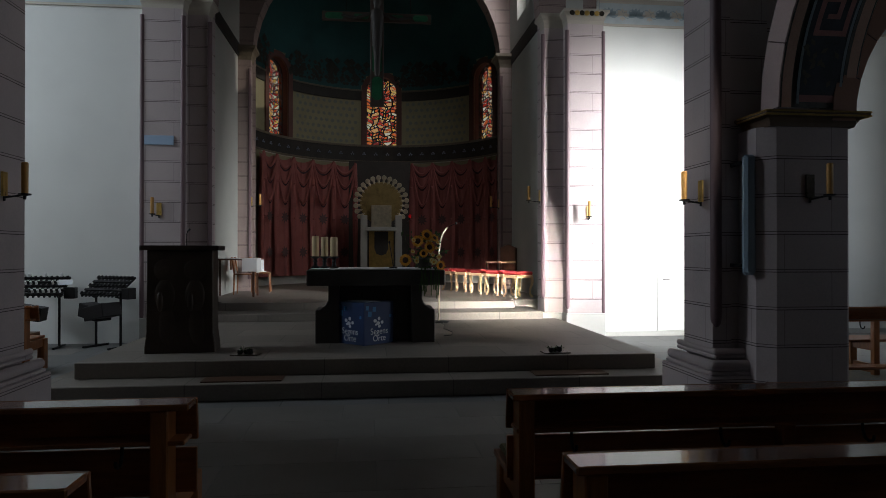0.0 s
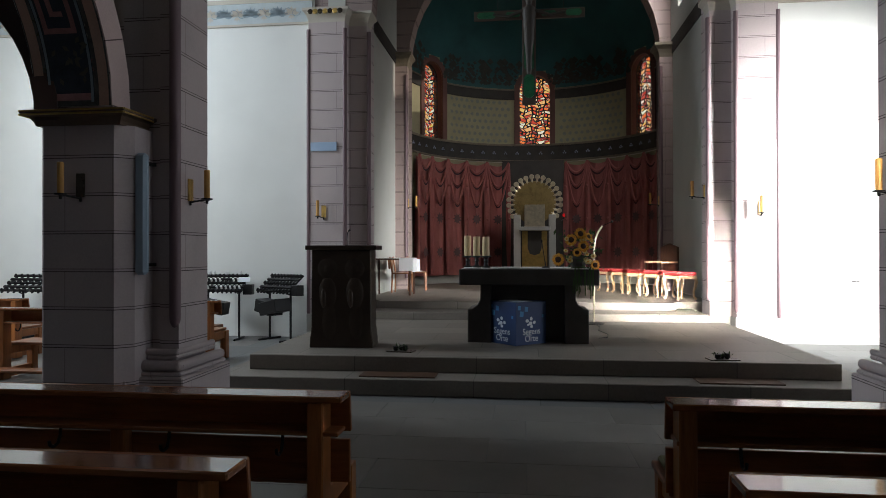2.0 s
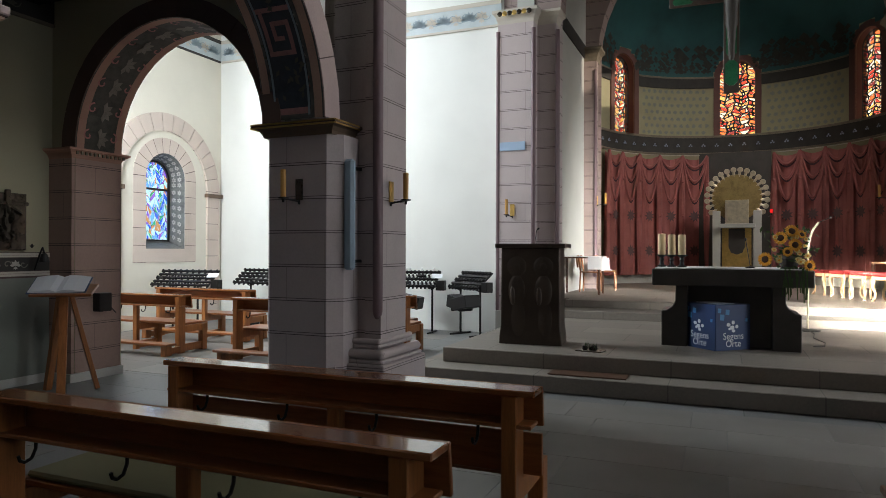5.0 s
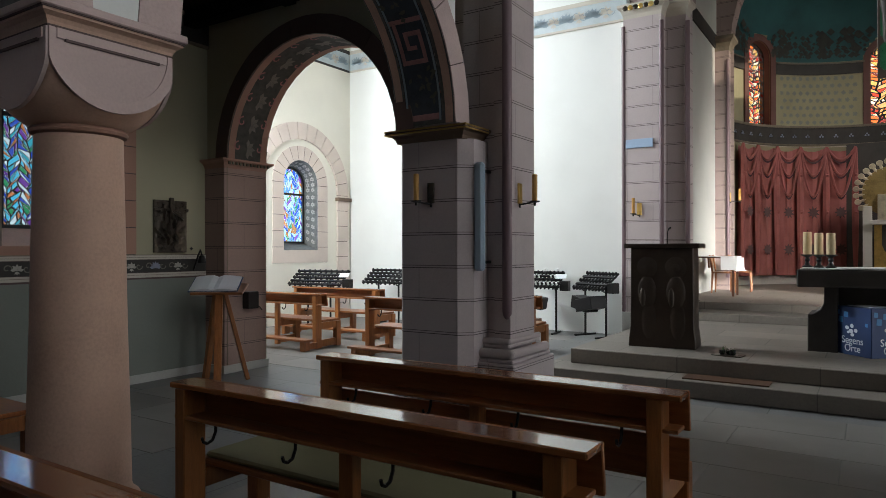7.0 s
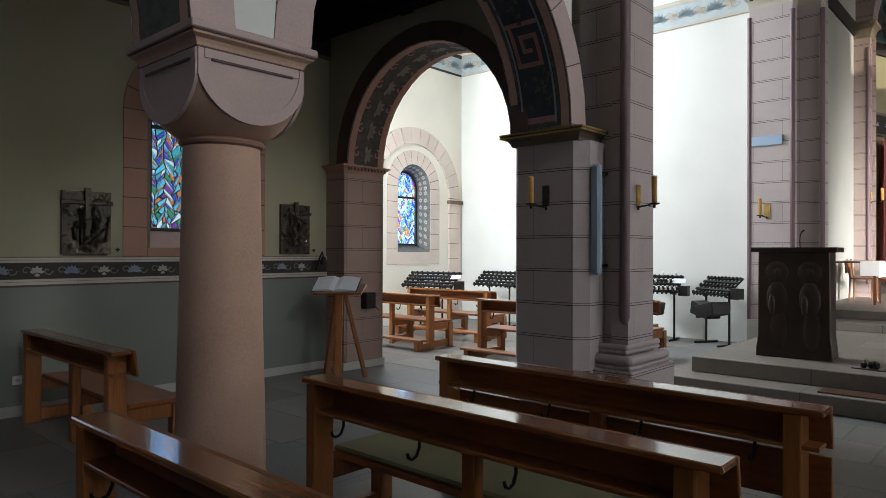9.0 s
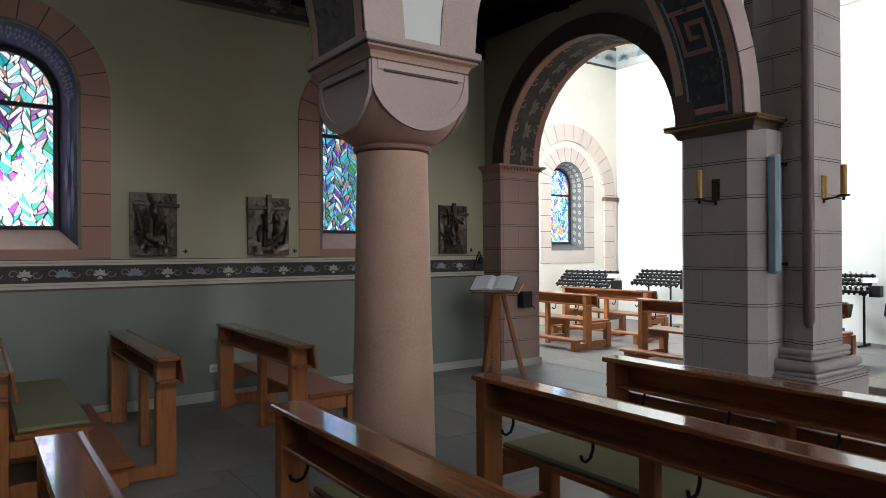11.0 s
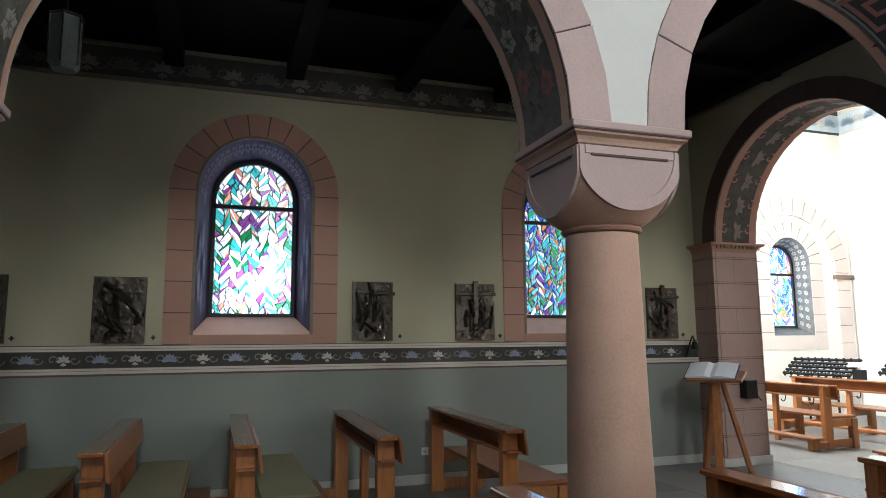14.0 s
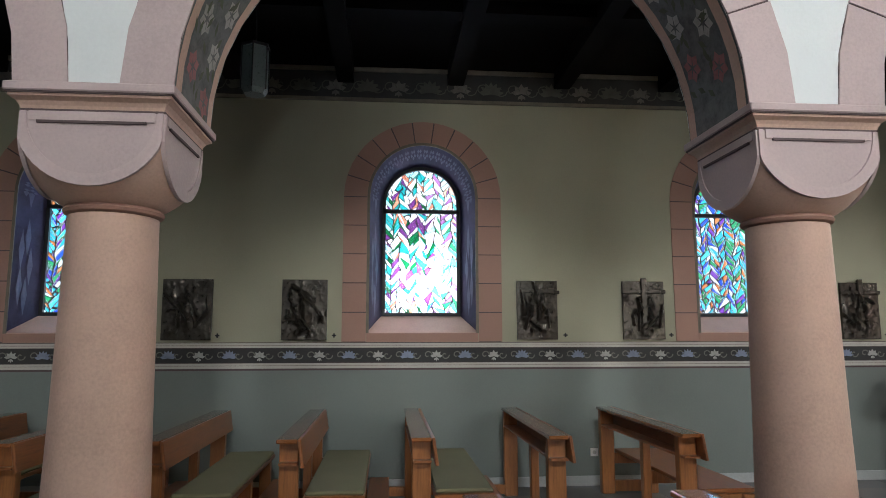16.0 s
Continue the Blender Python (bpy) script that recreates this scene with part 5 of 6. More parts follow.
# ---- altar platform ----
altar = thing("altar", "dark stone altar table on two flared supports", "altar")
bm = B()
box(bm, -1.007, 0.785, 8.72, 9.62, 1.115, 1.32)
part("tabletop", bm, DARK_STONE, altar, "thick dark stone slab", bevel=0.012)
for x, s in ((-0.755, 1), (0.515, -1)):
    bm = B()
    prof = [(-0.15, 0.35), (0.16, 0.35), (0.16, 1.115), (0.02, 1.115), (0.015, 0.92), (-0.02, 0.85), (-0.09, 0.80), (-0.15, 0.79)]
    prism(bm, prof, lambda u, z: Vector((x + s * u, 8.86, z)), lambda u, z: Vector((x + s * u, 9.5, z)))
    part("support", bm, DARK_STONE, altar, bevel=0.008)
bm = B()
box(bm, -0.64, 0.40, 9.05, 9.3, 0.35, 1.115)
part("middle_panel", bm, DARK_STONE, altar)

cloth = thing("altar_cloth", "white linen altar cloth with a loose front edge", "cloth")
bm = B()
n = 40
top = []
for i in range(n + 1):
    x = -0.97 + 1.7 * i / n
    yy = 8.735 + 0.03 * math.sin(i * 0.5) + 0.02 * math.sin(i * 1.3)
    top.append([bm.verts.new((x, yy, 1.321)), bm.verts.new((x, 9.58, 1.321)), bm.verts.new((x, yy - 0.012, 1.334)), bm.verts.new((x, 9.58, 1.336))])
for a, b in zip(top, top[1:]):
    bm.faces.new((a[2], b[2], b[3], a[3]))
    bm.faces.new((a[0], b[0], b[2], a[2]))
    bm.faces.new((a[0], a[1], b[1], b[0]))
part("linen", bm, LINEN, cloth)


def altar_candle(x, y, h):
    c = thing("altar_candle", "thick cream altar candle on a dark turned holder", "candle", group="altar candles")
    bm = B()
    lathe(bm, [(0.055, 0), (0.06, 0.012), (0.03, 0.03), (0.022, 0.07), (0.032, 0.09), (0.02, 0.12), (0.05, 0.14), (0.075, 0.15), (0.075, 0.158)], 20)
    part("holder", bm, IRON, c, "dark metal candle holder", True)
    bm = B()
    lathe(bm, [(0.047, 0.158), (0.048, 0.165), (0.047, 0.158 + h), (0.04, 0.162 + h)], 20)
    wx = part("wax", bm, WAX, c, smooth=True)
    bm = B()
    bar(bm, (0, 0, 0.158 + h), (0.003, 0, 0.185 + h), 0.003, 5)
    part("wick", bm, IRON, wx)
    c.matrix_basis = T(x, y, 1.335)


altar_candle(-0.93, 9.2, 0.27)
altar_candle(-0.80, 9.1, 0.255)
altar_candle(-0.67, 9.0, 0.25)

mic = thing("altar_microphone", "slim black microphone on a round table foot", "microphone")
bm = B()
lathe(bm, [(0.055, 0), (0.055, 0.012), (0.01, 0.022)], 16)
part("foot", bm, IRON, mic)
bm = B()
bar(bm, (0, 0, 0.02), (-0.05, 0.02, 0.34), 0.006, 6)
part("stem", bm, IRON, mic)
bm = B()
ball(bm, (-0.053, 0.021, 0.35), 0.014, (1, 1, 1.6), 8)
part("capsule", bm, IRON, mic)
mic.matrix_basis = T(0.12, 9.05, 1.335)

# sunflower arrangement on the altar's edge
fl = thing("flower_arrangement", "sunflowers and small yellow blooms with trailing green stems", "flowers")
rnd = random.Random(21)
bm = B()
lathe(bm, [(0.07, 0), (0.10, 0.05), (0.11, 0.12), (0.09, 0.15)], 16)
part("bowl", bm, DARK_STONE, fl)


def blossom(c, r, facing, petals, core, pm, sub):
    q = Vector(facing).to_track_quat('Z', 'Y').to_matrix().to_4x4()
    m = Matrix.Translation(c) @ q
    bm = B()
    for ring in range(2):
        for k in range(petals):
            a = 2 * math.pi * (k + 0.5 * ring) / petals
            w = r * 1.9 / petals
            pts = [(core * 0.8, 0, 0.004), (r * 0.65, -w, 0.012 - 0.01 * ring), (r, 0, rnd.uniform(-0.01, 0.015)), (r * 0.65, w, 0.012 - 0.01 * ring)]
            mm = m @ pose(0, 0, 0, 0, 0, math.degrees(a))
            bm.faces.new([bm.verts.new(mm @ Vector(p)) for p in pts])
    pt = part("petals", bm, pm, fl)
    bm = B()
    ball(bm, (0, 0, 0), core, (1, 1, 0.35), 10)
    bmesh.ops.transform(bm, matrix=m, verts=bm.verts)
    part("flower_centre", bm, sub, pt)


for c, r, fz in (((-0.10, -0.13, 0.36), 0.085, (-0.3, -1, 0.25)), ((0.02, -0.1, 0.44), 0.085, (0.3, -1, 0.4)), ((-0.26, -0.1, 0.11), 0.09, (-0.4, -1, 0.1)), ((0.20, -0.12, 0.04), 0.075, (0.5, -1, 0)), ((0.05, -0.16, 0.28), 0.08, (0.1, -1, 0.2)), ((-0.03, -0.18, 0.20), 0.06, (0, -1, 0)), ((0.12, -0.13, 0.40), 0.06, (0.6, -1, 0.5))):
    blossom(c, r, fz, 14, r * 0.48, PETAL, SEED)
for k in range(26):
    c = Vector((rnd.uniform(-0.17, 0.20), rnd.uniform(-0.17, 0.02), rnd.uniform(0.06, 0.42)))
    blossom(c, rnd.uniform(0.028, 0.045), (rnd.uniform(-0.6, 0.6), -1, rnd.uniform(0, 0.8)), 8, 0.014, PETAL_PALE, PETAL)
bm = B()
for k in range(150):
    c = Vector((rnd.gauss(0.02, 0.11), rnd.uniform(-0.12, 0.10), rnd.uniform(0.0, 0.46)))
    d = Vector((rnd.gauss(0, 1), rnd.gauss(-0.4, 0.7), rnd.gauss(0.3, 0.8))).normalized() * rnd.uniform(0.05, 0.11)
    s = d.cross(Vector((rnd.random(), rnd.random(), rnd.random()))).normalized() * 0.018
    bm.faces.new([bm.verts.new(p) for p in (c, c + d * 0.5 + s, c + d, c + d * 0.5 - s)])
for k in range(26):
    x, y = rnd.uniform(-0.06, 0.2), rnd.uniform(-0.16, -0.08)
    ln = rnd.uniform(0.2, 0.42)
    p = Vector((x, y, 0.02))
    for j in range(4):
        q = p + Vector((rnd.uniform(-0.012, 0.012), rnd.uniform(-0.02, 0.0), -ln / 4))
        bm.faces.new([bm.verts.new(v) for v in (p + Vector((-0.006, 0, 0)), p + Vector((0.006, 0, 0)), q + Vector((0.006, 0, 0)), q + Vector((-0.006, 0, 0)))])
        p = q
tagged(part("foliage", bm, LEAF, fl, "green leaves and trailing stems"), "", "", "", "stuff")
fl.matrix_basis = T(0.53, 8.86, 1.335)

# printed card cube before the altar
cube = thing("printed_cube", "dark blue printed card cube with white lettering", "display cube")
S = 0.53
bm = B()
box(bm, -S / 2, S / 2, -S / 2, S / 2, 0, S + 0.02)
part("card_body", bm, BOX_BLUE, cube, bevel=0.006)
bm = B()
box(bm, -0.17, 0.08, -0.2, 0.17, S + 0.02, S + 0.027)
part("top_sheet", bm, PRINT_WHITE, cube)


def lettering(txt, size, m, mat_, parent):
    cu = bpy.data.curves.new("lettering", 'FONT')
    cu.body, cu.size, cu.align_x, cu.extrude = txt, size, 'CENTER', 0.0008
    ob = new("lettering", cu)
    ob.data.materials.append(mat_)
    ob.parent = parent
    ob.matrix_basis = m
    dg = bpy.context.evaluated_depsgraph_get()
    me = bpy.data.meshes.new_from_object(ob.evaluated_get(dg))
    bpy.data.objects.remove(ob)
    o2 = new("lettering", me)
    o2.parent = parent
    o2.matrix_basis = m
    return o2


for face, turn in ((0, 0), (1, -90)):
    fm = pose(0, 0, 0, 0, 0, turn) @ Matrix.Translation((0, -S / 2 - 0.003, 0)) @ pose(0, 0, 0, 90)
    lettering("Segens", 0.115, fm @ Matrix.Translation((0.0, 0.135, 0)), PRINT_WHITE, cube)
    lettering("Orte", 0.115, fm @ Matrix.Translation((0.0, 0.045, 0)), PRINT_WHITE, cube)
    bm = B()
    for u, v, w, h in ((-0.075, 0.31, 0.06, 0.045), (-0.005, 0.335, 0.05, 0.05), (-0.02, 0.275, 0.07, 0.05), (0.05, 0.285, 0.05, 0.045), (0.0, 0.235, 0.055, 0.04), (-0.06, 0.26, 0.035, 0.03)):
        lathe(bm, [(0.5, 0), (0.5, 0.0015)], 8, m=fm @ Matrix.Translation((u, v, 0)) @ Matrix.Diagonal((w, h, 1, 1)) @ pose(0, 0, 0, 0, 0, 22))
    part("emblem", bm, PRINT_WHITE, cube, "white petal-shaped mark")
    for u, v, w in ((-0.17, 0.40, 0.09), (-0.09, 0.46, 0.08), (-0.21, 0.48, 0.07), (0.2, 0.36, 0.05)):
        bm = B()
        lathe(bm, [(0.5, 0), (0.5, 0.001)], 4, m=fm @ Matrix.Translation((u, v, 0)) @ Matrix.Diagonal((w, w * 1.1, 1, 1)) @ pose(0, 0, 0, 0, 0, 40))
        part("printed_patch", bm, BOX_LIGHT, cube, "light blue printed patch")
cube.matrix_basis = T(-0.255, 8.93, 0.352, 43)

# ambo
ambo = thing("ambo", "dark cast bronze lectern block with raised plain forms", "lectern")
bm = B()
prism(bm, [(-0.40, 0), (0.40, 0), (0.395, 0.10), (0.375, 0.25), (0.37, 1.22), (-0.37, 1.22), (-0.375, 0.25), (-0.395, 0.10)], lambda u, z: Vector((u, 0, z)), lambda u, z: Vector((u, 0.42, z)))
part("body", bm, AMBO, ambo, bevel=0.008)
bm = B()
box(bm, -0.445, 0.445, -0.04, 0.5, 1.22, 1.277)
part("top", bm, AMBO, ambo, bevel=0.006)
for x in (-0.17, 0.17):
    bm = B()
    ball(bm, (x, 0.02, 0.98), 0.075, (1, 0.5, 1.15), 14)
    lathe(bm, [(0.115, 0), (0.125, 0.012), (0.11, 0.02)], 20, m=Matrix.Translation((x, 0.012, 0.99)) @ pose(0, 0, 0, 90))
    ball(bm, (x, 0.02, 0.68), 0.15, (0.85, 0.3, 1.5), 16)
    ball(bm, (x + 0.02, 0.02, 0.33), 0.14, (0.8, 0.25, 2.0), 16)
    ball(bm, (x - 0.05, -0.01, 0.62), 0.05, (0.8, 0.6, 2.4), 12)
    part("relief", bm, AMBO, ambo, "raised plain form", True)
bm = B()
pts = [(0.02, 0.3, 1.265), (0.02, 0.28, 1.36), (0.03, 0.25, 1.43), (0.05, 0.22, 1.46)]
for a, b in zip(pts, pts[1:]):
    bar(bm, a, b, 0.006, 6)
bar(bm, pts[-1], (0.075, 0.19, 1.475), 0.011, 8)
part("microphone", bm, IRON, ambo, "thin gooseneck microphone")
ambo.matrix_basis = T(-2.43, 8.2, 0.352, 4)

for x, y, rz in ((2.0, 7.76, 5), (-1.63, 7.98, -8)):
    bowl = thing("flower_tray", "small dried flower piece on a flat dark tray", "decoration", T(x, y, 0.352, rz), "trays on the platform edge")
    bm = B()
    box(bm, -0.16, 0.16, -0.09, 0.09, 0, 0.014)
    part("tray", bm, BRONZE, bowl, bevel=0.004)
    for k, (dx, h) in enumerate(((-0.06, 0.05), (0.05, 0.06), (0.0, 0.045))):
        bm = B()
        lathe(bm, [(0.02, 0.014), (0.032, 0.03), (0.03, 0.014 + h)], 12, at=(dx, 0.02 * k - 0.02, 0))
        part("tealight_cup", bm, IRON, bowl)
    bm = B()
    for k in range(36):
        c = Vector((rnd.uniform(-0.09, 0.09), rnd.uniform(-0.05, 0.05), rnd.uniform(0.02, 0.07)))
        d = Vector((rnd.gauss(0, 1), rnd.gauss(0, 1), abs(rnd.gauss(0.8, 0.6)))).normalized() * rnd.uniform(0.03, 0.07)
        s = d.cross(Vector((0.3, 0.5, 0.8))).normalized() * 0.008
        bm.faces.new([bm.verts.new(p) for p in (c, c + d * 0.5 + s, c + d, c + d * 0.5 - s)])
    tagged(part("dried_stems", bm, LEAF, bowl), "", "", "", "stuff")
for x, y in ((-1.545, 7.40), (2.05, 7.40)):
    mat_ = thing("wooden_board", "flat brown board lying on the lower step", "board", T(x, y, 0.179), "boards on the step")
    bm = B()
    box(bm, -0.42, 0.42, -0.16, 0.12, 0, 0.014)
    part("plank", bm, BOARD, mat_, bevel=0.003)

# ---- hanging cross ----
cross = thing("hanging_cross", "dark painted cross with green enamel ends hanging on wires", "cross")
bm = B()
box(bm, -1.005, 0.855, 11.46, 11.52, 5.495, 5.65)
part("cross_arm", bm, CROSS_WOOD, cross, bevel=0.004)
bm = B()
box(bm, -0.19, 0.04, 11.465, 11.525, 4.04, 6.55)
part("upright", bm, CROSS_WOOD, cross, bevel=0.004)
for x0, x1, z0, z1 in ((-0.95, -0.64, 5.52, 5.625), (0.54, 0.80, 5.52, 5.625), (-0.165, 0.015, 4.15, 4.55), (-0.47, -0.22, 5.53, 5.615), (0.13, 0.38, 5.53, 5.615), (-0.155, 0.005, 4.61, 5.35)):
    bm = B()
    r = min(x1 - x0, z1 - z0) * 0.3
    prism(bm, [(x0 + r, z0), (x1 - r, z0), (x1, z0 + r), (x1, z1 - r), (x1 - r, z1), (x0 + r, z1), (x0, z1 - r), (x0, z0 + r)], lambda u, z: Vector((u, 11.462, z)), lambda u, z: Vector((u, 11.452, z)))
    part("enamel_field", bm, ENAMEL, cross, "green enamel field")
for x in (-0.6, 0.5):
    bm = B()
    bar(bm, (x, 11.49, 5.64), (x, 11.49, 8.98), 0.006, 6)
    part("wire", bm, IRON, cross)
bm = B()
stx = -0.075
lathe(bm, [(0.03, 4.48), (0.05, 4.55), (0.055, 4.78), (0.07, 4.98), (0.088, 5.03), (0.085, 5.2), (0.10, 5.38), (0.115, 5.52), (0.10, 5.6), (0.04, 5.64), (0.05, 5.68), (0.07, 5.75), (0.05, 5.83), (0.02, 5.85)], 14, at=(stx, 11.40, 0))
for s in (-1, 1):
    bar(bm, (stx + s * 0.08, 11.4, 5.56), (stx + s * 0.36, 11.42, 5.47), 0.035, 8, 0.026)
    bar(bm, (stx + s * 0.35, 11.42, 5.475), (stx + s * 0.60, 11.42, 5.515), 0.027, 8, 0.02)
bmesh.ops.scale(bm, vec=(1, 0.75, 1), verts=bm.verts, space=Matrix.Translation((0, -11.40, 0)))
bmesh.ops.translate(bm, vec=(0, 0, 0.055), verts=bm.verts)
tagged(part("crucifix_statue", bm, PEWTER, None, "dark bronze-grey plain cast statue mounted on the cross", True), "dark silver plain cast statue mounted on the cross", "statue")

# ---- apse furniture ----
tab = thing("tabernacle", "gilt disc tabernacle with scalloped rim on grey posts", "tabernacle")
TX, TY, TZ = 0.135, 19.6, 2.98
bm = B()
lathe(bm, [(0.60, 0), (0.62, 0.02), (0.60, 0.05), (0.3, 0.06)], 48, m=Matrix.Translation((TX, TY, TZ)) @ pose(0, 0, 0, 90))
part("gilt_disc", bm, OLD_GOLD, tab, "hammered gold disc")
for k in range(20):
    a = radians(-32) + radians(244) * k / 19
    bm = B()
    p = lambda r: (TX + r * math.cos(a), TY - 0.02, TZ + r * math.sin(a))
    bar(bm, p(0.56), p(0.72), 0.034, 8)
    lathe(bm, [(0.068, 0), (0.074, 0.02), (0.062, 0.04)], 14, m=Matrix.Translation(p(0.745)) @ pose(0, 0, 0, 90))
    part("ray", bm, SILVER, tab)
bm = B()
box(bm, TX - 0.29, TX + 0.29, TY - 0.28, TY, 2.25, 2.90)
part("shrine_box", bm, SILVER, tab, "hammered silver-gilt shrine door", bevel=0.01)
bm = B()
box(bm, TX - 0.45, TX + 0.45, TY - 0.34, TY + 0.1, 2.16, 2.27)
part("shelf", bm, BASE_GREY, tab, bevel=0.01)
for x0, x1 in ((-0.60, -0.40), (0.40, 0.60)):
    bm = B()
    box(bm, TX + x0, TX + x1, TY - 0.2, TY + 0.15, 0.62, 2.62)
    part("post", bm, BASE_GREY, tab, "grey stone post", bevel=0.01)
bm = B()
box(bm, TX - 0.36, TX + 0.36, TY - 0.05, TY + 0.1, 0.62, 2.16)
part("gilt_panel", bm, GOLD, tab, "gilt panel")
bm = B()
prism(bm, [(-0.2, 2.15), (-0.2, 1.65), (-0.14, 1.5), (0, 1.45), (0.14, 1.5), (0.2, 1.65), (0.2, 2.15)], lambda u, z: Vector((TX + u, TY - 0.05, z)), lambda u, z: Vector((TX + u, TY - 0.10, z)))
part("dark_niche", bm, DARK_STONE, tab, "dark niche below the shelf")
bm = B()
box(bm, -0.85, 1.05, 20.9, 21.12, 0.62, 4.38)
structure("apse_back_panel", bm, DARK_STONE, "dark panel behind the tabernacle between the curtains", "wall")

lamp_ = thing("sanctuary_lamp", "small red glass lamp on a bracket", "lamp")
bm = B()
lathe(bm, [(0.02, 0), (0.035, 0.03), (0.035, 0.09), (0.025, 0.1)], 12)
em = Net("red_lamp_glass")
em.b.inputs["Emission Color"].default_value, em.b.inputs["Emission Strength"].default_value = (1, 0.02, 0.02, 1), 1.5
part("red_glass", bm, em.done((0.5, 0.01, 0.01), 0.2), lamp_)
bm = B()
bar(bm, (0, 0, 0.0), (0, 0, -0.06), 0.02, 8)
bar(bm, (0, 0, -0.05), (0.0, 1.1, -0.05), 0.01, 6)
part("bracket", bm, IRON, lamp_)
lamp_.matrix_basis = T(0.98, 19.75, 2.56)


def curtain(th0, th1, folds, tag):
    c = thing("curtain", "dusty red wall curtain with swags and dark woven medallions", "curtain")
    bm = B()
    n = folds * 12
    zs = [0.86, 1.2, 2.0, 3.0, 3.9, 4.30]
    rows = []
    for i in range(n + 1):
        t = th0 + (th1 - th0) * i / n
        ph = i / 12 * 2 * math.pi
        col = []
        for z in zs:
            amp = 0.035 + 0.02 * (4.3 - z) / 3.5
            sag = 0.10 * abs(math.sin(ph / 2)) if z == 4.30 else 0
            wave = amp * math.cos(ph) + 0.35 * amp * math.sin(2.3 * ph + 1.2 * z) + 0.3 * amp * math.sin(5.1 * ph)
            col.append(bm.verts.new(ap(t, z - sag, AR - 0.12 + wave)))
        rows.append(col)
    for a, b in zip(rows, rows[1:]):
        for j in range(len(zs) - 1):
            bm.faces.new((a[j], b[j], b[j + 1], a[j + 1]))
    cl = part("cloth", bm, RED_CLOTH, c, smooth=True)
    # gathered tails and hanging swags
    for i in range(folds + 1):
        t = th0 + (th1 - th0) * i / folds
        bm = B()
        pr = []
        for j in range(9):
            z = 4.28 - 3.35 * j / 8
            w = (0.05 + 0.05 * math.sin(math.pi * j / 8)) / AR
            pr.append([bm.verts.new(ap(t + q * w, z, AR - 0.20 - d)) for q, d in ((-1, 0), (-0.4, 0.05), (0.4, 0.05), (1, 0))])
        for a, b in zip(pr, pr[1:]):
            for k in range(3):
                bm.faces.new((a[k], a[k + 1], b[k + 1], b[k]))
        part("gathered_tail", bm, RED_CLOTH, c, smooth=True)
        for z in (3.55, 2.55):
            bm = B()
            ball(bm, ap(t, z, AR - 0.26), 0.038, n=8)
            part("rosette", bm, RED_CLOTH, cl)
    for i in range(folds):
        a0, a1 = (th0 + (th1 - th0) * (i + e) / folds for e in (0, 1))
        for depth, drop in ((0.35, 4.26), (0.75, 4.25), (1.3, 4.24)):
            bm, fold = B(), B()
            prev = None
            for k in range(13):
                e = k / 12
                p = ap(a0 + (a1 - a0) * e, drop - depth * (1 - (2 * e - 1) ** 2), AR - 0.225)
                q = p + Vector((0, 0, -0.05))
                if prev:
                    bm.faces.new([bm.verts.new(v) for v in (prev[0], p, q, prev[1])])
                    bar(fold, prev[0] + Vector((0, -0.02, 0.05)), p + Vector((0, -0.02, 0.05)), 0.034, 6)
                prev = (p, q)
            part("swag_fold", fold, RED_CLOTH, cl, smooth=True)
            part("swag_hem", bm, RED_DARK, cl, "dark hem of a swag")
        tm = (a0 + a1) / 2
        for z in (2.55, 1.55):
            bm = B()
            ring = []
            for k in range(18):
                a, r = 2 * math.pi * k / 18, 0.18 if k % 2 else 0.10
                ring.append(bm.verts.new(ap(tm + math.cos(a) * r / AR, z + math.sin(a) * r, AR - 0.225)))
            bm.faces.new(ring)
            part("medallion", bm, plain("woven_medallion", (0.13, 0.075, 0.075), 0.9) if "woven_medallion" not in bpy.data.materials else bpy.data.materials["woven_medallion"], cl)
    bm = B()
    k = 20
    for i in range(k):
        a, b = (th0 + (th1 - th0) * (i + e) / k for e in (0, 1))
        bar(bm, ap(a, 4.33, AR - 0.14), ap(b, 4.33, AR - 0.14), 0.012, 6)
    part("curtain_rail", bm, PALE, c)
    return c


curtain(-1.28, -0.24, 5, "l")
curtain(0.28, 1.28, 5, "r")
tagged(curved_band("baseboard_apse", -1.5, 1.5, 0.62, 0.84, AR - 0.05, BASE_GREY), "pale stone base of the apse wall", "baseboard", "", "structure")


def stool(m, first=[]):
    if first:
        return copy_thing(first[0], m)
    s = thing("stool", "red velvet stool with cream carved curved legs", "stool", group="red stools in the chancel")
    bm = B()
    box(bm, -0.24, 0.24, -0.22, 0.22, 0.46, 0.53)
    part("seat", bm, RED_SEAT, s, "red velvet seat", bevel=0.025)
    bm = B()
    box(bm, -0.235, 0.235, -0.215, 0.215, 0.40, 0.46)
    part("seat_rail", bm, GILT_LEG, s, bevel=0.008)
    for x in (-1, 1):
        for y in (-1, 1):
            bm = B()
            pts = [(0.20, 0.44, 0.034), (0.225, 0.36, 0.036), (0.215, 0.27, 0.028), (0.19, 0.16, 0.022), (0.19, 0.07, 0.02), (0.215, 0.015, 0.026), (0.225, 0.0, 0.026)]
            for a, b in zip(pts, pts[1:]):
                bar(bm, (x * a[0], y * (a[0] - 0.02), a[1]), (x * b[0], y * (b[0] - 0.02), b[1]), a[2], 8, b[2])
            part("leg", bm, GILT_LEG, s, smooth=True)
    s.matrix_basis = m
    first.append(s)
    return s


for k in range(5):
    stool(T(1.85 + 0.25 * k, 16.2 - 0.66 * k, 0.622, -68))

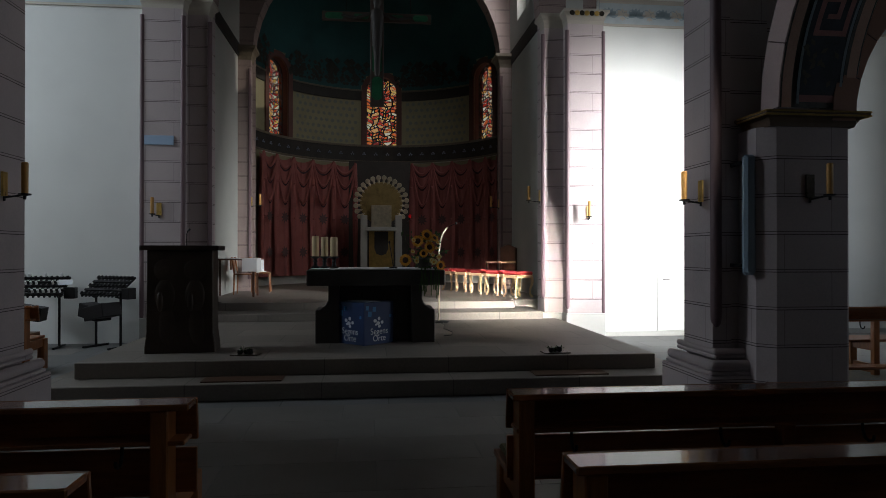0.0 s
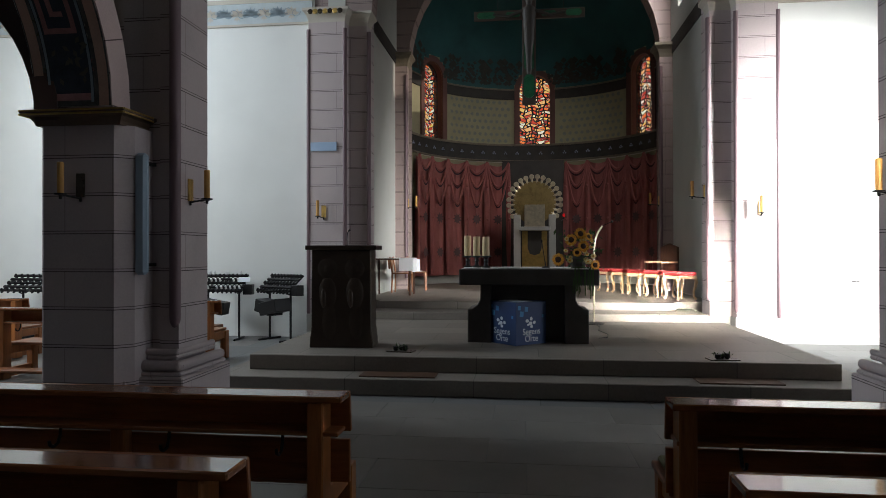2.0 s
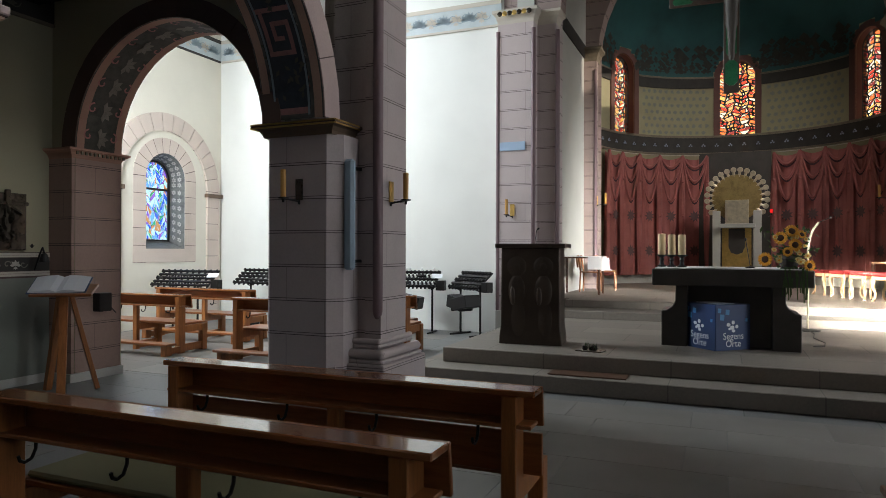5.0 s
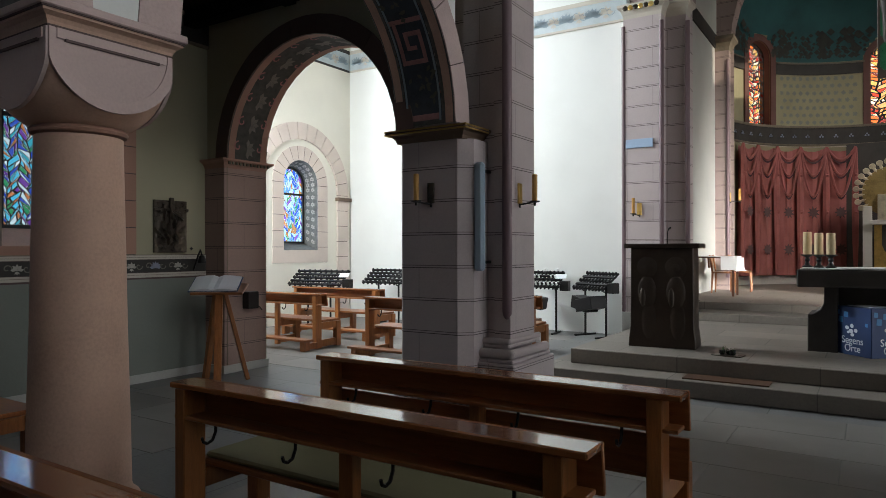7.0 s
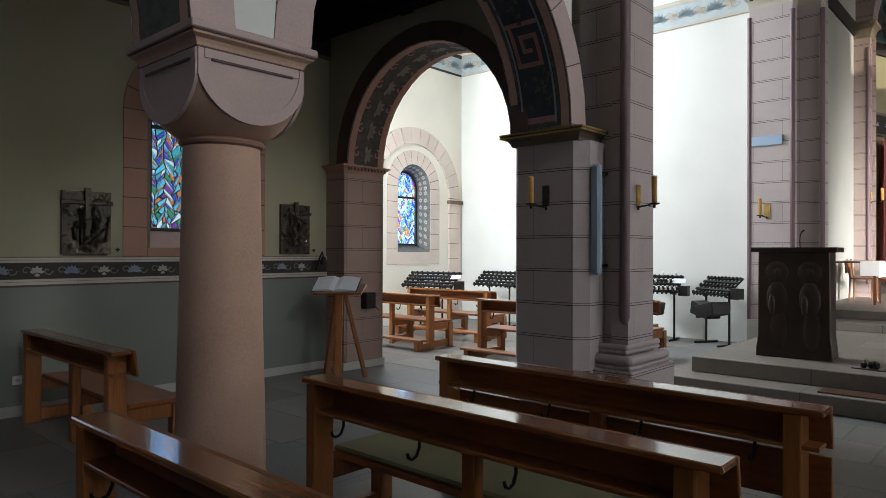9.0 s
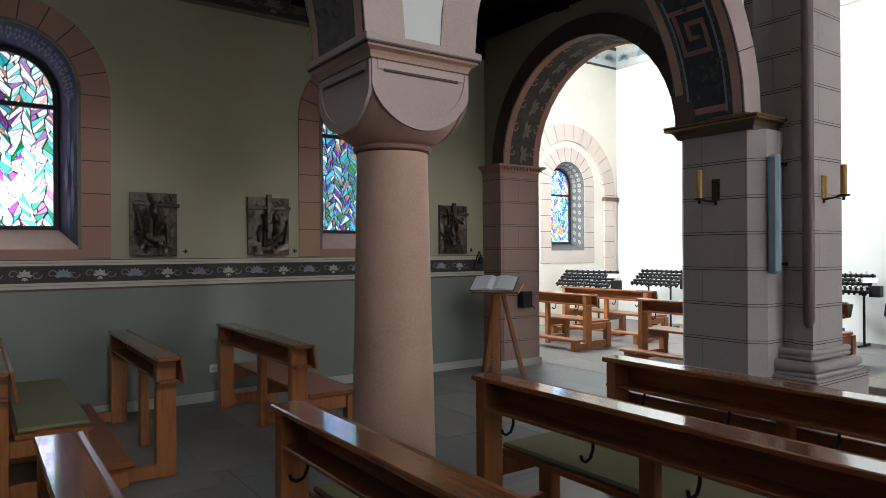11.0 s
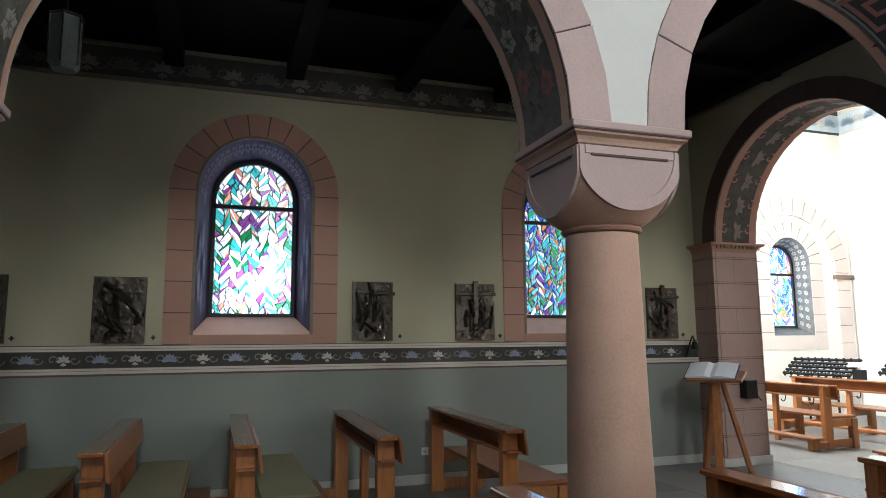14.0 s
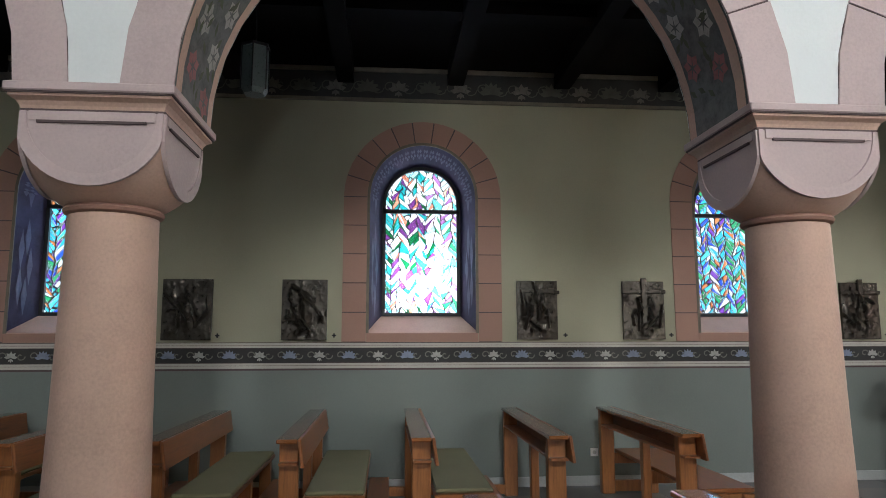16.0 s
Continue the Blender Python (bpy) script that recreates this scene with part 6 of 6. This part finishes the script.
seat = thing("presider_chair", "dark wooden armchair with a pointed back", "chair", T(3.0, 16.1, 0.622, -60))
bm = B()
box(bm, -0.28, 0.28, -0.26, 0.26, 0.40, 0.48)
part("seat", bm, RED_SEAT, seat, bevel=0.015)
bm = B()
prism(bm, [(-0.28, 0.48), (0.28, 0.48), (0.28, 1.03), (0, 1.12), (-0.28, 1.03)], lambda u, z: Vector((u, 0.22, z)), lambda u, z: Vector((u, 0.27, z)))
part("backrest", bm, DARK_WOOD, seat, bevel=0.006)
for x in (-0.26, 0.26):
    bm = B()
    box(bm, x - 0.025, x + 0.025, -0.26, 0.24, 0.66, 0.70)
    part("armrest", bm, GILT_LEG, seat, bevel=0.006)
    for y in (-0.23, 0.22):
        bm = B()
        box(bm, x - 0.022, x + 0.022, y - 0.022, y + 0.022, 0, 0.66 if y < 0 else 0.48)
        part("leg", bm, DARK_WOOD, seat)

stand = thing("microphone_stand", "tall chrome microphone stand with a bent boom", "microphone stand")
bm = B()
lathe(bm, [(0.17, 0), (0.17, 0.015), (0.02, 0.03)], 20)
part("foot", bm, IRON, stand)
bm = B()
pts = [(0, 0, 0.02), (0, 0, 1.2), (0.02, 0, 1.38), (0.07, 0, 1.52), (0.14, 0, 1.62)]
for a, b in zip(pts, pts[1:]):
    bar(bm, a, b, 0.016, 10)
part("pole", bm, SILVER, stand, "shiny bent tube")
bm = B()
bar(bm, (0.14, 0, 1.62), (0.27, -0.02, 1.68), 0.006, 6)
ball(bm, (0.29, -0.02, 1.69), 0.022, n=8)
part("microphone", bm, IRON, stand)
stand.matrix_basis = T(0.98, 11.35, 0.352)
cable = thing("cable", "thin dark cable lying over the platform", "cable")
bm = B()
pts = [(0.98, 11.3, 0.36), (1.02, 10.9, 0.357), (0.95, 10.4, 0.357), (1.03, 9.9, 0.357), (0.98, 9.55, 0.357), (0.85, 9.45, 0.357)]
for a, b in zip(pts, pts[1:]):
    bar(bm, a, b, 0.006, 6)
part("cord", bm, IRON, cable)

tbl = thing("credence_table", "small dark side table under a white cloth", "table", T(-2.98, 14.4, 0.62))
bm = B()
box(bm, -0.42, 0.42, -0.28, 0.28, 0.76, 0.79)
part("tabletop", bm, DARK_WOOD, tbl)
for x in (-0.39, 0.39):
    for y in (-0.25, 0.25):
        bm = B()
        box(bm, x - 0.02, x + 0.02, y - 0.02, y + 0.02, 0, 0.76)
        part("leg", bm, DARK_WOOD, tbl)
tc = thing("table_cloth", "white cloth hanging over the side table", "cloth", T(-2.98, 14.4, 0.62))
bm = B()
box(bm, -0.44, 0.45, -0.30, 0.30, 0.792, 0.802)
box(bm, 0.17, 0.455, -0.312, -0.302, 0.53, 0.80)
box(bm, 0.452, 0.464, -0.30, 0.28, 0.50, 0.80)
part("linen", bm, LINEN, tc)


def side_chair(m, n=[]):
    c = thing("side_chair", "plain brown wooden chair with panelled back", "chair", group="brown chancel chairs")
    bm = B()
    box(bm, -0.21, 0.21, -0.21, 0.21, 0.43, 0.46)
    part("seat", bm, BROWN_WOOD, c, bevel=0.006)
    for x in (-0.19, 0.19):
        for y in (-0.19, 0.19):
            bm = B()
            bar(bm, (x * 1.08, y * 1.08, 0), (x, y, 0.43), 0.016, 8, 0.022)
            part("leg", bm, BROWN_WOOD, c)
    bm = B()
    for x in (-0.18, 0.18):
        bar(bm, (x, 0.19, 0.44), (x, 0.25, 0.82), 0.018, 8)
    box(bm, -0.19, 0.19, 0.21, 0.24, 0.56, 0.82, pose(0, 0, 0, -4))
    part("backrest", bm, BROWN_WOOD, c)
    c.matrix_basis = m
    return c


first_chair = side_chair(T(-2.72, 16.0, 0.62, 95))
copy_thing(first_chair, T(-2.95, 15.2, 0.62, 90))
book = thing("papers", "loose white papers on a chair", "papers", T(-2.75, 16.0, 1.085, 20))
bm = B()
box(bm, -0.12, 0.12, -0.16, 0.16, 0, 0.012)
box(bm, -0.11, 0.10, 0.02, 0.03, 0.012, 0.3, pose(0, 0, 0, -12))
part("sheets", bm, PAPER, book)

# ---- wall candles, signs and loudspeakers ----


def sconce(at, facing, plate=True, candle_side=1, mat_=WAX_GOLD):
    """A candle on an iron arm with a small gilt back plate; facing is the wall's outward direction in degrees."""
    s = thing("wall_candle", "honey coloured candle on a black iron wall arm", "candle sconce", group="consecration candles")
    bm = B()
    box(bm, -0.04, 0.04, 0, 0.02, -0.02, 0.19)
    part("back_plate", bm, GOLD if plate else BRONZE, s, "gilt back plate", bevel=0.004)
    bm = B()
    bar(bm, (0, 0.01, -0.03), (candle_side * 0.05, 0.20, -0.01), 0.009, 6)
    bar(bm, (0, 0.01, 0.02), (0, 0.01, -0.06), 0.011, 6)
    part("arm", bm, IRON, s)
    bm = B()
    lathe(bm, [(0.012, -0.05), (0.014, -0.02), (0.05, -0.012), (0.052, 0.0)], 14, at=(candle_side * 0.05, 0.20, 0))
    part("drip_tray", bm, IRON, s)
    bm = B()
    lathe(bm, [(0.027, 0.0), (0.028, 0.26), (0.02, 0.268)], 14, at=(candle_side * 0.05, 0.20, 0))
    part("wax", bm, mat_, s, smooth=True)
    s.matrix_basis = pose(*at, 0, 0, facing)
    return s


sconce((-3.32, 6.10, 2.05), -90, True, 1, WAX_GOLD)
sconce((-4.04, 5.55, 2.05), 180, False)
sconce((2.97, 6.10, 2.05), 90, True, -1)
sconce((3.69, 5.55, 2.05), 180, False, -1)
sconce((-3.68, 11.55, 2.18), 180, True)
sconce((3.68, 11.55, 2.18), 180, True)
sconce((-3.38, 13.0, 2.52), -90, True, -1)
sconce((2.97, 12.22, 2.52), 90, True, 1)
sconce((-3.07, 16.70, 2.70), -90, True, -1)
sconce((3.07, 16.70, 2.70), 90, True, 1)
sconce((-7.5, -8.6, 2.1), -90)

for s, y in ((-1, 5.85), (1, 5.85)):
    sp = thing("column_loudspeaker", "slim blue-grey column loudspeaker on the pier", "loudspeaker")
    bm = B()
    box(bm, -0.055, 0.055, -0.04, 0.04, 0, 1.085)
    part("housing", bm, TUBE, sp, bevel=0.025)
    for z in (1.0, 0.07):
        bm = B()
        box(bm, -0.06, -0.02, 0.03, 0.30, z, z + 0.03)
        part("bracket", bm, IRON, sp)
    sp.matrix_basis = T(s * 3.553 + (s > 0) * SHIFT, 5.69, 1.345)
sg = thing("sign", "pale blue blank sign on the chancel pier", "sign")
bm = B()
box(bm, -3.915, -3.445, 11.525, 11.55, 3.335, 3.49)
part("plate", bm, SIGN_BLUE, sg, bevel=0.004)

# relief panels along the aisle wall
rnd = random.Random(77)


def relief(yc, kind, k, half):
    r = thing("relief_panel", ("dark bronze relief panel with raised plain forms", "dark bronze relief panel with a raised cross bar", "dark bronze relief panel with an upright cross")[kind], "relief", group="bronze relief panels on the aisle wall")
    bm = B()
    n, mrows = 44, 58
    grid = []
    blobs = [(rnd.gauss(0, 0.08), rnd.uniform(0.1, 0.46), rnd.uniform(0.02, 0.04), rnd.uniform(0.06, 0.15), rnd.uniform(0.012, 0.03)) for _ in range(6)] + [(rnd.gauss(0, 0.11), rnd.uniform(0.06, 0.54), rnd.uniform(0.014, 0.026), rnd.uniform(0.018, 0.03), rnd.uniform(0.02, 0.045)) for _ in range(9)]
    limbs = []
    for _ in range(10):
        a, ln = rnd.gauss(1.57, 0.6), rnd.uniform(0.08, 0.26)
        limbs.append((Vector((rnd.gauss(0, 0.09), rnd.uniform(0.08, 0.42))), Vector((math.cos(a) * ln, math.sin(a) * ln)), rnd.uniform(0.012, 0.022), rnd.uniform(0.02, 0.04)))
    for j in range(mrows + 1):
        row = []
        for i in range(n + 1):
            u, v = -half + 2 * half * i / n, 0.635 * j / mrows
            h = 0.0
            if 0 < i < n and 0 < j < mrows:
                h = max([0.0] + [a * (1 - ((Vector((u, v)) - p0 - d * min(1.0, max(0.0, (Vector((u, v)) - p0).dot(d) / d.length_squared))).length / r) ** 2) for p0, d, r, a in limbs]) + 0.007 * noise.noise(Vector((u * 22, v * 22, k * 3.7))) + 0.004 * noise.noise(Vector((u * 70, v * 70, k * 1.3))) + sum(a * math.exp(-((u - x) / sx) ** 2 - ((v - z) / sz) ** 2) for x, z, sx, sz, a in blobs)
            row.append(bm.verts.new((0.035 + h, u, v)))
        grid.append(row)
    for a, b in zip(grid, grid[1:]):
        for i in range(n):
            bm.faces.new((a[i], a[i + 1], b[i + 1], b[i]))
    box(bm, 0, 0.034, -half, half, 0, 0.635)
    part("panel", bm, BRONZE, r, smooth=True)
    if kind:
        bm = B()
        box(bm, 0.03, 0.06, -half + 0.005 - 0.02 * (kind == 2), half - 0.005 + 0.02 * (kind == 2), 0.50, 0.54, pose(0, 0, 0, -3 if kind == 1 else 0))
        if kind == 2:
            box(bm, 0.03, 0.065, -0.03, 0.03, 0.12, 0.67)
        part("cross_bar", bm, BRONZE, r, bevel=0.006)
    r.matrix_basis = T(-7.5, yc, 1.53)
    bm = B()
    box(bm, -7.5, -7.49, yc + 0.305, yc + 0.32, 1.555, 1.60)
    box(bm, -7.5, -7.489, yc + 0.29, yc + 0.335, 1.57, 1.585)
    mk = thing("small_cross", "tiny dark metal cross on the aisle wall", "wall cross", group="small wall crosses")
    part("cross_shape", bm, IRON, mk)


for k, (yc, kind, half) in enumerate(((-5.0, 0, 0.24), (-2.474, 0, 0.252), (-1.27, 0, 0.236), (1.223, 1, 0.222), (2.414, 2, 0.233), (4.94, 2, 0.222))):
    relief(yc, kind, k, half)

so = thing("wall_socket", "white wall socket on the aisle dado", "socket")
bm = B()
box(bm, -7.488, -7.474, 1.77, 1.85, 0.30, 0.385)
part("plate", bm, WHITE_PLASTIC, so, bevel=0.004)
bm = B()
lathe(bm, [(0.02, 0), (0.02, 0.004)], 14, m=Matrix.Translation((-7.475, 1.81, 0.342)) @ pose(0, 0, 0, 0, 90))
part("inlet", bm, BASE_GREY, so)

# lantern under the aisle ceiling
ln = thing("ceiling_lantern", "six-sided frosted glass lantern hanging on a rod", "lantern", T(-5.8, -1.53, 3.57))
bm = B()
lathe(bm, [(0.09, 0.0), (0.115, 0.04), (0.115, 0.40), (0.10, 0.42)], 6)
part("glass_body", bm, FROST, ln)
for k in range(6):
    a = math.pi / 3 * k
    bm = B()
    bar(bm, (0.118 * math.cos(a), 0.118 * math.sin(a), 0.03), (0.118 * math.cos(a), 0.118 * math.sin(a), 0.41), 0.007, 5)
    part("glazing_bar", bm, IRON, ln)
bm = B()
lathe(bm, [(0.125, 0.41), (0.125, 0.43), (0.03, 0.46)], 6)
bar(bm, (0, 0, 0.45), (0, 0, 0.98), 0.006, 6)
part("cap_and_rod", bm, IRON, ln)

# reading stand with an open book
rs = thing("reading_stand", "light brown wooden reading stand on three splayed legs", "reading stand")
for a, b in (((-0.20, 0.12, 0), (-0.04, 0.02, 1.08)), ((0.02, -0.22, 0), (0.0, -0.03, 1.08)), ((0.30, 0.10, 0), (0.05, 0.0, 1.08))):
    bm = B()
    d = Vector(b) - Vector(a)
    box(bm, -0.042, 0.042, -0.024, 0.024, 0, d.length, Matrix.Translation(a) @ d.to_track_quat('Z', 'Y').to_matrix().to_4x4())
    part("leg", bm, PEW_UP, rs, bevel=0.004)
bm = B()
box(bm, -0.30, 0.30, -0.19, 0.19, 0, 0.03, pose(0, 0, 1.08, 14))
part("desk_top", bm, PEW, rs, bevel=0.006)
rs.matrix_basis = T(-6.78, 5.12, 0, 38)
bk = thing("open_book", "large open book with white pages on the reading stand", "book")
bm = B()
for s in (-1, 1):
    pts = [(0, 0.012), (0.06 * s, 0.035), (0.16 * s, 0.03), (0.27 * s, 0.014), (0.27 * s, 0.004), (0, 0.0)]
    if s < 0:
        pts.reverse()
    prism(bm, pts, lambda u, z: Vector((u, -0.18, z)), lambda u, z: Vector((u, 0.18, z)))
part("page_block", bm, PAPER, bk)
bm = B()
box(bm, -0.285, 0.285, -0.19, 0.19, -0.006, 0.0)
part("cover", bm, BOX_BLUE, bk)
bk.matrix_basis = T(-6.78, 5.12, 0, 38) @ pose(-0.05, 0.02, 1.150, 24)
bx = thing("small_loudspeaker", "small black loudspeaker on the arch pilaster", "loudspeaker")
bm = B()
box(bm, -7.119, -7.0, 5.74, 5.92, 0.80, 1.02)
part("case", bm, IRON, bx, bevel=0.01)
bm = B()
pts = [(-7.08, 5.92, 0.87), (-7.10, 6.0, 0.82), (-7.115, 6.07, 0.76)]
for a, b in zip(pts, pts[1:]):
    bar(bm, a, b, 0.006, 6)
part("lead", bm, IRON, bx)
pl = thing("reading_lamp", "small black clip lamp on the aisle wall", "lamp")
bm = B()
pts = [(-7.49, 5.28, 1.30), (-7.38, 5.27, 1.50), (-7.30, 5.24, 1.56), (-7.22, 5.2, 1.50)]
for a, b in zip(pts, pts[1:]):
    bar(bm, a, b, 0.01, 6)
part("arm", bm, IRON, pl)
bm = B()
lathe(bm, [(0.055, 0), (0.03, 0.09), (0.012, 0.1)], 14, at=(-7.22, 5.2, 1.40))
part("shade", bm, IRON, pl)


# ---- votive candle racks ----
def votive(m, w=0.9, white=False, boxes_below=1, papers=False):
    v = thing("votive_rack", "black iron votive candle rack with tilted grid", "candle rack", group="votive racks")
    tm = pose(0, 0, 0.99, 38)
    for y in np.linspace(-0.2, 0.2, 5):
        bm = B()
        box(bm, -w / 2, w / 2, y - 0.02, y + 0.02, 0, 0.03, tm)
        part("grid_bar", bm, IRON, v)
    for x in np.linspace(-w / 2 + 0.04, w / 2 - 0.04, 10):
        bm = B()
        box(bm, x - 0.014, x + 0.014, -0.24, 0.24, -0.02, 0.006, tm)
        part("cross_bar", bm, IRON, v)
        for y in np.linspace(-0.2, 0.2, 5)[::2]:
            bm = B()
            lathe(bm, [(0.018, 0.03), (0.022, 0.05), (0.016, 0.054)], 8, at=(x, y, 0))
            bmesh.ops.transform(bm, matrix=tm, verts=bm.verts)
            cup = part("candle_cup", bm, IRON, v)
            if white and rnd.random() < 0.55:
                bm = B()
                lathe(bm, [(0.018, 0.06), (0.018, 0.12), (0.01, 0.125)], 8, at=(x, y, 0))
                bmesh.ops.transform(bm, matrix=tm, verts=bm.verts)
                part("votive_candle", bm, LINEN, cup)
    for x in (-0.28, 0.28):
        bm = B()
        bar(bm, (x, 0.0, 0.0), (x, 0.0, 0.98), 0.02, 8)
        bar(bm, (x, -0.24, 0.018), (x, 0.24, 0.018), 0.018, 8)
        part("leg", bm, IRON, v)
        bm = B()
        pts = [(x, -0.02 - 0.07 * math.sin(a), 0.88 - 0.07 * math.cos(a)) for a in np.linspace(-1.5, 3.4, 9)]
        for a, b in zip(pts, pts[1:]):
            bar(bm, a, b, 0.013, 6)
        part("iron_curl", bm, IRON, v)
    for k in range(boxes_below):
        bm = B()
        box(bm, -0.40 + 0.40 * k, 0.02 + 0.42 * k, -0.32 - 0.05 * k, -0.02, 0.46, 0.68, pose(0, 0, 0.0, 0, -12 if k else 10))
        part("storage_bin", bm, IRON, v, bevel=0.01)
    bm = B()
    box(bm, w / 2 - 0.02, w / 2 + 0.14, -0.10, 0.05, 0.80, 0.98)
    part("coin_box", bm, IRON, v, bevel=0.006)
    v.matrix_basis = m
    if papers:
        pp = thing("leaflets", "white leaflets on the candle rack", "leaflet")
        bm = B()
        box(bm, -0.1, 0.1, -0.075, 0.075, 0, 0.006, m @ pose(w / 2 - 0.02, -0.02, 1.06, 30, 0, 15))
        part("sheets", bm, PAPER, pp)
    return v


votive(T(-5.47, 11.40, 0, 4), 0.80, True, 1, True)
votive(T(-4.42, 11.38, 0, -30), 0.85, False, 2)
votive(T(-9.65, 9.85, 0, 6), 1.3, False, 0, True)
votive(T(-8.85, 11.1, 0, -4), 1.2, False, 0)
bench = thing("low_box", "small wooden box with leaflets below the candle rack", "box", T(-5.7, 11.2, 0))
bm = B()
box(bm, -0.25, 0.25, -0.15, 0.15, 0.0, 0.28)
part("crate", bm, BROWN_WOOD, bench, bevel=0.006)

# flush white door in the bright transept wall
door = tagged(new("door_1"), "flush white door in the white transept wall", "door", "", "structure")
boxes("door_leaf", [(5.12, 6.02, 11.885, 11.9, 0.1, 2.06)], WHITE, door, bevel=0.003)
boxes("door_joint", [(5.105, 5.12, 11.893, 11.9, 0.0, 2.08), (6.02, 6.035, 11.893, 11.9, 0.0, 2.08), (5.105, 6.035, 11.893, 11.9, 2.06, 2.08)], BASE_GREY, door)
bm = B()
bar(bm, (5.22, 11.89, 1.05), (5.22, 11.84, 1.05), 0.012, 8)
bar(bm, (5.22, 11.845, 1.05), (5.33, 11.845, 1.05), 0.01, 8)
part("door_handle", bm, PEWTER, door)

# ---- floor slabs ----
floor_ob = bpy.data.objects["floor"]
bm = B()
box(bm, -0.548, 0.548, -0.308, 0.308, -0.02, 0.0)
slab_mesh = mesh(bm, "floor_slab", bevel=0.002)
slab_mesh.materials.append(SLAB)
for x0, x1, y0, y1 in ((-3.75, 3.75, -1.2, 7.0), (-7.4, -4.55, -2.6, 5.3), (-10.5, -3.9, 6.3, 11.7)):
    for j in range(int((y1 - y0) / 0.62)):
        for i in range(int((x1 - x0) / 1.1)):
            ob = new("floor_slab", slab_mesh)
            ob.parent = floor_ob
            ob.location = (x0 + 0.55 + i * 1.1 + 0.3 * (j % 2), y0 + 0.31 + j * 0.62, 0)
